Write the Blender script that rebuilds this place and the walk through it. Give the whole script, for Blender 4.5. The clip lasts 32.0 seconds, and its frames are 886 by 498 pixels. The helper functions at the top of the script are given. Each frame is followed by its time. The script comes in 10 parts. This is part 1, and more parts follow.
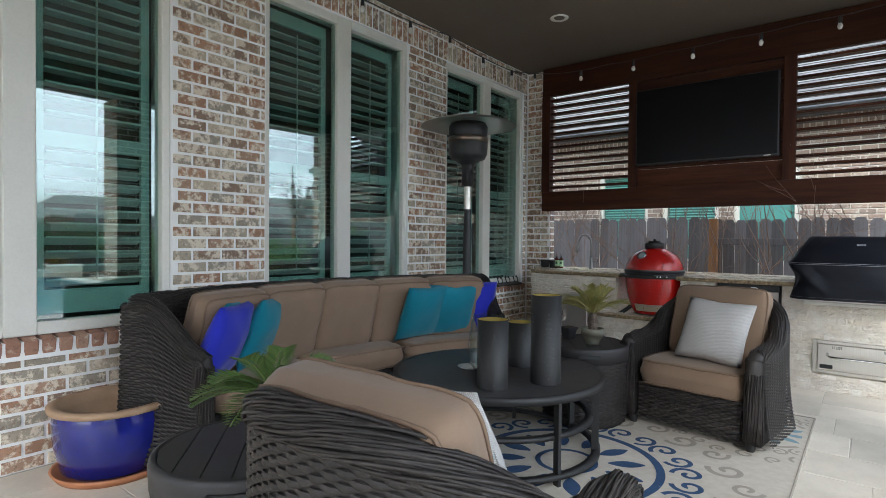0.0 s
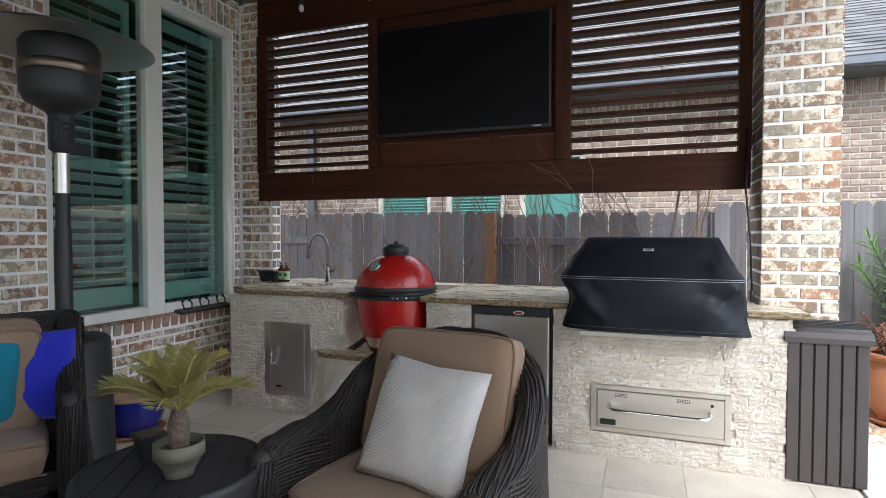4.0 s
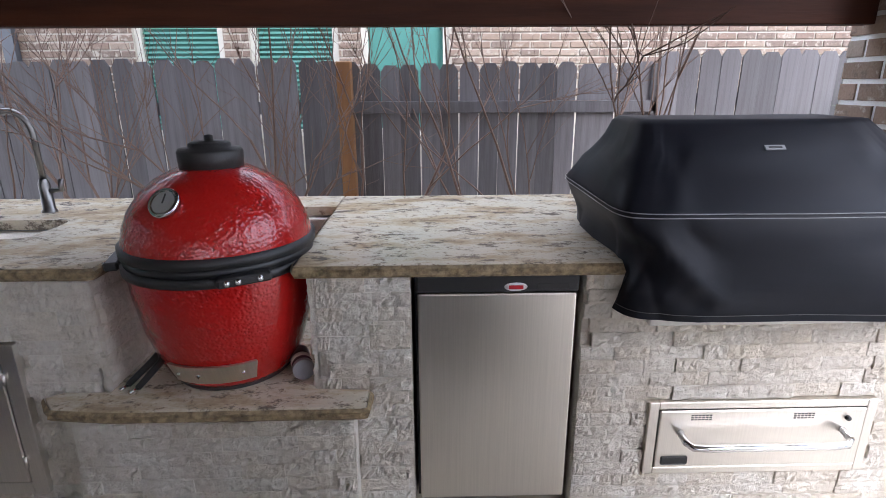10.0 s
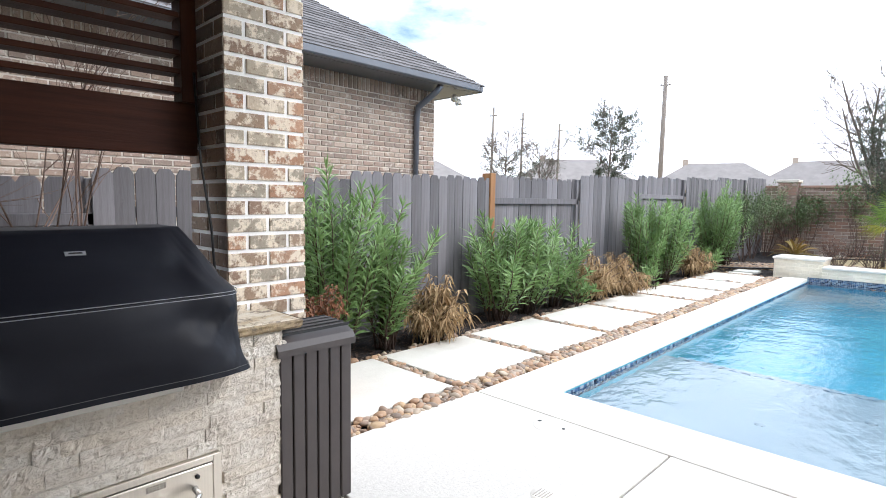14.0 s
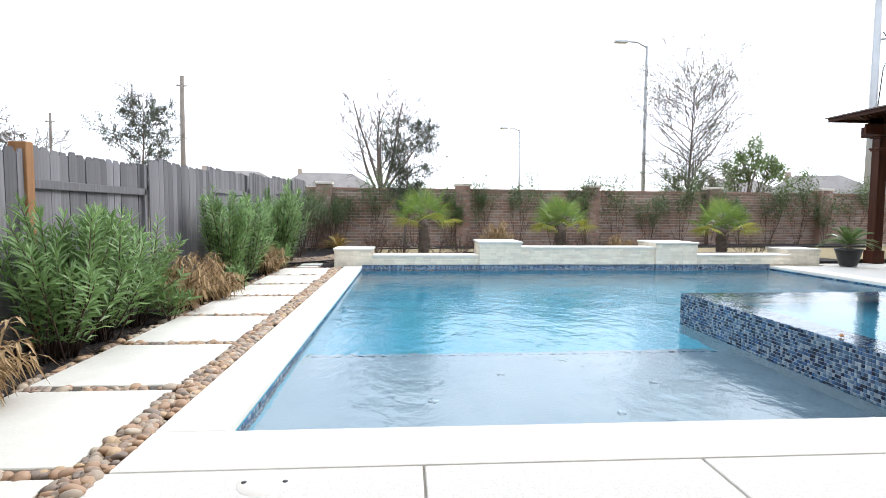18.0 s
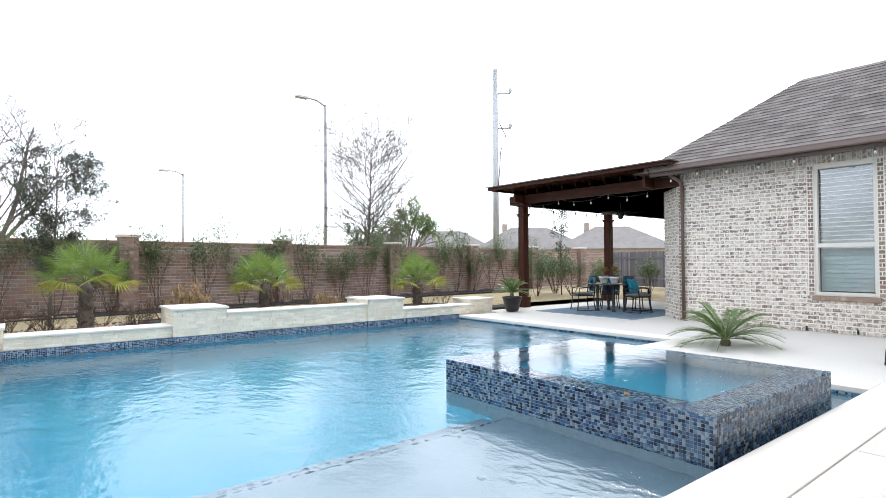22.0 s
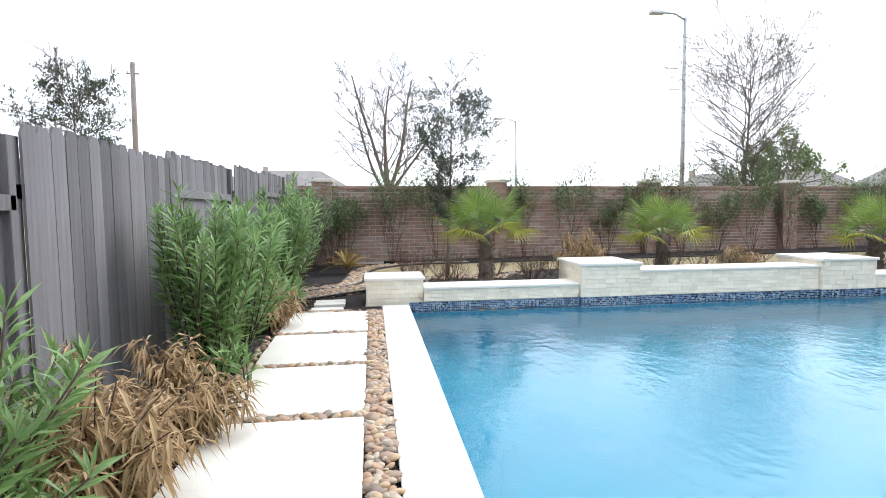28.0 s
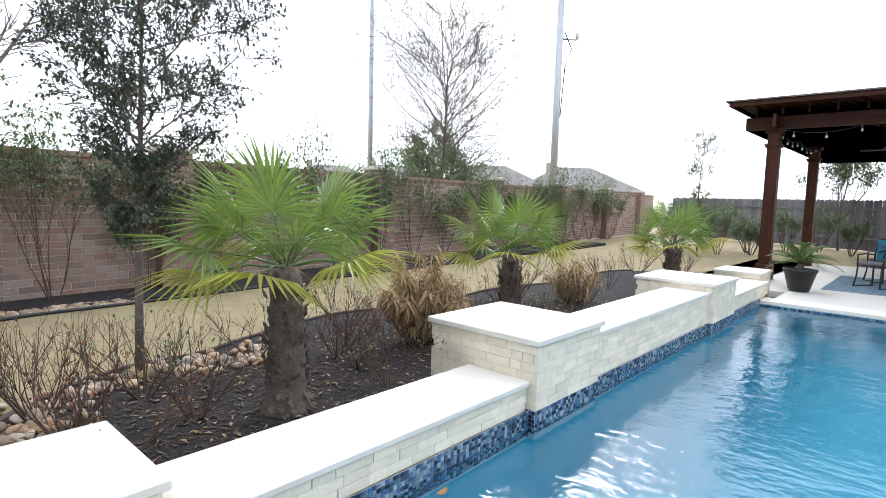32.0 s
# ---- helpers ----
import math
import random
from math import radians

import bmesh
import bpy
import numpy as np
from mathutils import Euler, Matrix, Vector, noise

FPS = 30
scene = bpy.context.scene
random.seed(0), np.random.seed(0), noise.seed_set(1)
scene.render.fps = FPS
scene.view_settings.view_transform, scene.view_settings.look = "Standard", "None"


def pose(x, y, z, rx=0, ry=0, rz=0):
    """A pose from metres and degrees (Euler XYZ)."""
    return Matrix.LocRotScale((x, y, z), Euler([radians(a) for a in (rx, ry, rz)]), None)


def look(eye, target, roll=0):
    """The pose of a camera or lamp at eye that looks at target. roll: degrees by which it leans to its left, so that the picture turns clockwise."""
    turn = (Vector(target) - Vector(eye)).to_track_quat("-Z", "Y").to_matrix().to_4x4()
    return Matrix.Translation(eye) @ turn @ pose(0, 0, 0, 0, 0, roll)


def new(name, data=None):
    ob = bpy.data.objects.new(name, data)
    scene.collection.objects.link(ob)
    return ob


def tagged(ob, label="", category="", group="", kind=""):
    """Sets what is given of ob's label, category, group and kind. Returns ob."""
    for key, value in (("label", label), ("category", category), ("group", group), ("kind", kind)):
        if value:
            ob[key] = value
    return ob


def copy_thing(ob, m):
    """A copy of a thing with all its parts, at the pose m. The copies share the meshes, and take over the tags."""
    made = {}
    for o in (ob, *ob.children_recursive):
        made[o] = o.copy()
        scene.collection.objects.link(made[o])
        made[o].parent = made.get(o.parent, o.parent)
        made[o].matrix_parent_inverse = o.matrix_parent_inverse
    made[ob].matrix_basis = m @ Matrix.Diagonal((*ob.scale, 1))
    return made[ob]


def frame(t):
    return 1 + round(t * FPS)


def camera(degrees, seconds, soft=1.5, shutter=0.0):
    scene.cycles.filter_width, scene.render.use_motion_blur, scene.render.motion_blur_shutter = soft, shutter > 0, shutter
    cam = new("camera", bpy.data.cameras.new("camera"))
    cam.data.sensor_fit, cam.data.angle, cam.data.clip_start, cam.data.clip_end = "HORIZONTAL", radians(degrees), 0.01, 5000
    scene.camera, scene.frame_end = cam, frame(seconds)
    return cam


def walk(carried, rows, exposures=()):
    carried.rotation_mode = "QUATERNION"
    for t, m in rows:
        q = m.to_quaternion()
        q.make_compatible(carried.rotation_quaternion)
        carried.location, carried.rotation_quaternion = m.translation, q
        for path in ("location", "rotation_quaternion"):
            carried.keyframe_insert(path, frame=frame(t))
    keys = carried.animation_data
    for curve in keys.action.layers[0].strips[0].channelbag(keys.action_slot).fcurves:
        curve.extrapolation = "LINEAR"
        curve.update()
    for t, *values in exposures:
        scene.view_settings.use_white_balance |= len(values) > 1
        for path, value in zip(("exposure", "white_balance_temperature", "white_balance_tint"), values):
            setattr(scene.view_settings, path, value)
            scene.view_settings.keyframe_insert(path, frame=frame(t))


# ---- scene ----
cam = camera(78.5, 32.0, soft=0.8)
PATH = [
    (0, (2.636, 2.652, 1.262), (1.399, 4.223, 1.227), 0.5),
    (0.5, (2.683, 2.704, 1.234), (1.546, 4.35, 1.206), 0.7),
    (1, (2.668, 2.744, 1.268), (1.7, 4.494, 1.235), 0.6),
    (1.5, (2.658, 2.874, 1.291), (1.803, 4.681, 1.257), 0.4),
    (2, (2.664, 3.202, 1.305), (1.844, 5.026, 1.262), 0.2),
    (2.5, (2.695, 3.585, 1.309), (1.875, 5.409, 1.262), 0.1),
    (3, (2.705, 4.031, 1.318), (1.932, 5.875, 1.266), 0.1),
    (3.5, (2.666, 4.462, 1.323), (1.949, 6.328, 1.268), -0.1),
    (5.5, (1.887, 6.025, 1.354), (1.21, 7.906, 1.314), 0.2),
    (6, (1.606, 6.302, 1.347), (0.91, 8.176, 1.297), 0.0),
    (6.5, (1.369, 6.53, 1.348), (0.598, 8.374, 1.282), -0.4),
    (7, (1.21, 6.721, 1.336), (0.398, 8.535, 1.112), -1.0),
    (7.5, (1.127, 6.836, 1.361), (0.325, 8.621, 0.948), -0.7),
    (8, (1.135, 6.88, 1.371), (0.357, 8.643, 0.835), -0.4),
    (8.5, (1.241, 6.882, 1.385), (0.577, 8.67, 0.783), -0.2),
    (9, (1.349, 6.844, 1.403), (0.936, 8.704, 0.795), 0.1),
    (9.5, (1.45, 6.772, 1.426), (1.298, 8.674, 0.828), 0.2),
    (10, (1.561, 6.725, 1.432), (1.602, 8.637, 0.847), -0.3),
    (10.5, (1.643, 6.675, 1.419), (1.873, 8.578, 0.849), -0.4),
    (11, (1.718, 6.612, 1.408), (2.14, 8.488, 0.859), -0.5),
    (11.5, (1.672, 6.616, 1.422), (2.39, 8.392, 0.849), 0.4),
    (12, (1.755, 6.502, 1.459), (2.655, 8.196, 0.895), 0.6),
    (12.5, (1.874, 6.402, 1.462), (2.956, 8.017, 0.992), 0.7),
    (13, (1.953, 6.279, 1.474), (3.199, 7.806, 1.135), 0.5),
    (13.5, (2.018, 6.185, 1.467), (3.369, 7.642, 1.239), 0.5),
    (15.5, (2.595, 6.311, 1.308), (4.271, 7.391, 1.151), 1.1),
    (16, (2.676, 6.531, 1.263), (4.47, 7.401, 1.11), 1.0),
    (16.5, (2.822, 6.803, 1.212), (4.733, 7.375, 1.065), 0.7),
    (17, (2.887, 7.045, 1.19), (4.866, 7.299, 1.049), 0.5),
    (17.5, (2.819, 7.288, 1.184), (4.814, 7.322, 1.043), 0.4),
    (18, (2.695, 7.401, 1.203), (4.686, 7.268, 1.066), 0.3),
    (18.5, (2.593, 7.457, 1.224), (4.58, 7.279, 1.088), 0.3),
    (19, (2.61, 7.467, 1.252), (4.586, 7.192, 1.113), 0.2),
    (19.5, (2.846, 7.484, 1.248), (4.778, 6.986, 1.103), 0.2),
    (20, (3.18, 7.452, 1.241), (5.046, 6.748, 1.09), 0.2),
    (20.5, (3.52, 7.46, 1.268), (5.322, 6.606, 1.116), 0.0),
    (21, (3.794, 7.549, 1.263), (5.481, 6.484, 1.12), -0.1),
    (21.5, (3.913, 7.774, 1.305), (5.524, 6.594, 1.198), -0.1),
    (22, (3.966, 8.103, 1.378), (5.527, 6.853, 1.424), -0.2),
    (22.5, (3.994, 8.405, 1.347), (5.418, 7.003, 1.433), -0.3),
    (23, (3.885, 8.712, 1.276), (5.289, 7.29, 1.353), -0.2),
    (23.5, (3.73, 8.89, 1.251), (5.248, 7.588, 1.281), -0.4),
    (24, (3.599, 9.048, 1.221), (5.161, 7.8, 1.159), -0.3),
    (24.5, (3.536, 9.118, 1.252), (5.105, 7.883, 1.135), -0.5),
    (25, (3.622, 9.125, 1.259), (5.227, 7.937, 1.141), -0.4),
    (25.5, (3.777, 9.096, 1.27), (5.512, 8.108, 1.149), -0.6),
    (26, (4.02, 9.054, 1.275), (5.88, 8.329, 1.151), -0.5),
    (26.5, (4.386, 9.027, 1.329), (6.315, 8.513, 1.203), -0.4),
    (28.5, (7.669, 8.874, 1.384), (9.651, 8.646, 1.243), -0.5),
    (29, (8.381, 8.903, 1.359), (10.366, 8.701, 1.227), -0.4),
    (29.5, (9.148, 8.947, 1.388), (11.134, 8.753, 1.247), -0.4),
    (30, (9.957, 8.984, 1.436), (11.941, 8.784, 1.283), -0.2),
    (30.5, (10.762, 8.965, 1.368), (12.724, 8.607, 1.219), 0.1),
    (31, (11.348, 8.973, 1.381), (13.22, 8.28, 1.247), -0.4),
    (31.5, (12.008, 8.927, 1.423), (13.632, 7.772, 1.253), 0.8),
    (32, (12.614, 8.936, 1.491), (13.95, 7.459, 1.307), 1.6),
]
EXPOSURES = [(0.0, 1.68, 6000, 6), (3.5, 1.72, 6050, 8), (6.0, 1.9, 6200, 13), (9.0, 1.98, 6100, 16), (10.0, 1.87, 5950, 16), (11.0, 1.82, 5850, 15), (13.0, 1.5, 6050, 12), (15.5, 1.05, 6300, 10), (26.0, 1.05, 6350, 10), (29.0, 1.08, 6300, 10), (32.0, 1.02, 6250, 10)]
walk(cam, [(t, look(eye, target, roll)) for t, eye, target, roll in PATH], EXPOSURES)

# ---- light ----
world = bpy.data.worlds.new("sky")
scene.world = world
world.use_nodes = True
SUN_EL, SUN_AZ = 38.0, 150.0
wn, wl = world.node_tree.nodes, world.node_tree.links
sky = wn.new("ShaderNodeTexSky")
sky.sky_type = "NISHITA"
sky.sun_disc = False
sky.sun_elevation = radians(SUN_EL)
sky.sun_rotation = radians(SUN_AZ)
sky.dust_density = 2.0
wco = wn.new("ShaderNodeTexCoord")
wmap = wn.new("ShaderNodeMapping")
wmap.inputs["Scale"].default_value = (1.0, 1.0, 2.6)
wnoi = wn.new("ShaderNodeTexNoise")
wnoi.inputs["Scale"].default_value = 2.2
wnoi.inputs["Detail"].default_value = 7.0
wnoi.inputs["Roughness"].default_value = 0.6
wramp = wn.new("ShaderNodeValToRGB")
wramp.color_ramp.elements[0].position = 0.27
wramp.color_ramp.elements[1].position = 0.54
wmix = wn.new("ShaderNodeMixRGB")
wmix.inputs["Color2"].default_value = (9.2, 9.75, 10.6, 1)
wl.new(wco.outputs["Generated"], wmap.inputs["Vector"])
wl.new(wmap.outputs["Vector"], wnoi.inputs["Vector"])
wl.new(wnoi.outputs["Fac"], wramp.inputs["Fac"])
wl.new(wramp.outputs["Color"], wmix.inputs["Fac"])
wl.new(sky.outputs["Color"], wmix.inputs["Color1"])
wl.new(wmix.outputs["Color"], wn["Background"].inputs["Color"])
wn["Background"].inputs["Strength"].default_value = 0.12

sun = new("sun", bpy.data.lights.new("sun", "SUN"))
sun.data.energy = 0.95
sun.data.angle = radians(20)
sun.data.color = (1.0, 0.975, 0.94)
sun.matrix_world = look((0, 0, 30), (-30 * math.cos(radians(SUN_EL)) * math.sin(radians(SUN_AZ)), -30 * math.cos(radians(SUN_EL)) * math.cos(radians(SUN_AZ)), 30 - 30 * math.sin(radians(SUN_EL))))

# ---- mesh helpers ----
def part(name, bm, material, parent, label=""):
    """One mesh object out of a bmesh, under a thing or a part."""
    if isinstance(bm, bpy.types.Mesh):
        me = bm
    else:
        me = bpy.data.meshes.new(name)
        bm.to_mesh(me)
        bm.free()
    if material is not None and not me.materials:
        me.materials.append(material)
    ob = new(name, me)
    if parent is not None:
        ob.parent = parent
        ob.matrix_parent_inverse = Matrix.Identity(4)
    if label:
        ob["label"] = label
    return ob


def thing(name, label, category, at=(0, 0, 0), rz=0.0, group="", kind=""):
    ob = new(name)
    ob.empty_display_size = 0.1
    ob.matrix_world = pose(at[0], at[1], at[2], 0, 0, rz)
    return tagged(ob, label, category, group, kind)


def solid(name, bm, material, label, category="", kind="", group=""):
    return tagged(part(name, bm, material, None), label, category, group, kind)


def smooth(bm):
    for f in bm.faces:
        f.smooth = True
    return bm


def box(x0, x1, y0, y1, z0, z1, bevel=0.0, seg=1, bm=None):
    """A box between two corners, with its edges rounded; adds to bm where given."""
    own = bmesh.new()
    bmesh.ops.create_cube(own, size=1.0, matrix=Matrix.Translation(((x0 + x1) / 2, (y0 + y1) / 2, (z0 + z1) / 2)) @ Matrix.Diagonal((x1 - x0, y1 - y0, z1 - z0, 1)))
    if bevel > 0:
        bmesh.ops.bevel(own, geom=own.edges[:], offset=bevel, segments=seg, affect="EDGES", profile=0.5)
    return own if bm is None else merge(bm, own)


def merge(bm, own, m=None):
    me = bpy.data.meshes.new("t")
    if m is not None:
        bmesh.ops.transform(own, matrix=m, verts=own.verts[:])
    own.to_mesh(me)
    own.free()
    bm.from_mesh(me)
    bpy.data.meshes.remove(me)
    return bm


def mesh(name, verts, faces, material=None, flat=True):
    me = bpy.data.meshes.new(name)
    me.from_pydata([tuple(v) for v in verts], [], [tuple(f) for f in faces])
    if not flat:
        me.polygons.foreach_set("use_smooth", [True] * len(me.polygons))
    if material is not None:
        me.materials.append(material)
    me.update()
    return me


def lathe(profile, n=32, bm=None):
    """Turns (radius, height) pairs about z."""
    bm = bm or bmesh.new()
    rings = []
    for r, z in profile:
        if r < 1e-5:
            rings.append([bm.verts.new((0, 0, z))])
        else:
            rings.append([bm.verts.new((r * math.cos(2 * math.pi * k / n), r * math.sin(2 * math.pi * k / n), z)) for k in range(n)])
    for a, b in zip(rings, rings[1:]):
        for k in range(n):
            k2 = (k + 1) % n
            if len(a) == 1 and len(b) == 1:
                continue
            if len(a) == 1:
                f = bm.faces.new((a[0], b[k2], b[k]))
            elif len(b) == 1:
                f = bm.faces.new((a[k], a[k2], b[0]))
            else:
                f = bm.faces.new((a[k], a[k2], b[k2], b[k]))
            f.smooth = True
    bmesh.ops.recalc_face_normals(bm, faces=bm.faces[:])
    return bm


def tube(points, r, n=8, bm=None, r1=None, cap=True):
    """A round bar along points; r1: radius at its end."""
    bm = bm or bmesh.new()
    pts = [Vector(p) for p in points]
    rings = []
    up = Vector((0, 0, 1))
    for i, p in enumerate(pts):
        d = (pts[min(i + 1, len(pts) - 1)] - pts[max(i - 1, 0)]).normalized()
        side = d.cross(up)
        if side.length < 1e-3:
            side = d.cross(Vector((1, 0, 0)))
        side.normalize()
        top = side.cross(d).normalized()
        rr = r if r1 is None else r + (r1 - r) * i / (len(pts) - 1)
        rings.append([bm.verts.new(p + rr * (math.cos(2 * math.pi * k / n) * side + math.sin(2 * math.pi * k / n) * top)) for k in range(n)])
    for a, b in zip(rings, rings[1:]):
        for k in range(n):
            f = bm.faces.new((a[k], a[(k + 1) % n], b[(k + 1) % n], b[k]))
            f.smooth = True
    if cap:
        bm.faces.new(rings[0][::-1])
        bm.faces.new(rings[-1])
    return bm


def cushion(w, d, h, puff=0.3, n=10, wrinkle=0.006, seed=0):
    """A stuffed pad, w by d by h, lying on z = 0, its edges drawn in to a seam."""
    rnd = random.Random(seed)
    ox = rnd.random() * 50
    bm = bmesh.new()
    bmesh.ops.create_cube(bm, size=2.0)
    bmesh.ops.subdivide_edges(bm, edges=bm.edges[:], cuts=n, use_grid_fill=True)
    for v in bm.verts:
        x, y, z = v.co
        ex = 1 - abs(x) ** 5
        ey = 1 - abs(y) ** 5
        t = (max(ex, 0) * max(ey, 0)) ** 0.5
        f = (1 - puff) + puff * t
        rim = 1 - 0.05 * (1 - t) * (1 if abs(x) > 0.99 or abs(y) > 0.99 else 0) * abs(z)
        k = noise.noise(Vector((x * 2.2 + ox, y * 2.2, z * 1.5))) * wrinkle * 2 + noise.noise(Vector((x * 6 + ox, y * 6, z * 3))) * wrinkle
        corner = 1 - 0.06 * (abs(x) * abs(y)) ** 6
        v.co = (x * w / 2 * rim * corner, y * d / 2 * rim * corner, h / 2 + z * h / 2 * f + k)
    return smooth(bm)


def throw_pillow(w, h, thick, seed=0):
    """A square scatter cushion standing in x and z, thin at its seams and with pointed corners."""
    rnd = random.Random(seed)
    ox = rnd.random() * 50
    bm = bmesh.new()
    n = 14
    for side in (1, -1):
        grid = []
        for j in range(n + 1):
            row = []
            for i in range(n + 1):
                u, v = 2 * i / n - 1, 2 * j / n - 1
                t = max(0.0, (1 - u * u) * (1 - v * v)) ** 0.45
                pull = 1 - 0.07 * ((1 - abs(u)) * abs(v) ** 3 + (1 - abs(v)) * abs(u) ** 3)
                k = noise.noise(Vector((u * 1.7 + ox, v * 1.7, side))) * 0.018 * t
                row.append(bm.verts.new((u * w / 2 * pull, side * (thick / 2 * t) + k, h / 2 + v * h / 2 * pull)))
            grid.append(row)
        for j in range(n):
            for i in range(n):
                q = (grid[j][i], grid[j][i + 1], grid[j + 1][i + 1], grid[j + 1][i])
                bm.faces.new(q if side < 0 else q[::-1])
    bmesh.ops.remove_doubles(bm, verts=bm.verts[:], dist=0.0008)
    return smooth(bm)


# ---- materials ----
def material(name):
    m = bpy.data.materials.new(name)
    m.use_nodes = True
    return m, m.node_tree.nodes, m.node_tree.links, m.node_tree.nodes["Principled BSDF"]


def noise_node(n, l, scale, detail=4.0, rough=0.55, stretch=None, coords="Object"):
    co = n.new("ShaderNodeTexCoord")
    tex = n.new("ShaderNodeTexNoise")
    tex.inputs["Scale"].default_value = scale
    tex.inputs["Detail"].default_value = detail
    tex.inputs["Roughness"].default_value = rough
    if stretch:
        mp = n.new("ShaderNodeMapping")
        mp.inputs["Scale"].default_value = stretch
        l.new(co.outputs[coords], mp.inputs["Vector"])
        l.new(mp.outputs["Vector"], tex.inputs["Vector"])
    else:
        l.new(co.outputs[coords], tex.inputs["Vector"])
    return tex


def ramp(n, l, source, stops, mode="LINEAR"):
    r = n.new("ShaderNodeValToRGB")
    r.color_ramp.interpolation = mode
    e = r.color_ramp.elements
    while len(e) < len(stops):
        e.new(0.5)
    for k, (p, c) in enumerate(stops):
        e[k].position = p
        e[k].color = (*c, 1)
    l.new(source, r.inputs["Fac"])
    return r


def mix(n, l, fac, a, b, mode="MIX"):
    m = n.new("ShaderNodeMixRGB")
    m.blend_type = mode
    for key, v in (("Fac", fac), ("Color1", a), ("Color2", b)):
        if isinstance(v, (int, float)):
            m.inputs[key].default_value = v
        elif isinstance(v, tuple):
            m.inputs[key].default_value = (*v, 1)
        else:
            l.new(v, m.inputs[key])
    return m.outputs["Color"]


def bump(n, l, p, height, strength, distance=0.01):
    b = n.new("ShaderNodeBump")
    b.inputs["Strength"].default_value = strength
    b.inputs["Distance"].default_value = distance
    l.new(height, b.inputs["Height"])
    l.new(b.outputs["Normal"], p.inputs["Normal"])


def any_random(n, l):
    """A number of its own for each object and for each loose piece of a mesh."""
    oi, ge, ad, fr = n.new("ShaderNodeObjectInfo"), n.new("ShaderNodeNewGeometry"), n.new("ShaderNodeMath"), n.new("ShaderNodeMath")
    fr.operation = "FRACT"
    l.new(oi.outputs["Random"], ad.inputs[0])
    l.new(ge.outputs["Random Per Island"], ad.inputs[1])
    l.new(ad.outputs[0], fr.inputs[0])
    return fr.outputs[0]


def plain(name, a, b=None, rough=0.6, scale=8.0, metal=0.0, bumps=0.15, fine=60.0, stretch=None, coat=0.0, random_amount=0.0, dist=0.004, sheen=0.0, spec=None, world=False):
    """A surface of two near colours, with grain, at two scales."""
    m, n, l, p = material(name)
    b = b or tuple(c * 0.8 for c in a)
    t1, t2 = noise_node(n, l, scale, 5, 0.6, stretch), noise_node(n, l, fine, 3, 0.6, stretch)
    if world:
        ge = n.new("ShaderNodeNewGeometry")
        for t in (t1, t2):
            l.new(ge.outputs["Position"], t.inputs["Vector"])
    col = mix(n, l, ramp(n, l, t1.outputs["Fac"], [(0.35, (0, 0, 0)), (0.65, (1, 1, 1))]).outputs["Color"], a, b)
    col = mix(n, l, 0.22, col, mix(n, l, t2.outputs["Fac"], tuple(c * 0.6 for c in a), tuple(min(1, c * 1.35) for c in a)))
    if random_amount:
        rr = ramp(n, l, any_random(n, l), [(0, (1 - random_amount,) * 3), (1, (1 + random_amount * 0.4,) * 3)])
        col = mix(n, l, 1.0, col, rr.outputs["Color"], "MULTIPLY")
    l.new(col, p.inputs["Base Color"])
    p.inputs["Roughness"].default_value = rough
    p.inputs["Metallic"].default_value = metal
    p.inputs["Coat Weight"].default_value = coat
    if spec is not None:
        p.inputs["Specular IOR Level"].default_value = spec
    if sheen:
        p.inputs["Sheen Weight"].default_value = sheen
    if bumps:
        bump(n, l, p, t2.outputs["Fac"], bumps, dist)
    return m


def brick_mat(name, tones, wash, wash_amount, scale=1.0):
    """Tumbled brick: a tone for each brick, a lime wash worn off in patches, and dark pits."""
    m, n, l, p = material(name)
    r = any_random(n, l)
    tone = ramp(n, l, r, [(k / len(tones), c) for k, c in enumerate(tones)], "CONSTANT").outputs["Color"]
    ge, shift, add = n.new("ShaderNodeNewGeometry"), n.new("ShaderNodeMath"), n.new("ShaderNodeVectorMath")
    shift.operation = "MULTIPLY"
    shift.inputs[1].default_value = 40.0
    l.new(r, shift.inputs[0])
    l.new(ge.outputs["Position"], add.inputs[0])
    l.new(shift.outputs[0], add.inputs[1])
    tex = []
    for sc, det, ro in ((11, 6, 0.7), (110, 3, 0.6), (26, 5, 0.7)):
        t = n.new("ShaderNodeTexNoise")
        t.inputs["Scale"].default_value = sc * scale
        t.inputs["Detail"].default_value = det
        t.inputs["Roughness"].default_value = ro
        l.new(add.outputs[0], t.inputs["Vector"])
        tex.append(t.outputs["Fac"])
    w = ramp(n, l, tex[0], [(wash_amount, (0, 0, 0)), (wash_amount + 0.08, (0.9, 0.9, 0.9))]).outputs["Color"]
    col = mix(n, l, w, tone, wash)
    pits = ramp(n, l, tex[2], [(0.55, (0, 0, 0)), (0.66, (0.75, 0.75, 0.75))]).outputs["Color"]
    col = mix(n, l, pits, col, tuple(c * 0.42 for c in tones[0]))
    col = mix(n, l, 0.16, col, mix(n, l, tex[1], (0.05, 0.04, 0.035), (0.85, 0.8, 0.72)))
    l.new(col, p.inputs["Base Color"])
    p.inputs["Roughness"].default_value = 0.9
    bump(n, l, p, tex[2], 0.6, 0.006)
    return m


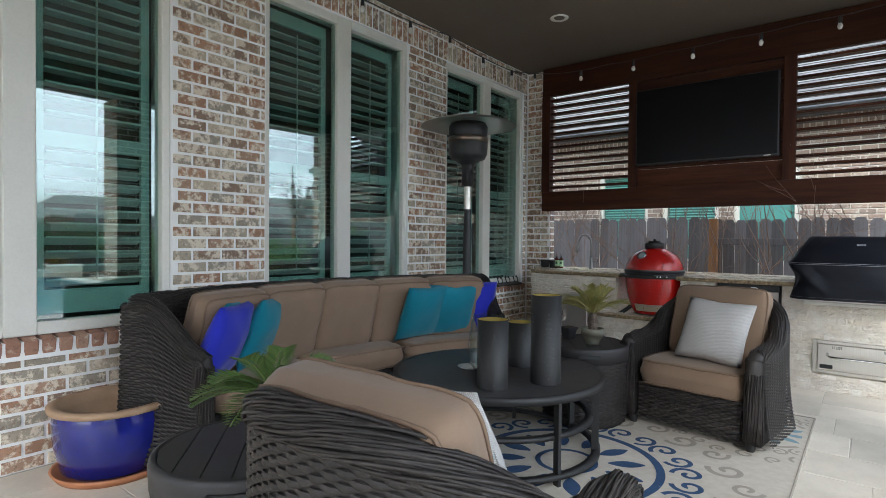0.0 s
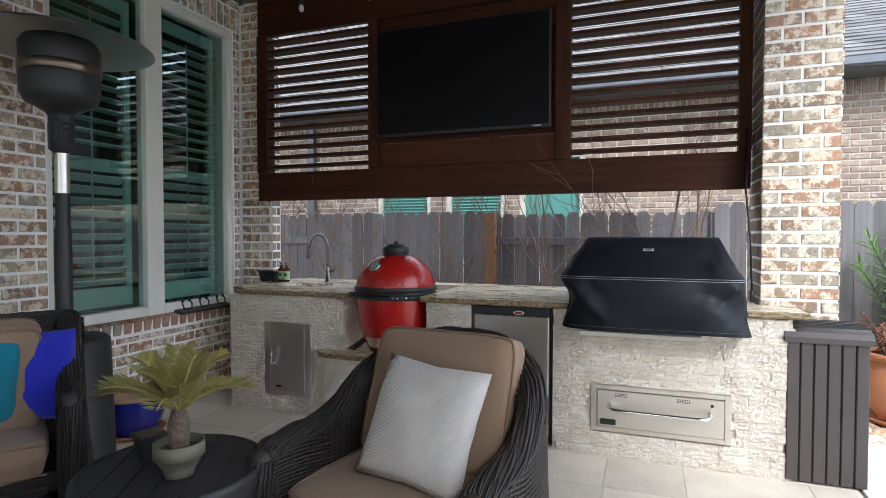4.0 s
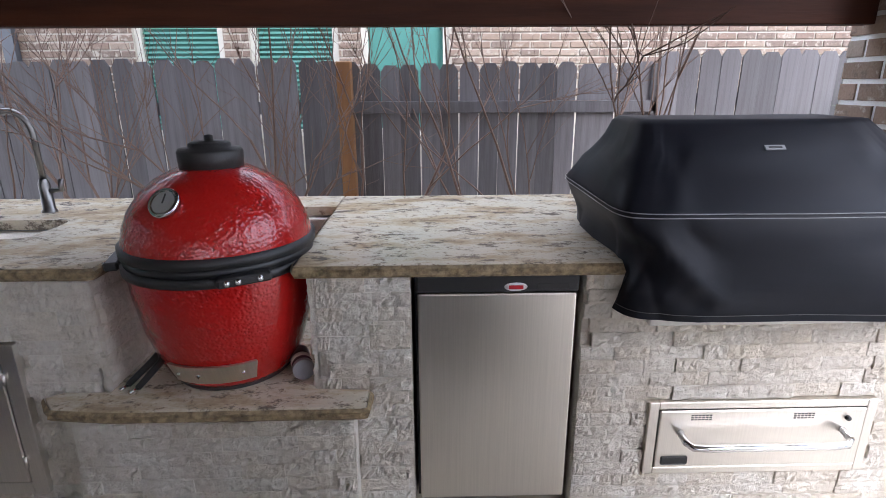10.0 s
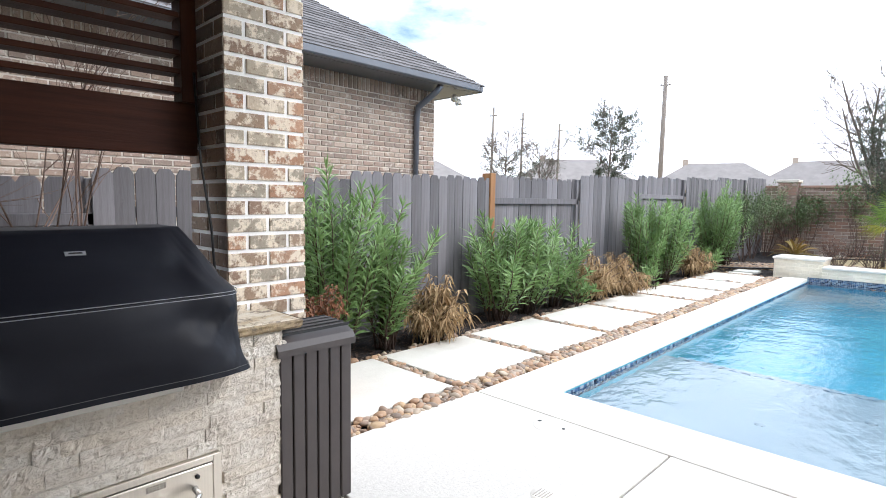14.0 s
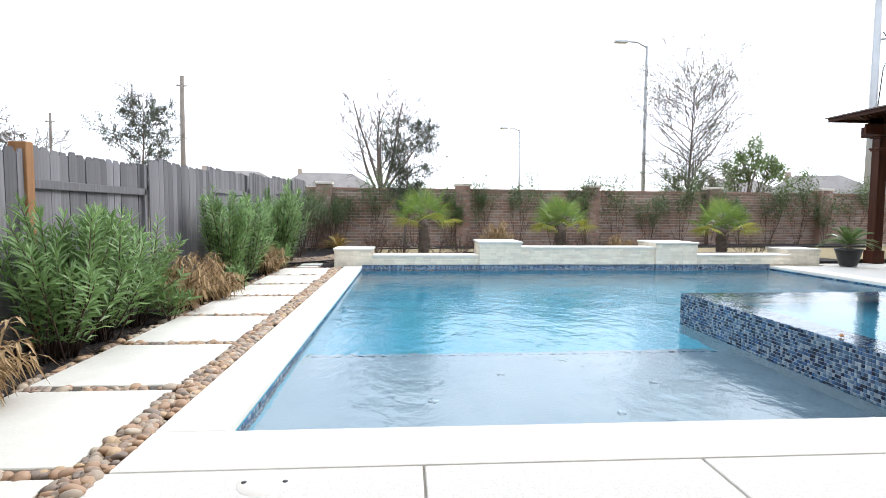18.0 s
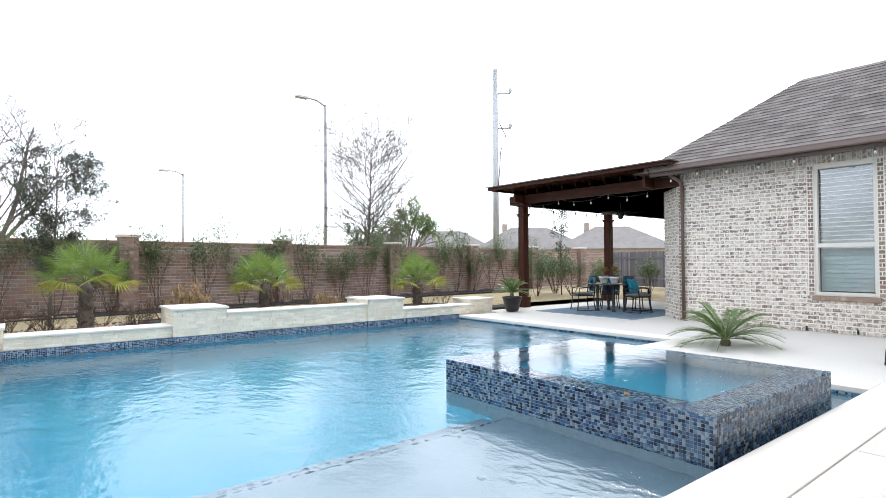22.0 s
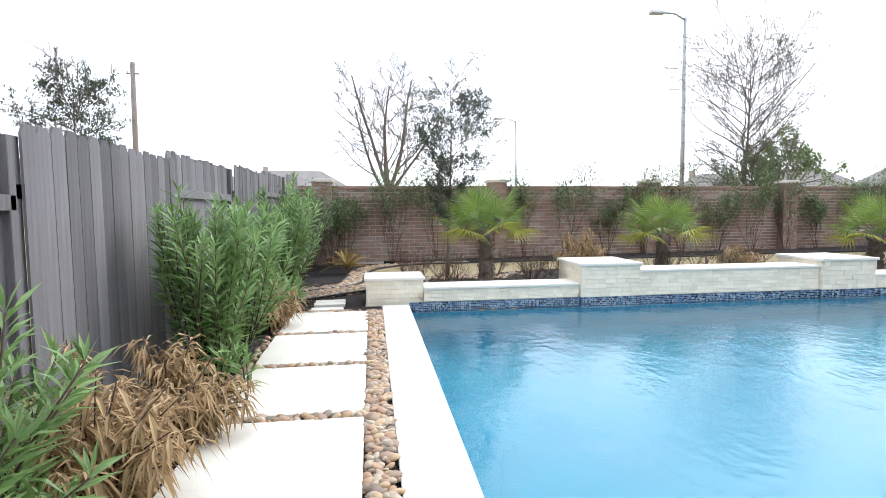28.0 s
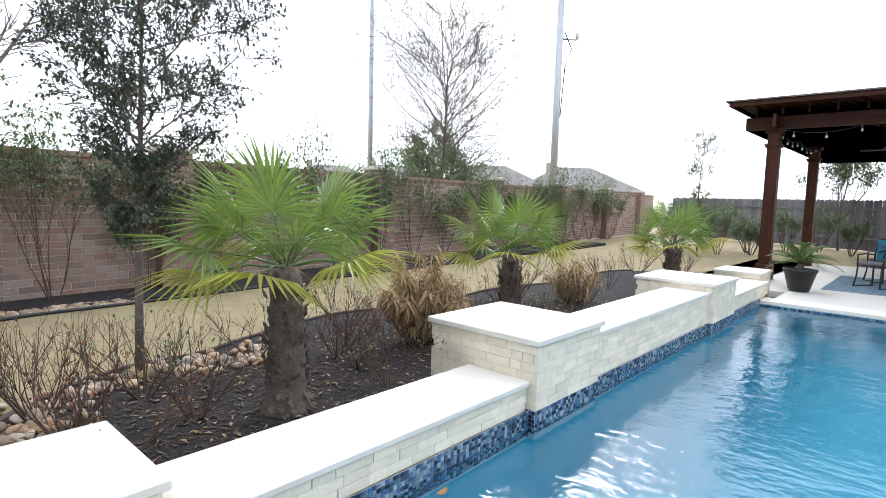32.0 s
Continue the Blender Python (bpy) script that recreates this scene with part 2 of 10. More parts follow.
BRICK = brick_mat("washed_brick", [(0.33, 0.155, 0.075), (0.40, 0.33, 0.235), (0.22, 0.125, 0.075), (0.42, 0.21, 0.11), (0.30, 0.255, 0.19), (0.36, 0.20, 0.115), (0.52, 0.42, 0.30), (0.27, 0.17, 0.10)], (0.80, 0.69, 0.54), 0.475, 1.5)
BRICK_SILL = brick_mat("sill_brick", [(0.33, 0.14, 0.08), (0.40, 0.21, 0.13), (0.28, 0.21, 0.16), (0.36, 0.17, 0.10)], (0.62, 0.48, 0.36), 0.58, 1.5)
BRICK_WING = brick_mat("pale_brick", [(0.27, 0.185, 0.135), (0.50, 0.41, 0.33), (0.19, 0.135, 0.105), (0.58, 0.50, 0.42), (0.40, 0.30, 0.23), (0.34, 0.27, 0.225)], (0.84, 0.77, 0.68), 0.46, 1.4)
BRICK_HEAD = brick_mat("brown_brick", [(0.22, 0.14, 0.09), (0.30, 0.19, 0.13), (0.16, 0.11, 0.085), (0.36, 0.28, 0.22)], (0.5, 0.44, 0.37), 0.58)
BRICK_FAR = brick_mat("tan_brick", [(0.31, 0.215, 0.155), (0.26, 0.17, 0.125), (0.37, 0.275, 0.21), (0.21, 0.145, 0.11)], (0.55, 0.48, 0.40), 0.55)
BRICK_WALL = brick_mat("garden_wall_brick", [(0.28, 0.145, 0.10), (0.33, 0.19, 0.14), (0.20, 0.12, 0.095), (0.35, 0.255, 0.21), (0.26, 0.165, 0.13)], (0.40, 0.34, 0.30), 0.6)
MORTAR = plain("mortar", (0.93, 0.92, 0.90), (0.87, 0.855, 0.83), 0.95, 6, bumps=0.4, fine=120)
MORTAR_WING = plain("tan_grey_mortar", (0.88, 0.84, 0.78), (0.81, 0.77, 0.70), 0.95, 6, bumps=0.4, fine=120)
MORTAR_FAR = plain("tan_mortar", (0.62, 0.57, 0.50), (0.53, 0.48, 0.41), 0.95, 3, bumps=0.2, fine=40)
TRIM = plain("putty_paint", (0.73, 0.70, 0.63), (0.69, 0.66, 0.59), 0.45, 3, bumps=0.04, fine=80)
SHUTTER = plain("shutter_paint", (0.68, 0.73, 0.71), (0.64, 0.69, 0.67), 0.4, 3, bumps=0.02)
# near-black colour stands in for the shade of unlit rooms behind glass
ROOM_SHADE = plain("unlit_room_shade", (0.05, 0.055, 0.05), (0.04, 0.045, 0.04), 0.9, 2, bumps=0)
CEIL = plain("taupe_ceiling_paint", (0.135, 0.105, 0.075), (0.125, 0.095, 0.07), 0.6, 2, bumps=0.05, fine=50)
FASCIA = plain("brown_fascia_paint", (0.12, 0.085, 0.07), (0.1, 0.075, 0.06), 0.5, 4, bumps=0.05)
GUTTER = plain("bronze_gutter_paint", (0.17, 0.12, 0.10), (0.15, 0.105, 0.09), 0.35, 4, bumps=0.03)
GUTTER_GREY = plain("slate_gutter_paint", (0.12, 0.13, 0.15), (0.10, 0.11, 0.13), 0.4, 4, bumps=0.03)
STEEL = plain("brushed_steel", (0.76, 0.715, 0.65), (0.69, 0.65, 0.59), 0.36, 3, metal=1.0, bumps=0.03, fine=90, stretch=(60, 1, 1), dist=0.001)
CHROME = plain("chrome", (0.75, 0.75, 0.76), (0.7, 0.7, 0.7), 0.12, 4, metal=1.0, bumps=0)
BLACK = plain("black_plastic", (0.015, 0.015, 0.017), (0.02, 0.02, 0.02), 0.45, 10, bumps=0.05)
IRON = plain("black_iron", (0.025, 0.024, 0.024), (0.018, 0.018, 0.018), 0.5, 14, bumps=0.25, fine=120)
DECK = plain("knockdown_concrete", (0.66, 0.63, 0.58), (0.57, 0.54, 0.49), 0.85, 38, bumps=0.7, fine=70, dist=0.004)
COPING = plain("white_travertine", (0.74, 0.70, 0.63), (0.69, 0.64, 0.57), 0.7, 4, bumps=0.15, fine=50)
TILEFLOOR = plain("travertine_tile", (0.66, 0.60, 0.51), (0.55, 0.49, 0.41), 0.45, 4, bumps=0.12, fine=40, random_amount=0.14)
GROUT = plain("grout", (0.46, 0.425, 0.37), (0.41, 0.375, 0.325), 0.95, 6, bumps=0.2)
PAVER = plain("cast_paver", (0.70, 0.67, 0.60), (0.64, 0.61, 0.54), 0.85, 4, bumps=0.4, fine=70, random_amount=0.06)


def split_mat():
    """Chiselled travertine: cream stone with tan hollows and fine pits."""
    m, n, l, p = material("split_travertine")
    ge = n.new("ShaderNodeNewGeometry")
    tex = []
    for sc, det, ro in ((9, 5, 0.6), (38, 6, 0.72), (150, 3, 0.6)):
        t = n.new("ShaderNodeTexNoise")
        t.inputs["Scale"].default_value = sc
        t.inputs["Detail"].default_value = det
        t.inputs["Roughness"].default_value = ro
        l.new(ge.outputs["Position"], t.inputs["Vector"])
        tex.append(t.outputs["Fac"])
    rr = ramp(n, l, any_random(n, l), [(0, (0.76, 0.69, 0.60)), (0.35, (0.84, 0.78, 0.69)), (0.7, (0.80, 0.71, 0.59)), (1, (0.86, 0.81, 0.73))]).outputs["Color"]
    col = mix(n, l, ramp(n, l, tex[0], [(0.42, (0, 0, 0)), (0.66, (0.6, 0.6, 0.6))]).outputs["Color"], rr, (0.60, 0.52, 0.42))
    col = mix(n, l, ramp(n, l, tex[1], [(0.60, (0, 0, 0)), (0.72, (0.7, 0.7, 0.7))]).outputs["Color"], col, (0.50, 0.38, 0.27))
    col = mix(n, l, 0.14, col, mix(n, l, tex[2], (0.25, 0.21, 0.17), (1.0, 0.97, 0.92)))
    l.new(col, p.inputs["Base Color"])
    p.inputs["Roughness"].default_value = 0.88
    ad = n.new("ShaderNodeMath")
    l.new(tex[1], ad.inputs[0])
    l.new(tex[0], ad.inputs[1])
    bump(n, l, p, ad.outputs[0], 1.0, 0.022)
    return m


SPLIT = split_mat()
LEDGER = plain("ledger_stone", (0.89, 0.785, 0.63), (0.80, 0.695, 0.545), 0.85, 7, bumps=0.8, fine=34, random_amount=0.13, dist=0.012, world=True)
FENCE = plain("weathered_cedar", (0.198, 0.188, 0.198), (0.125, 0.114, 0.116), 0.9, 5, bumps=0.5, fine=30, stretch=(6, 6, 0.4), random_amount=0.42, dist=0.004)
FENCE_NEW = plain("orange_cedar", (0.30, 0.15, 0.06), (0.24, 0.11, 0.045), 0.8, 5, bumps=0.4, fine=30, stretch=(6, 6, 0.4))
STAIN = plain("red_brown_stain", (0.078, 0.024, 0.011), (0.032, 0.010, 0.006), 0.5, 3, spec=0.15, bumps=0.35, fine=16, stretch=(0.5, 7, 7), random_amount=0.35, dist=0.003)
STAIN_V = plain("red_brown_stain_upright", (0.078, 0.025, 0.012), (0.034, 0.011, 0.007), 0.5, 3, spec=0.15, bumps=0.35, fine=16, stretch=(7, 7, 0.5), random_amount=0.3, dist=0.003)
MULCH = plain("black_mulch", (0.018, 0.016, 0.017), (0.034, 0.028, 0.027), 0.95, 9, bumps=1.0, fine=45, dist=0.03)
GRASS = plain("dormant_grass", (0.40, 0.32, 0.18), (0.30, 0.24, 0.13), 0.95, 2.5, bumps=1.0, fine=70, dist=0.03)
SOIL = plain("soil", (0.12, 0.09, 0.065), (0.08, 0.06, 0.045), 0.95, 6, bumps=0.8, fine=30, dist=0.02)
SHINGLE = plain("grey_shingle", (0.16, 0.15, 0.15), (0.11, 0.105, 0.105), 0.95, 3, bumps=0.5, fine=60, random_amount=0.35)
SHINGLE_B = plain("brown_shingle", (0.20, 0.175, 0.16), (0.14, 0.12, 0.11), 0.95, 3, bumps=0.5, fine=60, random_amount=0.35)
SHINGLE_FAR = plain("far_shingle", (0.24, 0.22, 0.21), (0.19, 0.175, 0.165), 0.95, 1, bumps=0.2, fine=8)
FARWALL = plain("far_house_brick", (0.36, 0.3, 0.25), (0.3, 0.25, 0.21), 0.95, 1, bumps=0.2, fine=10)
TAN = plain("tan_canvas", (0.245, 0.165, 0.11), (0.22, 0.145, 0.095), 0.9, 5, bumps=0.25, fine=260, dist=0.001, sheen=0.15)
TAN_PIPE = plain("tan_piping", (0.2, 0.13, 0.085), (0.18, 0.12, 0.08), 0.9, 5, bumps=0.1)
TEAL = plain("teal_canvas", (0.0, 0.17, 0.235), (0.0, 0.145, 0.205), 0.85, 5, bumps=0.25, fine=260, dist=0.001, sheen=0.2)
BLUE = plain("royal_blue_canvas", (0.01, 0.018, 0.42), (0.008, 0.013, 0.34), 0.85, 5, bumps=0.25, fine=260, dist=0.001, sheen=0.2)
WICKER = plain("dark_wicker", (0.026, 0.022, 0.020), (0.050, 0.042, 0.038), 0.5, 30, spec=0.3, bumps=0.2, fine=200, random_amount=0.35)
WICKER_IN = plain("wicker_core", (0.022, 0.019, 0.018), (0.03, 0.026, 0.024), 0.8, 10, bumps=0.1)
SLATE = plain("dark_slate_top", (0.045, 0.042, 0.042), (0.07, 0.064, 0.06), 0.45, 5, bumps=0.25, fine=25)
RESIN = plain("dark_resin", (0.034, 0.031, 0.032), (0.026, 0.024, 0.025), 0.5, 8, bumps=0.1, random_amount=0.12)
COVER = plain("black_cover_cloth", (0.0095, 0.0105, 0.0155), (0.0065, 0.007, 0.011), 0.5, 4, bumps=0.15, fine=240, dist=0.001, spec=0.2)
BARK = plain("grey_bark", (0.16, 0.13, 0.11), (0.10, 0.08, 0.07), 0.95, 12, bumps=0.6, fine=60, dist=0.01)
TWIG = plain("brown_twig", (0.105, 0.066, 0.05), (0.07, 0.043, 0.034), 0.9, 12, bumps=0.3)
PALMBARK = plain("palm_trunk", (0.10, 0.075, 0.06), (0.16, 0.12, 0.095), 0.95, 16, bumps=0.9, fine=50, dist=0.02)
TERRA = plain("terracotta", (0.42, 0.17, 0.075), (0.35, 0.13, 0.055), 0.6, 4, bumps=0.2, fine=60)


def pebble_mat():
    m, n, l, p = material("river_pebble")
    tone = ramp(n, l, any_random(n, l), [(0, (0.40, 0.23, 0.11)), (0.18, (0.26, 0.165, 0.105)), (0.36, (0.48, 0.39, 0.28)), (0.5, (0.16, 0.115, 0.085)), (0.62, (0.36, 0.20, 0.10)), (0.78, (0.38, 0.30, 0.22)), (0.9, (0.52, 0.35, 0.18))], "CONSTANT").outputs["Color"]
    t = noise_node(n, l, 45, 5, 0.6)
    l.new(mix(n, l, 0.3, tone, mix(n, l, t.outputs["Fac"], (0.12, 0.09, 0.07), (0.6, 0.5, 0.4))), p.inputs["Base Color"])
    p.inputs["Roughness"].default_value = 0.6
    bump(n, l, p, t.outputs["Fac"], 0.2, 0.004)
    return m


PEBBLE = pebble_mat()


def leaf_mat(name, a, b, rough=0.45, trans=0.25):
    m, n, l, p = material(name)
    r = any_random(n, l)
    t = noise_node(n, l, 4.0, 3)
    col = mix(n, l, ramp(n, l, r, [(0, (0, 0, 0)), (1, (1, 1, 1))]).outputs["Color"], a, b)
    col = mix(n, l, 0.3, col, mix(n, l, t.outputs["Fac"], tuple(c * 0.5 for c in a), tuple(min(1, c * 1.5) for c in b)))
    l.new(col, p.inputs["Base Color"])
    p.inputs["Roughness"].default_value = rough
    tr = n.new("ShaderNodeBsdfTranslucent")
    l.new(col, tr.inputs["Color"])
    ms = n.new("ShaderNodeMixShader")
    ms.inputs[0].default_value = trans
    l.new(p.outputs[0], ms.inputs[1])
    l.new(tr.outputs[0], ms.inputs[2])
    l.new(ms.outputs[0], n["Material Output"].inputs["Surface"])
    return m


OLEANDER = leaf_mat("oleander_leaf", (0.115, 0.205, 0.065), (0.26, 0.39, 0.14), 0.4, 0.32)
DEADLEAF = leaf_mat("dead_leaf", (0.30, 0.19, 0.09), (0.46, 0.33, 0.18), 0.8, 0.15)
FANLEAF = leaf_mat("fan_palm_leaf", (0.10, 0.18, 0.05), (0.25, 0.33, 0.06), 0.4)
SAGO = leaf_mat("sago_leaf", (0.07, 0.14, 0.035), (0.17, 0.25, 0.07), 0.35)
SAGO_Y = leaf_mat("yellowed_sago_leaf", (0.30, 0.27, 0.06), (0.34, 0.18, 0.05), 0.45)
SHRUB = leaf_mat("shrub_leaf", (0.065, 0.105, 0.042), (0.15, 0.21, 0.085), 0.45)
OAKLEAF = leaf_mat("dark_oak_leaf", (0.042, 0.058, 0.04), (0.085, 0.11, 0.07), 0.45)
REDLEAF = leaf_mat("rusty_leaf", (0.16, 0.06, 0.03), (0.28, 0.13, 0.06), 0.7)
GRASSLEAF = leaf_mat("straw_grass", (0.42, 0.33, 0.16), (0.52, 0.42, 0.22), 0.8)


def granite_mat():
    m, n, l, p = material("cream_granite")
    t1, t2, t3 = noise_node(n, l, 5.0, 8, 0.65, (0.7, 1.5, 1)), noise_node(n, l, 42, 6, 0.7), noise_node(n, l, 10, 9, 0.78, (0.8, 1.5, 1))
    t4 = noise_node(n, l, 120, 3, 0.6)
    col = ramp(n, l, t1.outputs["Fac"], [(0.32, (0.24, 0.15, 0.07)), (0.42, (0.48, 0.37, 0.22)), (0.52, (0.66, 0.58, 0.44)), (0.63, (0.62, 0.56, 0.45)), (0.74, (0.38, 0.30, 0.20))]).outputs["Color"]
    col = mix(n, l, ramp(n, l, t3.outputs["Fac"], [(0.535, (0, 0, 0)), (0.60, (1, 1, 1))]).outputs["Color"], col, (0.10, 0.068, 0.042))
    col = mix(n, l, ramp(n, l, t2.outputs["Fac"], [(0.57, (0, 0, 0)), (0.65, (0.9, 0.9, 0.9))]).outputs["Color"], col, (0.19, 0.12, 0.065))
    col = mix(n, l, 0.18, col, mix(n, l, t4.outputs["Fac"], (0.12, 0.10, 0.08), (0.95, 0.92, 0.85)))
    l.new(col, p.inputs["Base Color"])
    p.inputs["Roughness"].default_value = 0.2
    p.inputs["Specular IOR Level"].default_value = 0.35
    return m


GRANITE = granite_mat()
GRANITE_EDGE = plain("broken_granite", (0.36, 0.27, 0.15), (0.055, 0.035, 0.02), 0.6, 38, bumps=0.6, fine=140, world=True)


def mosaic_mat():
    m, n, l, p = material("blue_glass_mosaic")
    col = ramp(n, l, any_random(n, l), [(0, (0.014, 0.024, 0.05)), (0.2, (0.04, 0.075, 0.14)), (0.38, (0.09, 0.16, 0.25)), (0.55, (0.17, 0.25, 0.33)), (0.72, (0.30, 0.37, 0.42)), (0.88, (0.06, 0.13, 0.27))], "CONSTANT").outputs["Color"]
    l.new(col, p.inputs["Base Color"])
    p.inputs["Roughness"].default_value = 0.12
    return m


MOSAIC = mosaic_mat()
TILE_GROUT = plain("pool_grout", (0.55, 0.57, 0.58), (0.49, 0.51, 0.53), 0.8, 10, bumps=0)
# deep plaster's strong blue stands in for light absorbed by deep water
PLASTER_DEEP = plain("depth_blue_plaster", (0.08, 0.41, 0.54), (0.065, 0.365, 0.50), 0.6, 1.2, bumps=0.1)
PLASTER_LT = plain("pale_pool_plaster", (0.36, 0.41, 0.45), (0.32, 0.37, 0.41), 0.6, 3, bumps=0.1)


def water_mat(name, tint, wave=5.0, strength=0.25):
    """Still water: clear to light, with a gloss that grows at grazing angles."""
    m, n, l, p = material(name)
    n.remove(p)
    t = noise_node(n, l, wave, 3, 0.5, (1, 1.6, 1))
    t2 = noise_node(n, l, wave * 0.22, 2, 0.5)
    ad = n.new("ShaderNodeMath")
    l.new(t.outputs["Fac"], ad.inputs[0])
    mu = n.new("ShaderNodeMath")
    mu.operation = "MULTIPLY"
    mu.inputs[1].default_value = 2.0
    l.new(t2.outputs["Fac"], mu.inputs[0])
    l.new(mu.outputs[0], ad.inputs[1])
    b = n.new("ShaderNodeBump")
    b.inputs["Strength"].default_value = strength
    b.inputs["Distance"].default_value = 0.03
    l.new(ad.outputs[0], b.inputs["Height"])
    fr = n.new("ShaderNodeFresnel")
    fr.inputs["IOR"].default_value = 1.56
    l.new(b.outputs["Normal"], fr.inputs["Normal"])
    tr = n.new("ShaderNodeBsdfRefraction")
    tr.inputs["Color"].default_value = (*tint, 1)
    tr.inputs["IOR"].default_value = 1.33
    tr.inputs["Roughness"].default_value = 0.0
    l.new(b.outputs["Normal"], tr.inputs["Normal"])
    gl = n.new("ShaderNodeBsdfGlossy")
    gl.inputs["Roughness"].default_value = 0.02
    l.new(b.outputs["Normal"], gl.inputs["Normal"])
    ms = n.new("ShaderNodeMixShader")
    l.new(fr.outputs[0], ms.inputs[0])
    l.new(tr.outputs[0], ms.inputs[1])
    l.new(gl.outputs[0], ms.inputs[2])
    l.new(ms.outputs[0], n["Material Output"].inputs["Surface"])
    return m


WATER = water_mat("pool_water", (0.84, 0.96, 1.0), 7.5, 0.26)
SPAWATER = water_mat("spa_water", (0.75, 0.9, 0.95), 9.0, 0.06)


def glass_mat(name, tint=(0.9, 0.97, 0.94), ior=1.5, rough=0.0):
    m, n, l, p = material(name)
    n.remove(p)
    lw, po, fr = n.new("ShaderNodeLayerWeight"), n.new("ShaderNodeMath"), n.new("ShaderNodeMapRange")
    po.operation = "POWER"
    po.inputs[1].default_value = 4.0
    l.new(lw.outputs["Facing"], po.inputs[0])
    l.new(po.outputs[0], fr.inputs["Value"])
    fr.inputs["To Min"].default_value = ((ior - 1) / (ior + 1)) ** 2
    fr.inputs["To Max"].default_value = 0.9
    tr = n.new("ShaderNodeBsdfTransparent")
    tr.inputs["Color"].default_value = (*tint, 1)
    gl = n.new("ShaderNodeBsdfGlossy")
    gl.inputs["Roughness"].default_value = rough
    ms = n.new("ShaderNodeMixShader")
    l.new(fr.outputs[0], ms.inputs[0])
    l.new(tr.outputs[0], ms.inputs[1])
    l.new(gl.outputs[0], ms.inputs[2])
    l.new(ms.outputs[0], n["Material Output"].inputs["Surface"])
    return m


GLASS = glass_mat("window_glass", (0.72, 0.87, 0.83), 2.35)
CLEAR = glass_mat("clear_glass", (0.95, 0.98, 0.97), 1.45)
BULB = plain("clouded_bulb_glass", (0.72, 0.69, 0.62), (0.66, 0.63, 0.56), 0.12, 8, bumps=0)


def red_enamel():
    m, n, l, p = material("red_crackle_enamel")
    p.inputs["Base Color"].default_value = (0.40, 0.010, 0.008, 1)
    p.inputs["Roughness"].default_value = 0.12
    p.inputs["Coat Weight"].default_value = 0.3
    co = n.new("ShaderNodeTexCoord")
    v = n.new("ShaderNodeTexVoronoi")
    v.feature = "SMOOTH_F1"
    v.inputs["Scale"].default_value = 105
    l.new(co.outputs["Object"], v.inputs["Vector"])
    t = noise_node(n, l, 5, 3)
    mu = n.new("ShaderNodeMath")
    mu.operation = "MULTIPLY"
    l.new(v.outputs["Distance"], mu.inputs[0])
    l.new(ramp(n, l, t.outputs["Fac"], [(0.35, (0.4, 0.4, 0.4)), (0.6, (1, 1, 1))]).outputs["Color"], mu.inputs[1])
    bump(n, l, p, mu.outputs[0], 0.6, 0.006)
    return m


RED = red_enamel()

# ---- bricks and boards ----
def rock_data(w, h, rnd):
    """A hewn stone lying along x, its face towards +y broken in facets; depth 1."""
    a, b, nx, nz = w / 2, h / 2, 8, 4
    v = [(-a, 0, -b), (a, 0, -b), (a, 0, b), (-a, 0, b)]
    for j in range(nz + 1):
        for i in range(nx + 1):
            rim = i in (0, nx) or j in (0, nz)
            jx, jz = (0, 0) if rim else (rnd.uniform(-0.3, 0.3) * w / nx, rnd.uniform(-0.3, 0.3) * h / nz)
            v.append((-a + w * i / nx + jx, rnd.uniform(0.72, 0.95) if rim else rnd.uniform(0.78, 1.2) - (0.45 if rnd.random() < 0.07 else 0), -b + h * j / nz + jz))
    f = []
    for j in range(nz):
        for i in range(nx):
            q = 4 + j * (nx + 1) + i
            f += [(q, q + 1, q + nx + 2), (q, q + nx + 2, q + nx + 1)]
    k = nx + 1
    f.append((0, 1) + tuple(4 + i for i in range(nx, -1, -1)))
    f.append((2, 3) + tuple(4 + nz * k + i for i in range(0, nx + 1)))
    f.append((1, 2) + tuple(4 + j * k + nx for j in range(nz, -1, -1)))
    f.append((3, 0) + tuple(4 + j * k for j in range(0, nz + 1)))
    return v, f


def brick_data(name, w, h, d, c=0.004):
    """A brick lying along x with its face towards +y at y = d, its arrises rounded off."""
    a, b = w / 2, h / 2
    v = [(-a, 0, -b), (a, 0, -b), (a, 0, b), (-a, 0, b), (-a, d - c, -b), (a, d - c, -b), (a, d - c, b), (-a, d - c, b),
         (-a + c, d, -b + c), (a - c, d, -b + c), (a - c, d, b - c), (-a + c, d, b - c)]
    f = [(0, 1, 5, 4), (1, 2, 6, 5), (2, 3, 7, 6), (3, 0, 4, 7), (4, 5, 9, 8), (5, 6, 10, 9), (6, 7, 11, 10), (7, 4, 8, 11), (8, 9, 10, 11)]
    return v, f


def cut(a, b, holes):
    """The pieces of a..b outside the holes."""
    out = [(a, b)]
    for h0, h1 in holes:
        nxt = []
        for p, q in out:
            if h1 <= p or h0 >= q:
                nxt.append((p, q))
            else:
                if h0 > p:
                    nxt.append((p, h0))
                if h1 < q:
                    nxt.append((h1, q))
        out = nxt
    return out


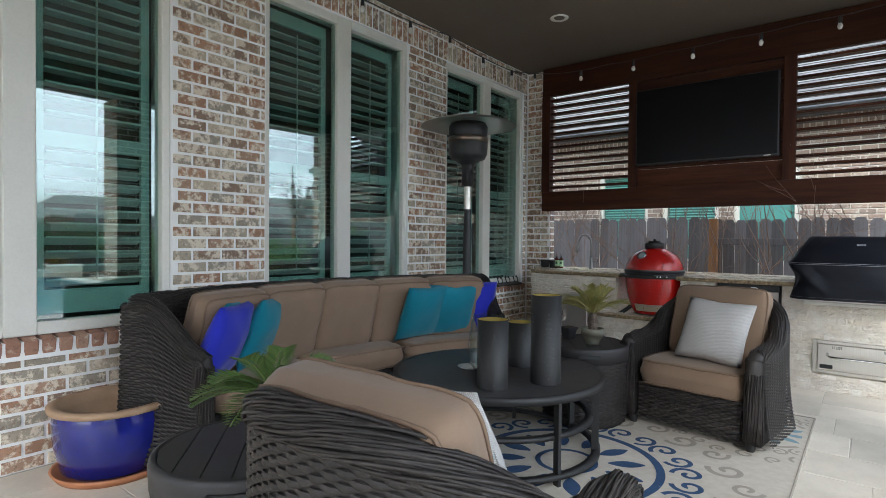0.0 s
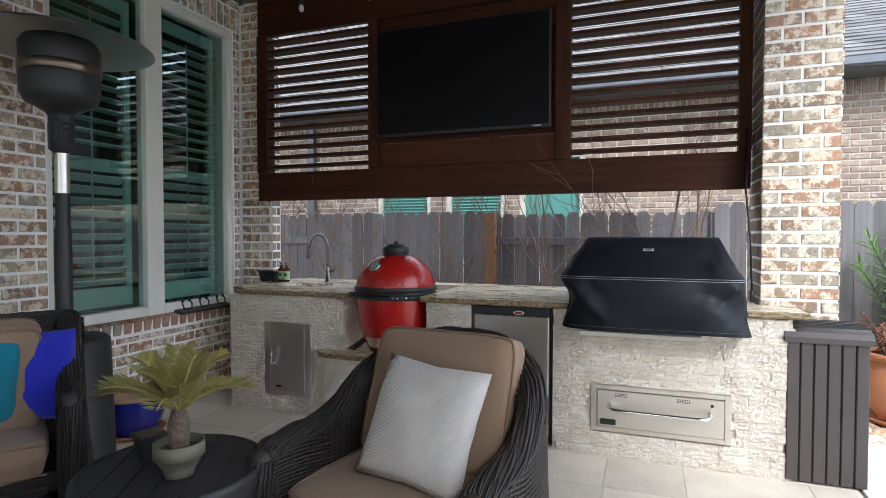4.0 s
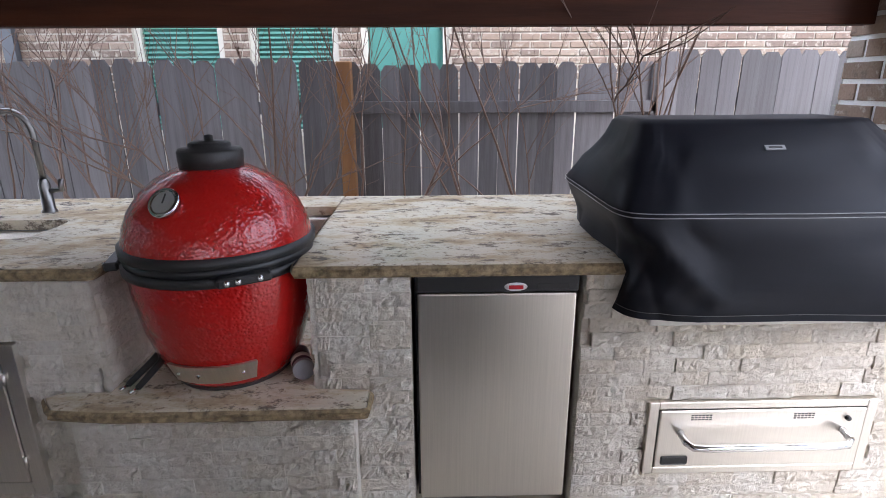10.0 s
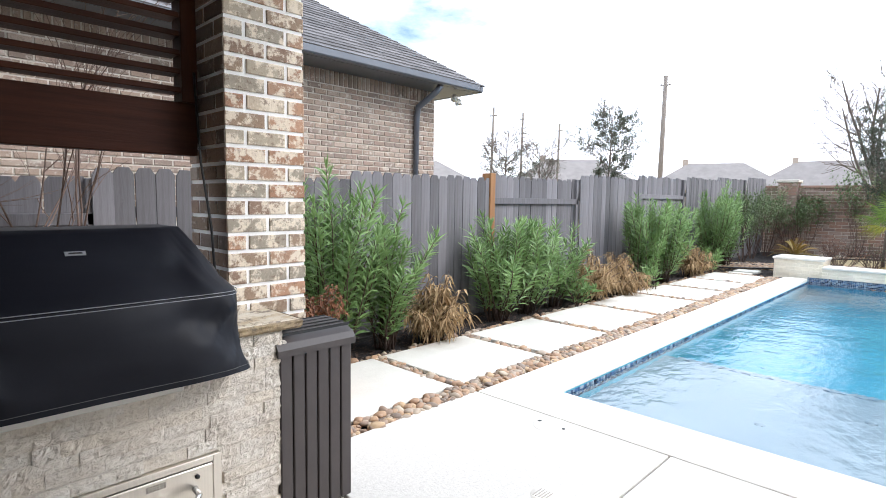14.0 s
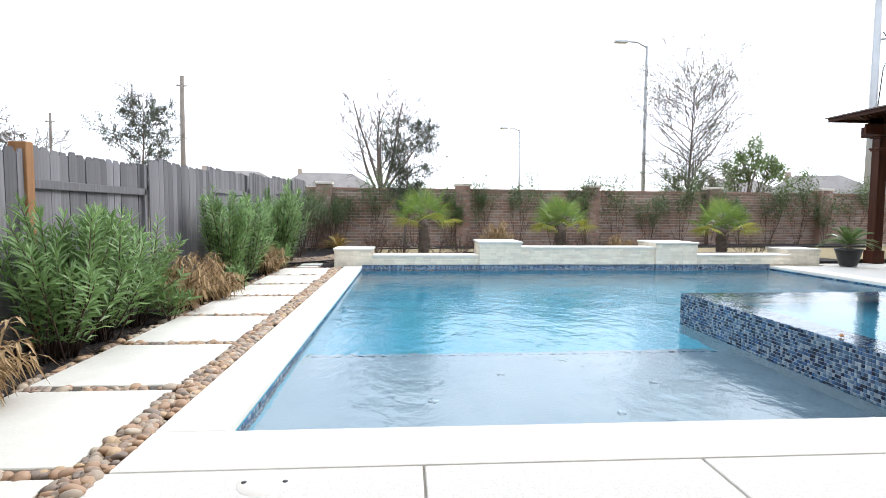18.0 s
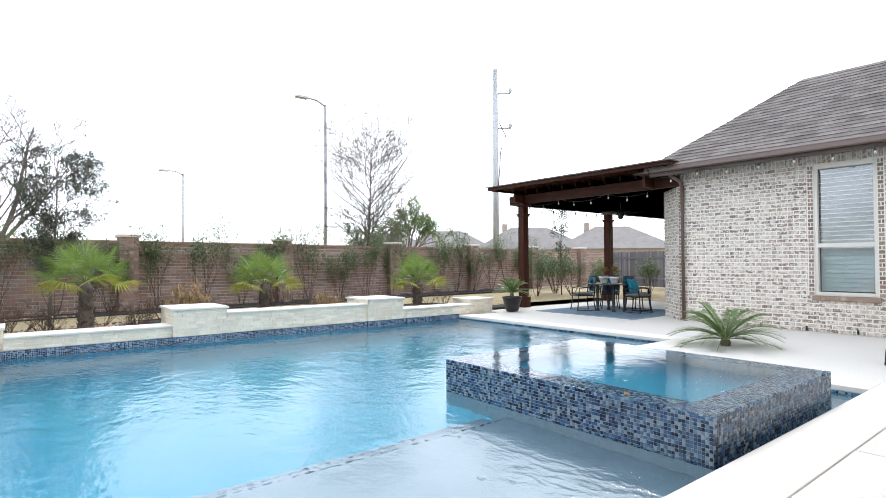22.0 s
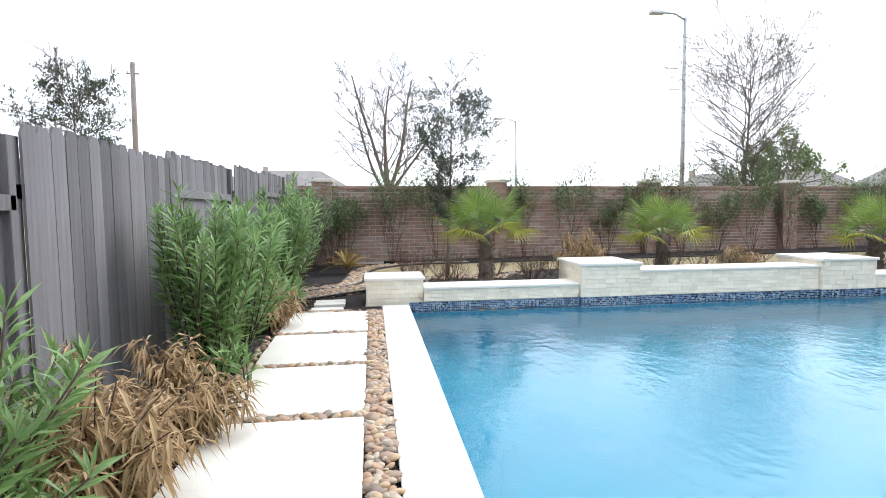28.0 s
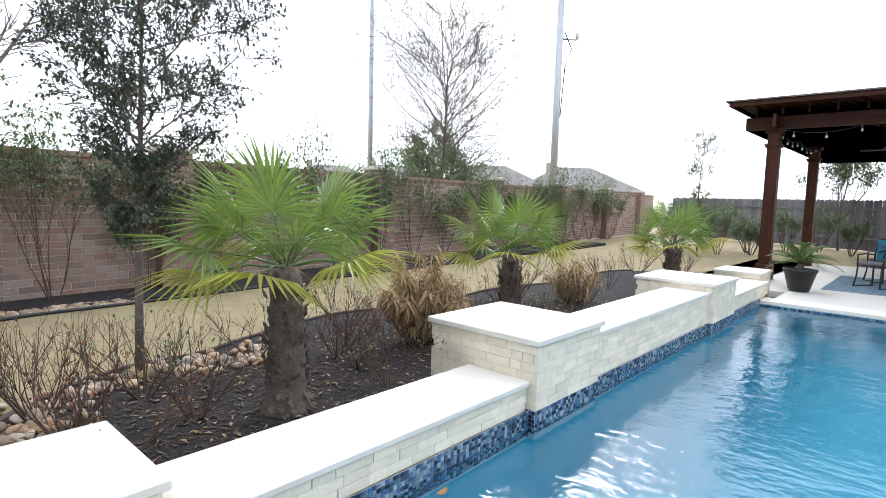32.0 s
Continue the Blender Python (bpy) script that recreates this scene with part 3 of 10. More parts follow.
def lay(parent, name, o, u, n, width, z0, z1, mat, holes=(), parts=300, near=None, bw=0.205, bh=0.079, joint=0.018, depth=0.0065, jitter=0.003, vary=0.0, seed=1, rough=0.0, lean=None, rocky=False, arris=0.004):
    """Lays courses of pieces on a wall face: o its lower left corner, u the way along it, n outwards. The pieces nearest to near are parts, the rest is joined."""
    rnd = random.Random(seed)
    o, u, n = Vector(o), Vector(u), Vector(n)
    up = Vector(lean) if lean else Vector((0, 0, 1))
    rows = max(1, round((z1 - z0) / bh))
    step = (z1 - z0) / rows
    pieces = []
    for r in range(rows):
        za, zb = z0 + r * step, z0 + (r + 1) * step
        hs = [(h[0], h[1]) for h in holes if h[2] < (za + zb) / 2 < h[3]]
        x = -(bw / 2 if r % 2 and jitter else 0.0) - (rnd.random() * bw if vary else 0)
        while x < width:
            w = bw * (1 + vary * (rnd.random() - 0.5) * 2)
            for p, q in cut(max(0, x), min(width, x + w), hs):
                if q - p > min(0.035, bw * 0.4):
                    pieces.append(((p + q) / 2, q - p - joint, (za + zb) / 2, step - joint, depth + jitter * (rnd.random() - 0.3) + rough * rnd.random()))
            x += w
    if near is not None:
        pieces.sort(key=lambda t: abs(t[0] - near[0]) + 0.6 * abs(t[2] - near[1]))
    if rocky:
        kinds = [rock_data(bw - joint, step - joint, rnd) for _ in range(8)]
    else:
        v0, f0 = brick_data("b", bw - joint, step - joint, 1.0, arris)
        kinds = [([(x, y if y < 0.9 else (1.0 if y == 1.0 else (0.78 if arris > 0.003 else 0.93)), z) for x, y, z in v0], f0)]
    bases = [mesh(name, v, f, mat) for v, f in kinds]
    turn = Matrix((u, n, up)).transposed()
    far_v, far_f = [], []
    for k, (cu, w, cz, h, d) in enumerate(pieces):
        c = o + u * cu + up * (cz - (o.z if not lean else 0)) if not lean else o + u * cu + up * cz
        m = Matrix.Translation(c) @ turn.to_4x4() @ Matrix.Diagonal((w / (bw - joint), d, h / (step - joint), 1))
        v0, f0 = kinds[k % len(kinds)]
        if k < parts:
            ob = new(name, bases[k % len(kinds)])
            ob.parent = parent
            ob.matrix_local = parent.matrix_world.inverted() @ m if parent else m
        else:
            i = len(far_v)
            far_v += [m @ Vector(p) for p in v0]
            far_f += [tuple(q + i for q in face) for face in f0]
    if far_v:
        inv = parent.matrix_world.inverted() if parent else Matrix.Identity(4)
        ob = part(name + "_field", mesh(name + "_field", [inv @ p for p in far_v], far_f, mat), mat, parent)
        ob["kind"] = "stuff"
    return len(pieces)


LATE = []  # bricks, tiles and stones, laid at the end of the file


def later(*a, **k):
    LATE.append((a, k))


# ---- ground ----
ground = tagged(part("ground", box(-60, 140, -90, 110, -2.2, -2.05), SOIL, None), "bare earth under and around the yard", "ground", kind="structure")
yard = bmesh.new()
for x0, x1, y0, y1 in ((14.76, 140, -90, 110), (-60, 14.76, 8.775, 110), (-60, 14.76, -90, -4.1)):
    box(x0, x1, y0, y1, -2.0, -0.06, bm=yard)
solid("lawn_ground", yard, GRASS, "straw-coloured dormant lawn around the yard", "ground", "structure")

# patio floor
floor = solid("floor", box(-0.96, 3.62, -6.0, 9.0, -0.12, -0.0035), GROUT, "grouted base of the travertine patio floor", "floor", "structure")
# pool deck in cast slabs
deck = thing("pavement_1", "off-white textured concrete pool deck in large slabs", "pavement", kind="structure")
G = 0.006
for x0, x1, y0, y1 in ((3.63, 5.2, 7.32, 8.79), (3.63, 5.2, 5.95, 7.32), (3.63, 5.2, 3.3, 5.95), (3.63, 5.2, 0.6, 3.3), (3.63, 5.2, -4.0, 0.6), (3.63, 4.05, 8.79, 9.6),
                       (5.2, 8.45, -2.0, 0.5), (5.2, 8.45, -4.0, -2.0), (8.45, 11.5, -4.0, -1.4), (11.5, 14.5, -4.0, -1.4), (14.5, 16.4, -4.0, -2.3), (10.3, 13.3, -9.0, -4.0), (13.3, 16.4, -9.0, -4.0)):
    part("slab", box(x0 + G, x1 - G, y0 + G, y1 - G, -0.12, 0.0, 0.004), DECK, deck)
part("joint_bed", box(3.62, 5.21, -4.0, 8.8, -0.14, -0.02), GROUT, deck)

# ---- pool ----
PX0, PX1, PY0, PY1, NX, NY = 5.66, 14.62, -0.95, 8.38, 8.9, 0.95
coping = thing("pool_coping", "white travertine coping round the pool edge", "coping", kind="structure")
for x0, x1, y0, y1 in ((5.2, PX0, 0.5, 8.77), (PX0, 10.2, PY1, 8.77), (10.206, PX1, PY1, 8.77), (PX0, NX, 0.5, NY), (8.45, NX, -1.4, 0.494), (NX, PX1, -1.4, PY0)):
    part("coping_stone", box(x0, x1, y0, y1, -0.06, 0.004, 0.012, 2), COPING, coping)
WZ = -0.085
shell = thing("pool", "in-ground swimming pool with depth-blue coloured plaster and a shallow ledge", "pool", kind="structure")
LX = 7.82
part("basin_floor", box(LX, PX1, PY0, PY1, -1.75, -1.55), PLASTER_DEEP, shell)
part("basin_wall", box(PX0 - 0.2, PX1 + 0.2, PY1, PY1 + 0.2, -1.6, -0.062), PLASTER_DEEP, shell)
part("basin_wall", box(PX1, PX1 + 0.2, PY0 - 0.2, PY1, -1.6, -0.062), PLASTER_DEEP, shell)
part("basin_wall", box(NX, PX1, PY0 - 0.2, PY0, -1.6, -0.062), PLASTER_DEEP, shell)
part("basin_wall", box(NX - 0.2, NX, PY0, NY, -1.6, -0.062), PLASTER_DEEP, shell)
part("basin_wall", box(PX0, NX - 0.2, NY - 0.2, NY, -1.6, -0.062), PLASTER_DEEP, shell)
part("basin_wall", box(PX0 - 0.2, PX0, NY, PY1, -1.6, -0.062), PLASTER_DEEP, shell)
part("ledge", box(PX0, LX, NY, PY1, -1.6, -0.38), PLASTER_LT, shell, "shallow pale grey sun ledge")
part("step", box(LX, LX + 0.37, 4.2, PY1, -1.6, -0.70), PLASTER_LT, shell, "submerged bench step")
row = bmesh.new()
for k in range(37):
    yy = 4.35 + k * 0.108
    box(LX - 0.05, LX - 0.03, yy, yy + 0.06, -0.385, -0.374, bm=row)
for k in range(30):
    yy = 5.1 + k * 0.108
    box(LX + 0.31, LX + 0.33, yy, yy + 0.06, -0.705, -0.694, bm=row)
part("step_marker_tiles", row, MOSAIC, shell, "row of dark marker tiles along the ledge")["kind"] = "stuff"
for x, y in ((6.6, 7.2), (6.9, 5.4), (7.2, 6.6), (6.3, 5.9)):
    part("return_fitting", lathe([(0, 0.012), (0.034, 0.012), (0.038, 0)], 16), PLASTER_LT, shell).location = (x, y, -0.38)
wb = bmesh.new()
for x0, x1, y0, y1 in ((PX0, NX, NY, PY1), (NX, PX1, PY0, PY1)):
    vs = [wb.verts.new(p) for p in ((x0, y0, WZ), (x1, y0, WZ), (x1, y1, WZ), (x0, y1, WZ))]
    wb.faces.new(vs)
water = solid("water_1", wb, WATER, "clear blue lightly rippled pool water", "water", "structure")
water.visible_shadow = False

# spa
SX0, SX1, SY0, SY1, SZ = 5.78, 8.78, 1.72, 4.21, 0.265
spa = thing("spa", "raised square spa clad in blue-grey glass mosaic", "spa")
for nm, b in (("wall", (SX0, SX1, SY1 - 0.3, SY1 - 0.006)), ("wall", (SX0, SX1, SY0 + 0.006, SY0 + 0.3)), ("wall", (SX0 + 0.006, SX0 + 0.3, SY0 + 0.3, SY1 - 0.3)), ("wall", (SX1 - 0.3, SX1 - 0.006, SY0 + 0.3, SY1 - 0.3))):
    part(nm, box(b[0] + 0.006, b[1] - 0.006, b[2], b[3], -0.6, SZ - 0.006), TILE_GROUT, spa)
part("seat_floor", box(SX0 + 0.3, SX1 - 0.3, SY0 + 0.3, SY1 - 0.3, -0.6, -0.3), PLASTER_DEEP, spa)
bm = bmesh.new()
bm.faces.new([bm.verts.new(p) for p in ((SX0 - 0.002, SY0 - 0.002, SZ + 0.008), (SX1 + 0.002, SY0 - 0.002, SZ + 0.008), (SX1 + 0.002, SY1 + 0.002, SZ + 0.008), (SX0 - 0.002, SY1 + 0.002, SZ + 0.008))])
sw = part("water_sheet", bm, SPAWATER, spa, "still mirror-like water over the rim")
sw.visible_shadow = False
T = 0.0285
later(spa, "tile", (SX1, SY1 - 0.006, -0.13), (-1, 0, 0), (0, 1, 0), SX1 - SX0, -0.13, SZ, MOSAIC, parts=300, near=(SX1 - SX0, 0.1), bw=T, bh=T, joint=0.004, depth=0.006, jitter=0, seed=3)
later(spa, "tile", (SX0 + 0.006, SY1, -0.13), (0, -1, 0), (-1, 0, 0), SY1 - SY0, -0.13, SZ, MOSAIC, parts=0, bw=T, bh=T, joint=0.004, depth=0.006, jitter=0, seed=4)
later(spa, "tile", (SX0, SY1 - 0.3, SZ - 0.006), (1, 0, 0), (0, 0, 1), SX1 - SX0, 0.0, 0.3, MOSAIC, parts=0, bw=T, bh=T, joint=0.004, depth=0.006, jitter=0, seed=5, lean=(0, 1, 0))
later(spa, "tile", (SX0, SY0, SZ - 0.006), (1, 0, 0), (0, 0, 1), SX1 - SX0, 0.0, 0.3, MOSAIC, parts=0, bw=T, bh=T, joint=0.004, depth=0.006, jitter=0, seed=6, lean=(0, 1, 0))
later(spa, "tile", (SX0, SY0 + 0.3, SZ - 0.006), (1, 0, 0), (0, 0, 1), 0.3, 0.0, SY1 - SY0 - 0.6, MOSAIC, parts=0, bw=T, bh=T, joint=0.004, depth=0.006, jitter=0, seed=7, lean=(0, 1, 0))
later(spa, "tile", (SX1 - 0.3, SY0 + 0.3, SZ - 0.006), (1, 0, 0), (0, 0, 1), 0.3, 0.0, SY1 - SY0 - 0.6, MOSAIC, parts=0, bw=T, bh=T, joint=0.004, depth=0.006, jitter=0, seed=8, lean=(0, 1, 0))
# tile band under the coping
part("tile_backing", box(PX1 - 0.007, PX1, PY0, PY1, -0.28, 0.030), TILE_GROUT, shell)
later(shell, "tile", (PX1 - 0.007, PY1, -0.24), (0, -1, 0), (-1, 0, 0), PY1 - PY0, -0.24, 0.034, MOSAIC, parts=300, near=(3.2, 0), bw=T, bh=T, joint=0.004, depth=0.006, jitter=0, seed=9)
later(shell, "tile", (PX0, PY1 - 0.001, -0.24), (1, 0, 0), (0, -1, 0), PX1 - PX0, -0.24, -0.062, MOSAIC, parts=0, bw=T, bh=T, joint=0.004, depth=0.006, jitter=0, seed=10)
later(shell, "tile", (PX1, PY0 + 0.001, -0.24), (-1, 0, 0), (0, 1, 0), PX1 - NX, -0.24, -0.062, MOSAIC, parts=0, bw=T, bh=T, joint=0.004, depth=0.006, jitter=0, seed=11)
later(shell, "tile", (NX, NY + 0.001, -0.24), (-1, 0, 0), (0, 1, 0), NX - PX0, -0.24, -0.062, MOSAIC, parts=0, bw=T, bh=T, joint=0.004, depth=0.006, jitter=0, seed=12)

# raised garden wall along the pool's end, with its piers
def pier(x0, x1, y0, y1, top, label):
    t = thing("pool_pier", label, "pier", ((x0 + x1) / 2, (y0 + y1) / 2, 0), group="piers along the pool")
    cx, cy = (x0 + x1) / 2, (y0 + y1) / 2
    part("core", box(x0 + 0.03 - cx, x1 - 0.03 - cx, y0 + 0.03 - cy, y1 - 0.03 - cy, -0.3, top - 0.045), LEDGER, t)
    part("lid", box(x0 - 0.025 - cx, x1 + 0.025 - cx, y0 - 0.025 - cy, y1 + 0.025 - cy, top - 0.045, top, 0.006), COPING, t, "smooth white travertine cap")
    k = dict(bw=0.16, bh=0.07, joint=0.0022, depth=0.026, jitter=0.001, rough=0.005, vary=0.45, arris=0.0014)
    zb = 0.042 if x0 < 14.7 else -0.05
    later(t, "stone", (x0 + 0.03, y1 - 0.005, zb), (0, -1, 0), (-1, 0, 0), y1 - y0 - 0.01, zb, top - 0.045, LEDGER, parts=60, seed=21, **k)
    later(t, "stone", (x1, y1 - 0.03, zb), (-1, 0, 0), (0, 1, 0), x1 - x0, zb, top - 0.045, LEDGER, parts=60, seed=22, **k)
    later(t, "stone", (x0, y0 + 0.03, zb), (1, 0, 0), (0, -1, 0), x1 - x0, zb, top - 0.045, LEDGER, parts=0, seed=23, **k)
    if x0 < 14.7:
        q = dict(bw=T, bh=T, joint=0.004, depth=0.006, jitter=0)
        part("tile_backing", box(x0 + 0.01 - cx, x1 - cx, y0 + 0.012 - cy, y1 - 0.012 - cy, -0.28, 0.039), TILE_GROUT, t)
        later(t, "tile", (x0 + 0.01, y1 - 0.012, -0.17), (0, -1, 0), (-1, 0, 0), y1 - y0 - 0.024, -0.17, 0.039, MOSAIC, parts=0, seed=24, **q)
        later(t, "tile", (x1, y1 - 0.012, -0.17), (-1, 0, 0), (0, 1, 0), x1 - x0 - 0.01, -0.17, 0.039, MOSAIC, parts=0, seed=25, **q)
        later(t, "tile", (x0 + 0.01, y0 + 0.012, -0.17), (1, 0, 0), (0, -1, 0), x1 - x0 - 0.01, -0.17, 0.039, MOSAIC, parts=0, seed=26, **q)
    return t


pier(14.74, 15.47, 8.16, 9.0, 0.385, "low square stacked-stone pier at the end of the pool walk")
pier(14.55, 15.55, 4.86, 5.80, 0.55, "tall square stacked-stone pier with a white cap")
pier(14.55, 15.55, 0.82, 1.78, 0.54, "tall square stacked-stone pier with a white cap")
pier(14.74, 15.47, -2.25, -1.45, 0.385, "low square stacked-stone pier beside the deck")
for y0, y1, top in ((5.80, 8.16, 0.25), (1.78, 4.86, 0.43), (-1.45, 0.82, 0.262)):
    w = thing("garden_wall", "low stacked-stone wall with a white travertine top above the pool", "wall", (14.85, (y0 + y1) / 2, 0), kind="structure")
    cy = (y0 + y1) / 2
    part("core", box(-0.2, 0.25, y0 + 0.003 - cy, y1 - 0.003 - cy, -0.3, top - 0.04), LEDGER, w)
    part("cap", box(-0.25, 0.3, y0 + 0.003 - cy, y1 - 0.003 - cy, top - 0.04, top, 0.006), COPING, w, "smooth white travertine top")
    later(w, "stone", (14.65, y1 - 0.004, 0.037), (0, -1, 0), (-1, 0, 0), y1 - y0 - 0.008, 0.037, top - 0.04, LEDGER, parts=120, seed=31, near=(0.5, 0), bw=0.2, bh=0.06, joint=0.0022, depth=0.026, jitter=0.001, rough=0.005, vary=0.45, arris=0.0014)

# ---- house wall with windows (west) ----
WX = -0.90
ZC = 3.42
SILL, HEAD = 0.72, 3.15
WINS = ((2.74, 4.32), (5.01, 6.59), (7.19, 8.82))
wall = bmesh.new()
ys = [-6.0] + [v for w in WINS for v in w] + [8.90]
for a, b in zip(ys[::2], ys[1::2]):
    box(WX - 0.35, WX - 0.012, a, b, 0, ZC, bm=wall)
for a, b in WINS:
    box(WX - 0.35, WX - 0.012, a, b, 0, SILL - 0.06, bm=wall)
    box(WX - 0.35, WX - 0.012, a, b, HEAD, ZC, bm=wall)
wall_west = solid("wall_west", wall, MORTAR, "washed cream and brown brick house wall with pale mortar", "wall", "structure")
holes = [(a + 6.0, b + 6.0, SILL - 0.07, HEAD) for a, b in WINS]
later(wall_west, "brick", (WX - 0.012, -6.0, 0), (0, 1, 0), (1, 0, 0), 14.9, 0, HEAD, BRICK, holes=holes + [(0, 7.6, 0, 4)], parts=300, near=(11.0, 1.2), seed=41)
# upright course over the windows
later(wall_west, "soldier_brick", (WX - 0.012, 1.6, HEAD), (0, 1, 0), (1, 0, 0), 7.3, HEAD, HEAD + 0.2, BRICK, parts=100, near=(4, 3.2), bw=0.079, bh=0.2, seed=42)
later(wall_west, "brick", (WX - 0.012, 1.6, HEAD + 0.2), (0, 1, 0), (1, 0, 0), 7.3, HEAD + 0.2, ZC, BRICK, parts=0, seed=43)
# short return wall that carries the screen
stub = solid("wall_return", box(-1.25, -0.566, 8.917, 9.03, 0, 3.8), MORTAR, "washed brick return wall beside the kitchen", "wall", "structure")
later(stub, "brick", (WX, 8.917, 0), (1, 0, 0), (0, -1, 0), 0.334, 0, 3.8, BRICK, parts=200, near=(0, 1.4), seed=44)
# the end face is laid in the darker brown set
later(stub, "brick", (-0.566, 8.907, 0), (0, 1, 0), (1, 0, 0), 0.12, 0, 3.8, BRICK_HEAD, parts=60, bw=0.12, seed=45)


def window(num, y0, y1):
    """A pair of tall casements with slatted shutters behind the glass."""
    w = thing("window_%d" % num, "tall paired window with pale frame and half-open green-grey shutters", "window", (WX, (y0 + y1) / 2, 0), kind="structure")
    c = (y0 + y1) / 2
    a, b = y0 - c, y1 - c
    fr = bmesh.new()
    for q in ((a, a + 0.05, SILL, HEAD), (b - 0.05, b, SILL, HEAD), (-0.075, 0.075, SILL, HEAD)):
        box(-0.13, -0.03, q[0], q[1], q[2], q[3], 0.006, bm=fr)
    for z0, z1 in ((SILL, SILL + 0.07), (HEAD - 0.07, HEAD)):
        for p, q in ((a + 0.05, -0.075), (0.075, b - 0.05)):
            box(-0.125, -0.035, p, q, z0, z1, 0.005, bm=fr)
    part("window_frame", fr, TRIM, w, "putty-coloured painted frame")
    for p, q in ((a + 0.05, -0.075), (0.075, b - 0.05)):
        pane = part("pane", box(-0.003, 0.003, p - (p + q) / 2, q - (p + q) / 2, SILL + 0.07, HEAD - 0.07), GLASS, w)
        pane.matrix_local = pose(-0.087, (p + q) / 2, 0, 0, 0, -2.3 if num == 2 else 0)
        pane.visible_shadow = False
        sash = bmesh.new()
        s0, s1, z0, z1 = p + 0.02, q - 0.02, SILL + 0.09, HEAD - 0.09
        for u in ((s0, s0 + 0.05, z0, z1), (s1 - 0.05, s1, z0, z1), (s0 + 0.05, s1 - 0.05, z0, z0 + 0.14), (s0 + 0.05, s1 - 0.05, z1 - 0.1, z1), (s0 + 0.05, s1 - 0.05, 1.78, 1.87)):
            box(-0.20, -0.17, u[0], u[1], u[2], u[3], bm=sash)
        sh = part("shutter", sash, SHUTTER, w, "pale green-grey plantation shutter")
        zz = z0 + 0.18
        lv = None
        while zz < z1 - 0.13:
            if not 1.76 < zz < 1.90:
                if lv is None:
                    bm = box(-0.006, 0.006, -(s1 - s0 - 0.105) / 2, (s1 - s0 - 0.105) / 2, -0.043, 0.043)
                    lv = part("slat", bm, SHUTTER, sh)
                    ob = lv
                else:
                    ob = new("slat", lv.data)
                    ob.parent = sh
                ob.matrix_local = pose(-0.185, (s0 + s1) / 2, zz, 0, 62 if zz < 1.85 else 86, 0)
            zz += 0.082
        part("tilt_rod", tube([(-0.145, (s0 + s1) / 2, z0 + 0.2), (-0.145, (s0 + s1) / 2, z1 - 0.15)], 0.006, 6), SHUTTER, sh)
    # dark sheet in place of the room's depth and shade
    part("room_shade_panel", box(-0.345, -0.33, a - 0.1, b + 0.1, SILL - 0.1, HEAD + 0.1), ROOM_SHADE, w)
    n = int((y1 - y0) / 0.082)
    first = None
    for k in range(n + 1):
        yy = a + k * (b - a - 0.07) / n
        if first is None:
            first = part("sill_brick", box(-0.20, 0.022, 0, 0.064, -0.042, 0.042, 0.006), BRICK_SILL, w)
            ob = first
        else:
            ob = new("sill_brick", first.data)
            ob.parent = w
        ob.matrix_local = pose(0, yy, SILL - 0.055, 0, 12, 0)
    part("sill_bed", box(-0.2, 0.012, a, b, SILL - 0.12, SILL - 0.022), MORTAR, w)
    return w


for k, (a, b) in enumerate(WINS):
    window(k + 1, a, b)

# ---- patio roof, ceiling, columns ----
ceil = bmesh.new()
box(-0.9, 3.15, -0.4, 9.02, ZC, ZC + 0.06, bm=ceil)
ceiling = solid("ceiling", ceil, CEIL, "flat taupe painted patio ceiling", "ceiling", "structure")
beam = bmesh.new()
box(3.15, 3.56, -0.4, 9.02, 3.10, 3.9, bm=beam)
box(-0.54, 3.15, 8.93, 9.02, 3.3, 3.9, bm=beam)
solid("beam", beam, CEIL, "taupe painted beam over the patio columns", "beam", "structure")
roofp = bmesh.new()
vs = [roofp.verts.new(p) for p in ((4.1, -0.6, 3.6), (4.1, 9.5, 3.6), (-6.0, 9.5, 7.6), (-6.0, -0.6, 7.6), (4.1, -0.6, 3.72), (4.1, 9.5, 3.72), (-6.0, 9.5, 7.72), (-6.0, -0.6, 7.72))]
for f in ((0, 1, 2, 3), (7, 6, 5, 4), (0, 4, 5, 1), (1, 5, 6, 2), (2, 6, 7, 3), (3, 7, 4, 0)):
    roofp.faces.new([vs[i] for i in f])
solid("roof_patio", roofp, SHINGLE_B, "brown shingled roof over the covered patio", "roof", "structure")
soff = bmesh.new()
box(3.56, 4.1, -0.4, 9.4, 3.50, 3.6, bm=soff)
box(4.1, 4.22, -0.4, 9.4, 3.5, 3.64, bm=soff)
solid("soffit", soff, FASCIA, "brown painted soffit and gutter at the patio edge", "soffit", "structure")
# added backing, its dark colour standing for unlit rooms
solid("wall_back_house", box(-1.25, -1.2, -6.0, 8.915, 0, 3.9), ROOM_SHADE, "added dark backing that stands for the shade of unlit rooms", "wall", "structure")


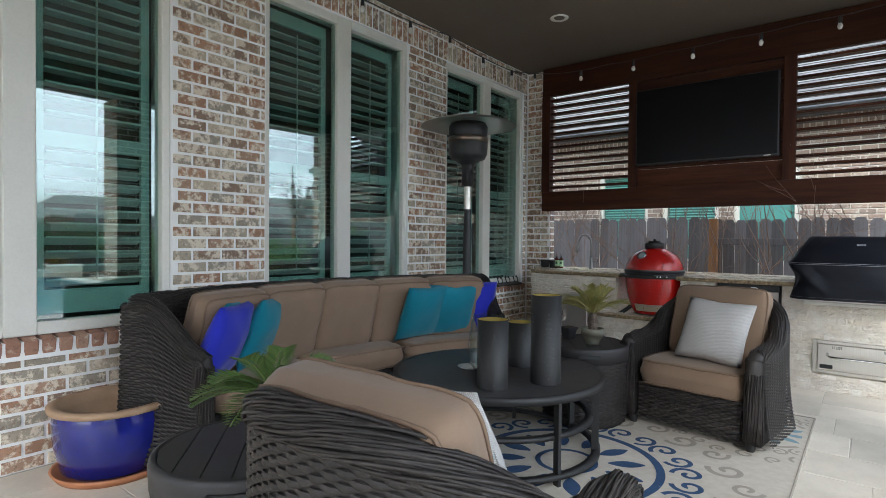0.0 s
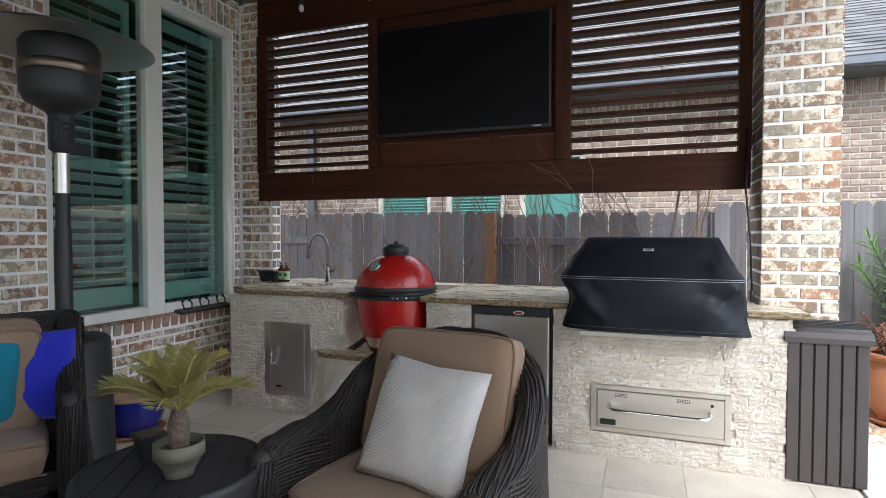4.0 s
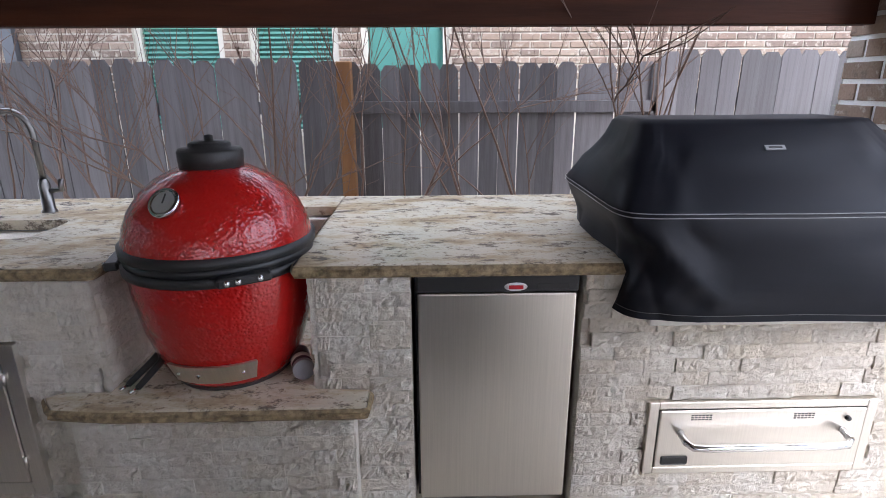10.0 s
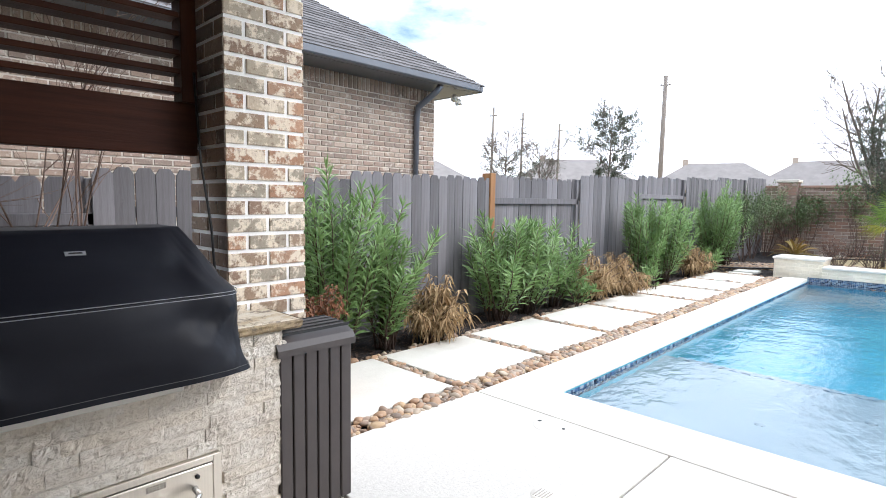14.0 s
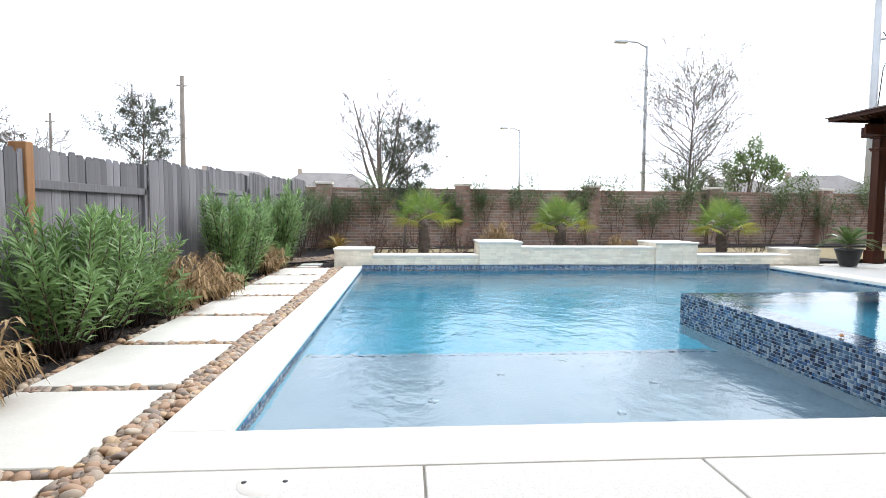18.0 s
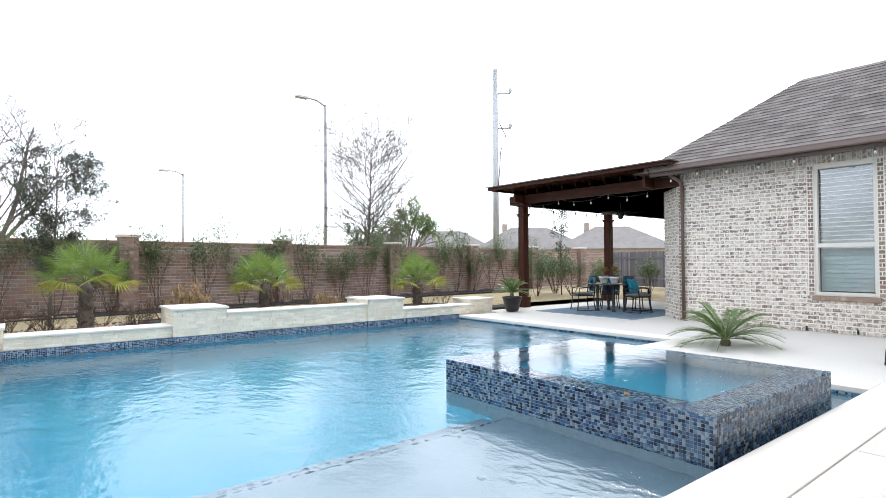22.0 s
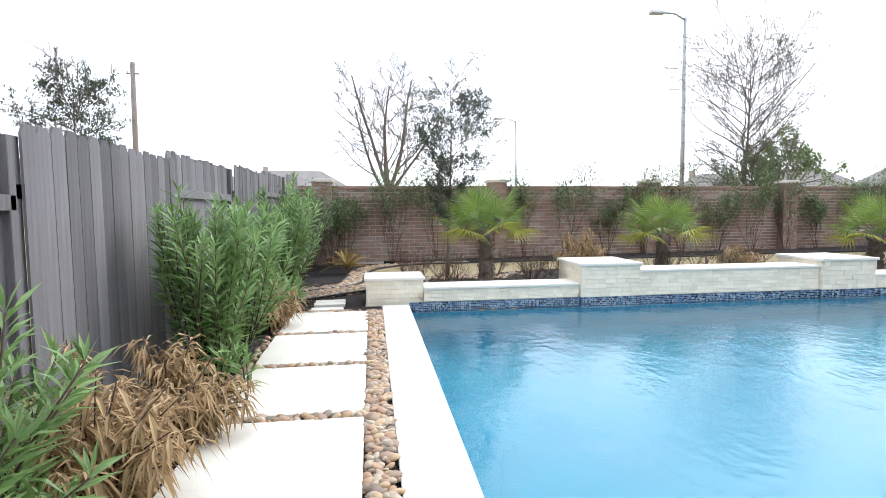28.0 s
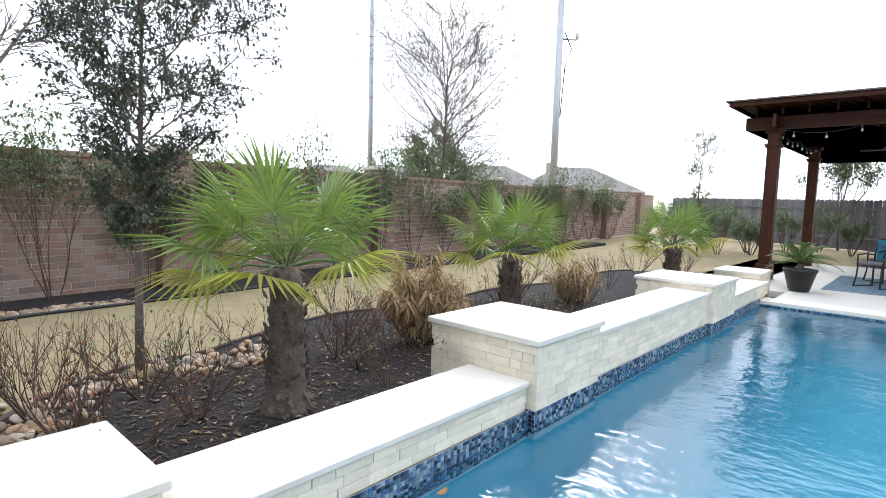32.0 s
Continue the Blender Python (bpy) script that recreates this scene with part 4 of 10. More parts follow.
def column(x0, y0, size, label, near, seed):
    c = thing("column", label, "column", (x0 + size / 2, y0 + size / 2, 0), kind="structure")
    s = size / 2
    part("core", box(-s + 0.012, s - 0.012, -s + 0.012, s - 0.012, 0, 3.10), MORTAR, c)
    x1, y1 = x0 + size, y0 + size
    later(c, "brick", (x0, y0 + 0.012, 0), (1, 0, 0), (0, -1, 0), size, 0, 3.1, BRICK, parts=90, near=near, seed=seed)
    # the -x face alone takes the darker brown set
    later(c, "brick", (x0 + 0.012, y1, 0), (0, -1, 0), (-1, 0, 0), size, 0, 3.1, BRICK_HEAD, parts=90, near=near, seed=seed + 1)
    later(c, "brick", (x1 - 0.012, y0, 0), (0, 1, 0), (1, 0, 0), size, 0, 3.1, BRICK, parts=60, near=near, seed=seed + 2)
    later(c, "brick", (x1, y1 - 0.012, 0), (-1, 0, 0), (0, 1, 0), size, 0, 3.1, BRICK, parts=0, seed=seed + 3)
    return c


column(3.20, 8.56, 0.41, "washed brick column at the end of the outdoor kitchen", (0.2, 1.6), 51)
column(3.25, 5.63, 0.45, "washed brick column at the patio edge", (0.2, 1.4), 55)

# ---- fence ----
def fence_top(x):
    return 1.60 + 0.034 * max(-1.5, min(17.0, x - 4.0))


fence = thing("fence", "grey weathered dog-ear cedar fence", "fence", (0, 10.75, 0), kind="structure")
rnd = random.Random(7)
w = 0.138
pk = mesh("picket", [(-w / 2, 0, 0), (w / 2, 0, 0), (w / 2, 0, 0.97), (w / 2 - 0.03, 0, 1), (-w / 2 + 0.03, 0, 1), (-w / 2, 0, 0.97),
                     (-w / 2, 0.016, 0), (w / 2, 0.016, 0), (w / 2, 0.016, 0.97), (w / 2 - 0.03, 0.016, 1), (-w / 2 + 0.03, 0.016, 1), (-w / 2, 0.016, 0.97)],
          [(0, 1, 2, 3, 4, 5), (11, 10, 9, 8, 7, 6), (0, 6, 7, 1), (1, 7, 8, 2), (2, 8, 9, 3), (3, 9, 10, 4), (4, 10, 11, 5), (5, 11, 6, 0)], FENCE)
FX0, FSTEP = -5.79, 2.25
x = FX0
while x < 20.9:
    sec = int((x - FX0) / FSTEP)
    top = fence_top(FX0 + sec * FSTEP + 1.1) + 0.012 * (sec % 3)
    front = sec in (1, 3) or (sec > 5 and sec % 2 == 0)
    ob = new("picket", pk)
    ob.parent = fence
    ob.matrix_local = pose(x, (-0.03 if not front else 0.045) + rnd.uniform(-0.004, 0.004), 0.02, 0, rnd.uniform(-0.4, 0.4), rnd.uniform(-1, 1)) @ Matrix.Diagonal((1, 1, top + rnd.uniform(-0.015, 0.012), 1))
    x += w + rnd.uniform(0.001, 0.006)
for s in range(12):
    a = FX0 + s * FSTEP
    top = fence_top(a + 1.1)
    b = min(a + FSTEP, 20.9)
    for z in (0.3, top * 0.79):
        part("rail", box(a, b, 0.0, 0.04, z, z + 0.085, 0.004), FENCE, fence)
    new_post = s in (3, 6)
    part("post", box(a - 0.05, a + 0.05, -0.06 if new_post else 0.0, 0.09, -0.1, top + (0.03 if new_post else -0.05), 0.004), FENCE_NEW if new_post else FENCE, fence, "orange-brown new cedar post" if new_post else "")
part("kickboard", box(-7.0, 20.9, 0.01, 0.03, -0.06, 0.18), FENCE, fence)

# ---- back garden wall ----
def bw_x(y):
    return 21.05 + (10.5 - y) * 0.1


back = thing("wall_garden_back", "long brown brick garden wall with capped piers", "wall", kind="structure")
ya, yb = 10.9, -21.0
d = Vector((bw_x(yb) - bw_x(ya), yb - ya, 0))
L = d.length
d.normalize()
nrm = Vector((-abs(d.y), -d.x if d.y > 0 else d.x, 0)).normalized()
nrm = Vector((d.y, -d.x, 0)) if d.y < 0 else Vector((-d.y, d.x, 0))
core = box(0, L, 0.0, 0.18, -0.1, 1.93)
bmesh.ops.transform(core, matrix=Matrix.Translation((bw_x(ya), ya, 0)) @ Matrix((d, -nrm, Vector((0, 0, 1)))).transposed().to_4x4(), verts=core.verts[:])
part("core", core, MORTAR_FAR, back)
for z0, z1, dep in ((1.93, 2.0, 0.05), (1.62, 1.67, 0.03)):
    c = box(0, L, -dep, 0.2, z0, z1)
    bmesh.ops.transform(c, matrix=Matrix.Translation((bw_x(ya), ya, 0)) @ Matrix((d, -nrm, Vector((0, 0, 1)))).transposed().to_4x4(), verts=c.verts[:])
    part("cap_course", c, BRICK_WALL, back)
later(back, "brick", (bw_x(ya), ya, 0), d, nrm, L, 0.0, 1.93, BRICK_WALL, parts=300, near=(6, 1.2), bw=0.3, bh=0.095, joint=0.012, depth=0.012, seed=61)
for y in (10.14, 5.48, 0.76, -4.06, -8.8, -13.5, -18.2):
    b = box(-0.24, 0.24, -0.24, 0.24, -0.1, 2.08)
    p = part("pier", b, BRICK_WALL, back)
    p.location = (bw_x(y) - 0.03, y, 0)
    cp = part("pier_cap", box(-0.29, 0.29, -0.29, 0.29, 2.08, 2.17, 0.015), MORTAR_FAR, p)
    later(p, "brick", (bw_x(y) - 0.27, y + 0.24, 0), (0, -1, 0), (-1, 0, 0), 0.48, 0, 2.08, BRICK_WALL, parts=0, bw=0.24, bh=0.095, joint=0.012, depth=0.012, seed=62)

# ---- privacy screen with television ----
SCY = 8.84
screen = thing("privacy_screen", "dark red-brown stained timber louvre screen above the kitchen", "screen", (0, SCY, 0))
for x0, x1, z0, z1, d in ((-0.64, 3.19, 1.63, 1.87, 0.07), (-0.64, 3.19, 3.06, 3.41, 0.06), (-0.64, -0.53, 1.87, 3.06, 0.09), (0.455, 0.545, 1.87, 3.06, 0.085), (1.955, 2.06, 1.87, 3.06, 0.085), (3.12, 3.19, 1.87, 3.06, 0.09)):
    part("board", box(x0, x1, -0.02 if d < 0.08 else -0.035, d - 0.02, z0, z1, 0.004), STAIN if x1 - x0 > 1 else STAIN_V, screen)
for k in range(6):
    z = 1.873 + k * 0.198
    part("backboard", box(0.545, 1.955, 0.015, 0.04, z, z + 0.194, 0.003), STAIN, screen)
for x0, x1 in ((-0.53, 0.455), (2.06, 3.12)):
    sl = None
    for k in range(14):
        if sl is None:
            sl = part("louvre", box(-(x1 - x0) / 2, (x1 - x0) / 2, -0.052, 0.052, -0.0125, 0.0125, 0.003), STAIN, screen)
            ob = sl
        else:
            ob = new("louvre", sl.data)
            ob.parent = screen
        ob.matrix_local = pose((x0 + x1) / 2, 0.03, 1.925 + k * 0.083, 0, 0, 0)
tv = thing("television", "large flat black television on the timber screen", "television", (1.245, SCY - 0.06, 2.10))
part("panel", box(-0.685, 0.685, -0.03, 0.03, 0.0, 0.83, 0.008, 2), BLACK, tv)
part("display", box(-0.672, 0.672, -0.034, -0.0305, 0.022, 0.818), plain("dark_display", (0.006, 0.006, 0.007), (0.005, 0.005, 0.006), 0.25, 2, bumps=0, spec=0.15), tv, "glossy dark glass display")
part("maker_mark", box(0.56, 0.62, -0.036, -0.0342, 0.006, 0.015), TRIM, tv)
part("wall_mount", box(-0.3, 0.3, 0.03, 0.075, 0.2, 0.6), IRON, tv)
rope = thing("cable", "thin black cable hanging beside the screen", "cable", (3.16, 8.62, 0))
part("cord", tube([(0, 0.15, 2.0), (-0.02, 0.05, 1.6), (0.0, 0.0, 1.3), (0.01, -0.02, 0.95)], 0.006, 6), BLACK, rope)
part("plug", tube([(0.01, -0.02, 1.0), (0.01, -0.02, 0.93)], 0.014, 8), BLACK, rope)

# ---- outdoor kitchen ----
kitchen = thing("kitchen_island", "masonry kitchen base clad in pale split-face travertine", "kitchen island", (0, 8.28, 0))
for x0, x1, y0, y1, z1 in ((-0.46, 0.53, 0.0, 0.98, 0.875), (1.20, 1.495, 0.0, 0.98, 0.875), (1.495, 2.03, 0.55, 0.98, 0.875), (2.03, 3.30, 0.0, 0.27, 0.875), (2.03, 3.17, 0.27, 0.98, 0.875), (0.42, 1.31, -0.06, 0.98, 0.47), (0.53, 1.20, 0.72, 0.98, 0.875)):
    part("block", box(x0, x1, y0, y1, 0, z1), SPLIT, kitchen)
ST = dict(bw=0.125, bh=0.05, joint=0.0008, depth=0.013, jitter=0.002, rough=0.012, vary=0.45, rocky=True)
later(kitchen, "stone", (-0.46, 8.28, 0), (1, 0, 0), (0, -1, 0), 0.99, 0, 0.875, SPLIT, holes=[(0.33, 0.74, 0.13, 0.675), (0.88, 1.0, 0, 0.47)], parts=80, seed=71, **ST)
later(kitchen, "stone", (0.42, 8.22, 0), (1, 0, 0), (0, -1, 0), 0.89, 0, 0.47, SPLIT, parts=60, seed=72, **ST)
later(kitchen, "stone", (1.20, 8.28, 0), (1, 0, 0), (0, -1, 0), 0.295, 0, 0.875, SPLIT, parts=60, holes=[(0, 0.11, 0, 0.47)], seed=73, **ST)
later(kitchen, "stone", (2.03, 8.28, 0), (1, 0, 0), (0, -1, 0), 1.27, 0, 0.875, SPLIT, holes=[(0.235, 0.99, 0.16, 0.435)], parts=100, seed=74, **ST)
later(kitchen, "stone", (0.53, 8.26, 0.47), (0, 1, 0), (1, 0, 0), 0.74, 0.47, 0.875, SPLIT, parts=0, seed=75, **ST)
later(kitchen, "stone", (1.20, 9.0, 0.47), (0, -1, 0), (-1, 0, 0), 0.74, 0.47, 0.875, SPLIT, parts=0, seed=76, **ST)
later(kitchen, "stone", (-0.46, 8.9, 0), (0, -1, 0), (-1, 0, 0), 0.62, 0, 0.875, SPLIT, parts=0, seed=77, **ST)
later(kitchen, "stone", (3.30, 8.26, 0), (0, 1, 0), (1, 0, 0), 0.29, 0, 0.875, SPLIT, parts=0, seed=78, **ST)


def resample(pts, step):
    out, acc = [Vector((*pts[0], 0))], 0.0
    P = [Vector((*p, 0)) for p in pts]
    for a, b in zip(P, P[1:]):
        L = (b - a).length
        t = step - acc
        while t <= L:
            out.append(a + (b - a) * (t / L))
            t += step
        acc = L - (t - step)
    return out


def chiselled(parent, line, z0, z1, seed):
    """The rough-broken front edge of a slab along a line in plan, its outside on the right of the way taken."""
    rnd = random.Random(seed)
    pts = resample(line, 0.022)
    V, F_ = [], []
    rows = 5
    for i, p in enumerate(pts):
        d = (pts[min(i + 1, len(pts) - 1)] - pts[max(i - 1, 0)]).normalized()
        o = Vector((d.y, -d.x, 0))
        for j in range(rows):
            out = 0.003 + (0.0 if j in (0, rows - 1) else rnd.uniform(0.004, 0.013))
            V.append(p + o * out + Vector((0, 0, z0 + (z1 - z0) * j / (rows - 1) - (0.002 if j == rows - 1 else -0.001))))
    for i in range(len(pts) - 1):
        for j in range(rows - 1):
            q = i * rows + j
            F_.append((q, q + rows, q + rows + 1, q + 1))
    return part("chiselled_edge", mesh("chiselled_edge", V, F_, GRANITE_EDGE), GRANITE_EDGE, parent, "rough brown broken edge")


def slab(name, outline, z0, z1, mat, label):
    """A worktop out of its outline, with a rough chiselled front."""
    bm = bmesh.new()
    vs = [bm.verts.new((x, y, z0)) for x, y in outline]
    f = bm.faces.new(vs)
    r = bmesh.ops.extrude_face_region(bm, geom=[f])
    bmesh.ops.translate(bm, verts=[v for v in r["geom"] if isinstance(v, bmesh.types.BMVert)], vec=(0, 0, z1 - z0))
    bmesh.ops.recalc_face_normals(bm, faces=bm.faces[:])
    bmesh.ops.bevel(bm, geom=[e for e in bm.edges if abs(e.verts[0].co.z - e.verts[1].co.z) < 1e-6], offset=0.008, segments=2, affect="EDGES", profile=0.5)
    return solid(name, bm, mat, label, "worktop")


def ring_slab(x0, x1, y0, y1, hx0, hx1, hy0, hy1, z0, z1):
    """A slab with a rounded hole for the sink."""
    bm = bmesh.new()
    n = 24
    tops = []
    for z in (z1, z0):
        inner, outer = [], []
        for k in range(n):
            a = 2 * math.pi * (k + 0.5) / n
            c, s = math.cos(a), math.sin(a)
            e = 0.35
            inner.append(bm.verts.new(((hx0 + hx1) / 2 + (hx1 - hx0) / 2 * math.copysign(abs(c) ** e, c), (hy0 + hy1) / 2 + (hy1 - hy0) / 2 * math.copysign(abs(s) ** e, s), z)))
            t = max(abs(c), abs(s))
            u, v = c / t, s / t
            outer.append(bm.verts.new(((x0 + x1) / 2 + (x1 - x0) / 2 * u, (y0 + y1) / 2 + (y1 - y0) / 2 * v, z)))
        tops.append((inner, outer))
    (i1, o1), (i0, o0) = tops
    for k in range(n):
        q = (k + 1) % n
        bm.faces.new((i1[k], o1[k], o1[q], i1[q]))
        bm.faces.new((i0[q], o0[q], o0[k], i0[k]))
        bm.faces.new((o1[k], o0[k], o0[q], o1[q]))
        bm.faces.new((i1[q], i0[q], i0[k], i1[k]))
    bmesh.ops.recalc_face_normals(bm, faces=bm.faces[:])
    return bm


CT = 0.92
topl = ring_slab(-0.40, 0.56, 8.25, 8.895, -0.235, 0.145, 8.575, 8.855, CT - 0.04, CT)
merge(topl, box(-0.54, 0.56, 8.897, 9.28, CT - 0.04, CT))
merge(topl, box(-0.54, -0.402, 8.40, 8.895, CT - 0.04, CT))
merge(topl, box(0.562, 1.148, 9.05, 9.28, CT - 0.04, CT))
wt_a = solid("worktop", topl, GRANITE, "polished cream and brown granite worktop with a sink cut-out", "worktop")
wt_b = slab("worktop", [(1.15, 8.245), (3.38, 8.245), (3.38, 8.55), (3.19, 8.55), (3.19, 9.28), (1.15, 9.28)], CT - 0.04, CT, GRANITE, "polished cream and brown granite worktop beside the grill")
wt_c = slab("worktop", [(0.36, 8.22), (0.42, 8.155), (0.60, 8.135), (1.36, 8.135), (1.36, 8.24), (1.19, 8.25), (1.19, 8.98), (0.545, 8.98), (0.545, 8.25), (0.40, 8.25)], 0.47, 0.51, GRANITE, "lower granite shelf that carries the red cooker")
chiselled(wt_a, [(-0.54, 8.40), (-0.40, 8.40), (-0.40, 8.25), (0.56, 8.25), (0.56, 8.9)], CT - 0.04, CT, 1)
chiselled(wt_b, [(1.15, 8.9), (1.15, 8.245), (3.38, 8.245), (3.38, 8.55)], CT - 0.04, CT, 2)
chiselled(wt_c, [(0.36, 8.22), (0.42, 8.155), (0.60, 8.135), (1.36, 8.135), (1.36, 8.24)], 0.47, 0.51, 3)
# sink and tap
sink = thing("sink", "small rounded stainless steel sink set in granite", "sink", (-0.045, 8.715, CT))
bm = bmesh.new()
rings = []
for sx, sy, z in ((0.194, 0.146, -0.041), (0.19, 0.142, -0.05), (0.17, 0.125, -0.16), (0.03, 0.03, -0.175)):
    rings.append([bm.verts.new((sx * math.copysign(abs(math.cos(a)) ** 0.4, math.cos(a)), sy * math.copysign(abs(math.sin(a)) ** 0.4, math.sin(a)), z)) for a in [2 * math.pi * (k + 0.5) / 28 for k in range(28)]])
for a, b in zip(rings, rings[1:]):
    for k in range(28):
        bm.faces.new((a[k], a[(k + 1) % 28], b[(k + 1) % 28], b[k]))
bm.faces.new(rings[-1])
part("bowl", smooth(bm), plain("sink_steel", (0.33, 0.33, 0.33), (0.28, 0.28, 0.28), 0.3, 5, metal=1.0, bumps=0.02), sink)
part("drain", lathe([(0, 0.003), (0.025, 0.004), (0.03, 0)], 16), CHROME, sink).location = (0, 0, -0.176)
TAPSTEEL = plain("satin_nickel", (0.24, 0.235, 0.23), (0.20, 0.195, 0.19), 0.28, 6, metal=1.0, bumps=0.02)
tap = thing("kitchen_tap", "brushed steel gooseneck tap with pull-down spray", "tap", (-0.05, 9.0, CT))
part("base", lathe([(0.03, 0), (0.03, 0.008), (0.024, 0.014), (0.022, 0.12), (0.016, 0.14)], 20), TAPSTEEL, tap)
neck = [(0, 0, 0.12), (0, 0, 0.32)] + [(-0.075 + 0.075 * math.cos(radians(a)), -0.02 * (1 - math.cos(radians(a))), 0.32 + 0.095 * math.sin(radians(a))) for a in range(15, 181, 15)]
part("neck", tube(neck, 0.0125, 12), TAPSTEEL, tap)
part("spray_head", tube([(-0.15, -0.04, 0.32), (-0.156, -0.045, 0.27), (-0.165, -0.05, 0.2)], 0.015, 12, r1=0.023), TAPSTEEL, tap)
part("lever", tube([(0.02, 0, 0.09), (0.07, -0.005, 0.095), (0.075, -0.005, 0.14)], 0.011, 10), TAPSTEEL, tap)
# soap bottles and pots
LABELG = plain("pale_green_paper", (0.42, 0.55, 0.33), (0.38, 0.5, 0.3), 0.7, 6, bumps=0)
BROWNB = plain("amber_bottle", (0.09, 0.02, 0.012), (0.07, 0.015, 0.01), 0.15, 5, bumps=0)
for x, y in ((-0.45, 8.88), (-0.38, 8.86)):
    b = thing("soap_bottle", "amber pump bottle with a pale green label on the worktop", "bottle", (x, y, CT), 20, "soap bottles")
    part("body", lathe([(0, 0), (0.026, 0), (0.028, 0.01), (0.028, 0.11), (0.012, 0.125), (0.012, 0.135)], 20), BROWNB, b)
    part("label", lathe([(0.0287, 0.02), (0.0287, 0.095)], 20), LABELG, b)
    part("print_bars", box(-0.012, 0.012, -0.0296, -0.0288, 0.05, 0.08), plain("dark_green_ink", (0.04, 0.1, 0.05), None, 0.7, 5, bumps=0), b)
    part("pump", tube([(0, 0, 0.13), (0, 0, 0.165), (0, -0.035, 0.168)], 0.006, 8), BLACK, b)
    part("collar", lathe([(0.014, 0.13), (0.014, 0.148), (0, 0.15)], 14), BLACK, b)


def square_pot(x, y, z, r0, r1, h, mat, label):
    p = thing("plant_pot", label, "pot", (x, y, z), 25)
    bm = bmesh.new()
    bmesh.ops.create_cone(bm, cap_ends=True, segments=4, radius1=r0, radius2=r1, depth=h, matrix=Matrix.Translation((0, 0, h / 2)))
    part("body", bm, mat, p)
    bm = bmesh.new()
    bmesh.ops.create_cone(bm, cap_ends=True, segments=4, radius1=r1 + 0.006, radius2=r1 + 0.006, depth=0.012, matrix=Matrix.Translation((0, 0, h)))
    part("rim", bm, mat, p)
    bm = bmesh.new()
    bmesh.ops.create_cone(bm, cap_ends=True, segments=4, radius1=r1 - 0.004, radius2=r1 - 0.004, depth=0.004, matrix=Matrix.Translation((0, 0, h + 0.0065)))
    part("soil", bm, SOIL, p)
    return p


square_pot(-0.60, 8.86, CT, 0.045, 0.062, 0.09, BLACK, "small square black plastic pot on the worktop")
square_pot(-0.492, 8.92 - 0.06, CT, 0.035, 0.048, 0.085, BLACK, "small square black plastic pot on the worktop")

# ceramic cooker
egg = thing("ceramic_cooker", "glossy red egg-shaped ceramic cooker with black bands", "cooker", (0.88, 8.43, 0.51))
part("foot_ring", lathe([(0, 0), (0.188, 0), (0.194, 0.012), (0.18, 0.02)], 40), IRON, egg)
part("base", lathe([(0, 0.012), (0.192, 0.012), (0.208, 0.03), (0.234, 0.09), (0.262, 0.19), (0.279, 0.30), (0.284, 0.37), (0.284, 0.395), (0.278, 0.402)], 56), RED, egg)
part("dome", lathe([(0.279, 0.436), (0.286, 0.446), (0.285, 0.468), (0.275, 0.512), (0.254, 0.560), (0.217, 0.609), (0.168, 0.650), (0.112, 0.677), (0.082, 0.682)], 56), RED, egg)
for z, w in ((0.376, 0.030), (0.430, 0.034)):
    part("band", lathe([(0.283, z), (0.295, z + 0.003), (0.296, z + w - 0.003), (0.283, z + w)], 56), IRON, egg)
part("gasket", lathe([(0.276, 0.404), (0.288, 0.407), (0.288, 0.430), (0.276, 0.432)], 56), BLACK, egg)
part("cap", lathe([(0.082, 0.669), (0.095, 0.674), (0.097, 0.726), (0.09, 0.736), (0.064, 0.738), (0.062, 0.750), (0.055, 0.755), (0.014, 0.757), (0.013, 0.774), (0, 0.777)], 36), IRON, egg)
th = part("thermometer", lathe([(0, 0.012), (0.036, 0.012), (0.042, 0.018), (0.046, 0.010), (0.046, 0), (0, 0)], 32), CHROME, egg)
th.matrix_local = pose(-0.055, -0.214, 0.604, 50, 0, -14)
dial = part("dial", lathe([(0, 0.0135), (0.034, 0.0135)], 28), plain("grey_dial", (0.30, 0.30, 0.29), (0.26, 0.26, 0.25), 0.4, 5, bumps=0), th)
part("needle", box(-0.002, 0.002, -0.004, 0.026, 0.0145, 0.016), BLACK, th)
for s_, a in ((-1, 196), (1, 300)):
    ca, sa = math.cos(radians(a)), math.sin(radians(a))
    br = part("bracket", box(0.288, 0.33, -0.075, 0.075, 0.389, 0.416, 0.006), IRON, egg)
    br.matrix_local = pose(0, 0, 0, 0, 0, a)
    for q in (-0.05, -0.02, 0.04):
        part("bolt", lathe([(0, 0.008), (0.008, 0.007), (0.009, 0)], 10), CHROME, br).matrix_local = pose(0.330, q, 0.403, 0, 90, 0)
part("hinge_arm", box(-0.09, 0.09, 0.285, 0.335, 0.36, 0.50, 0.012), IRON, egg)
vent = bmesh.new()
for k in range(10):
    a0, a1 = radians(-120 + k * 6.5), radians(-120 + (k + 1) * 6.5)
    q = [(math.cos(a) * (0.214 + 0.40 * (z - 0.045)), math.sin(a) * (0.214 + 0.40 * (z - 0.045)), z) for a, z in ((a0, 0.045), (a1, 0.045), (a1, 0.115), (a0, 0.115))]
    q2 = [(x * 1.045, y * 1.045, z) for x, y, z in q]
    vs = [vent.verts.new(p) for p in q + q2]
    for f in ((4, 5, 6, 7), (0, 1, 5, 4), (3, 2, 6, 7), (0, 4, 7, 3), (1, 2, 6, 5)):
        vent.faces.new([vs[i] for i in f])
bmesh.ops.remove_doubles(vent, verts=vent.verts[:], dist=0.0005)
dd_ = part("draft_door", vent, STEEL, egg, "brushed steel draft door")
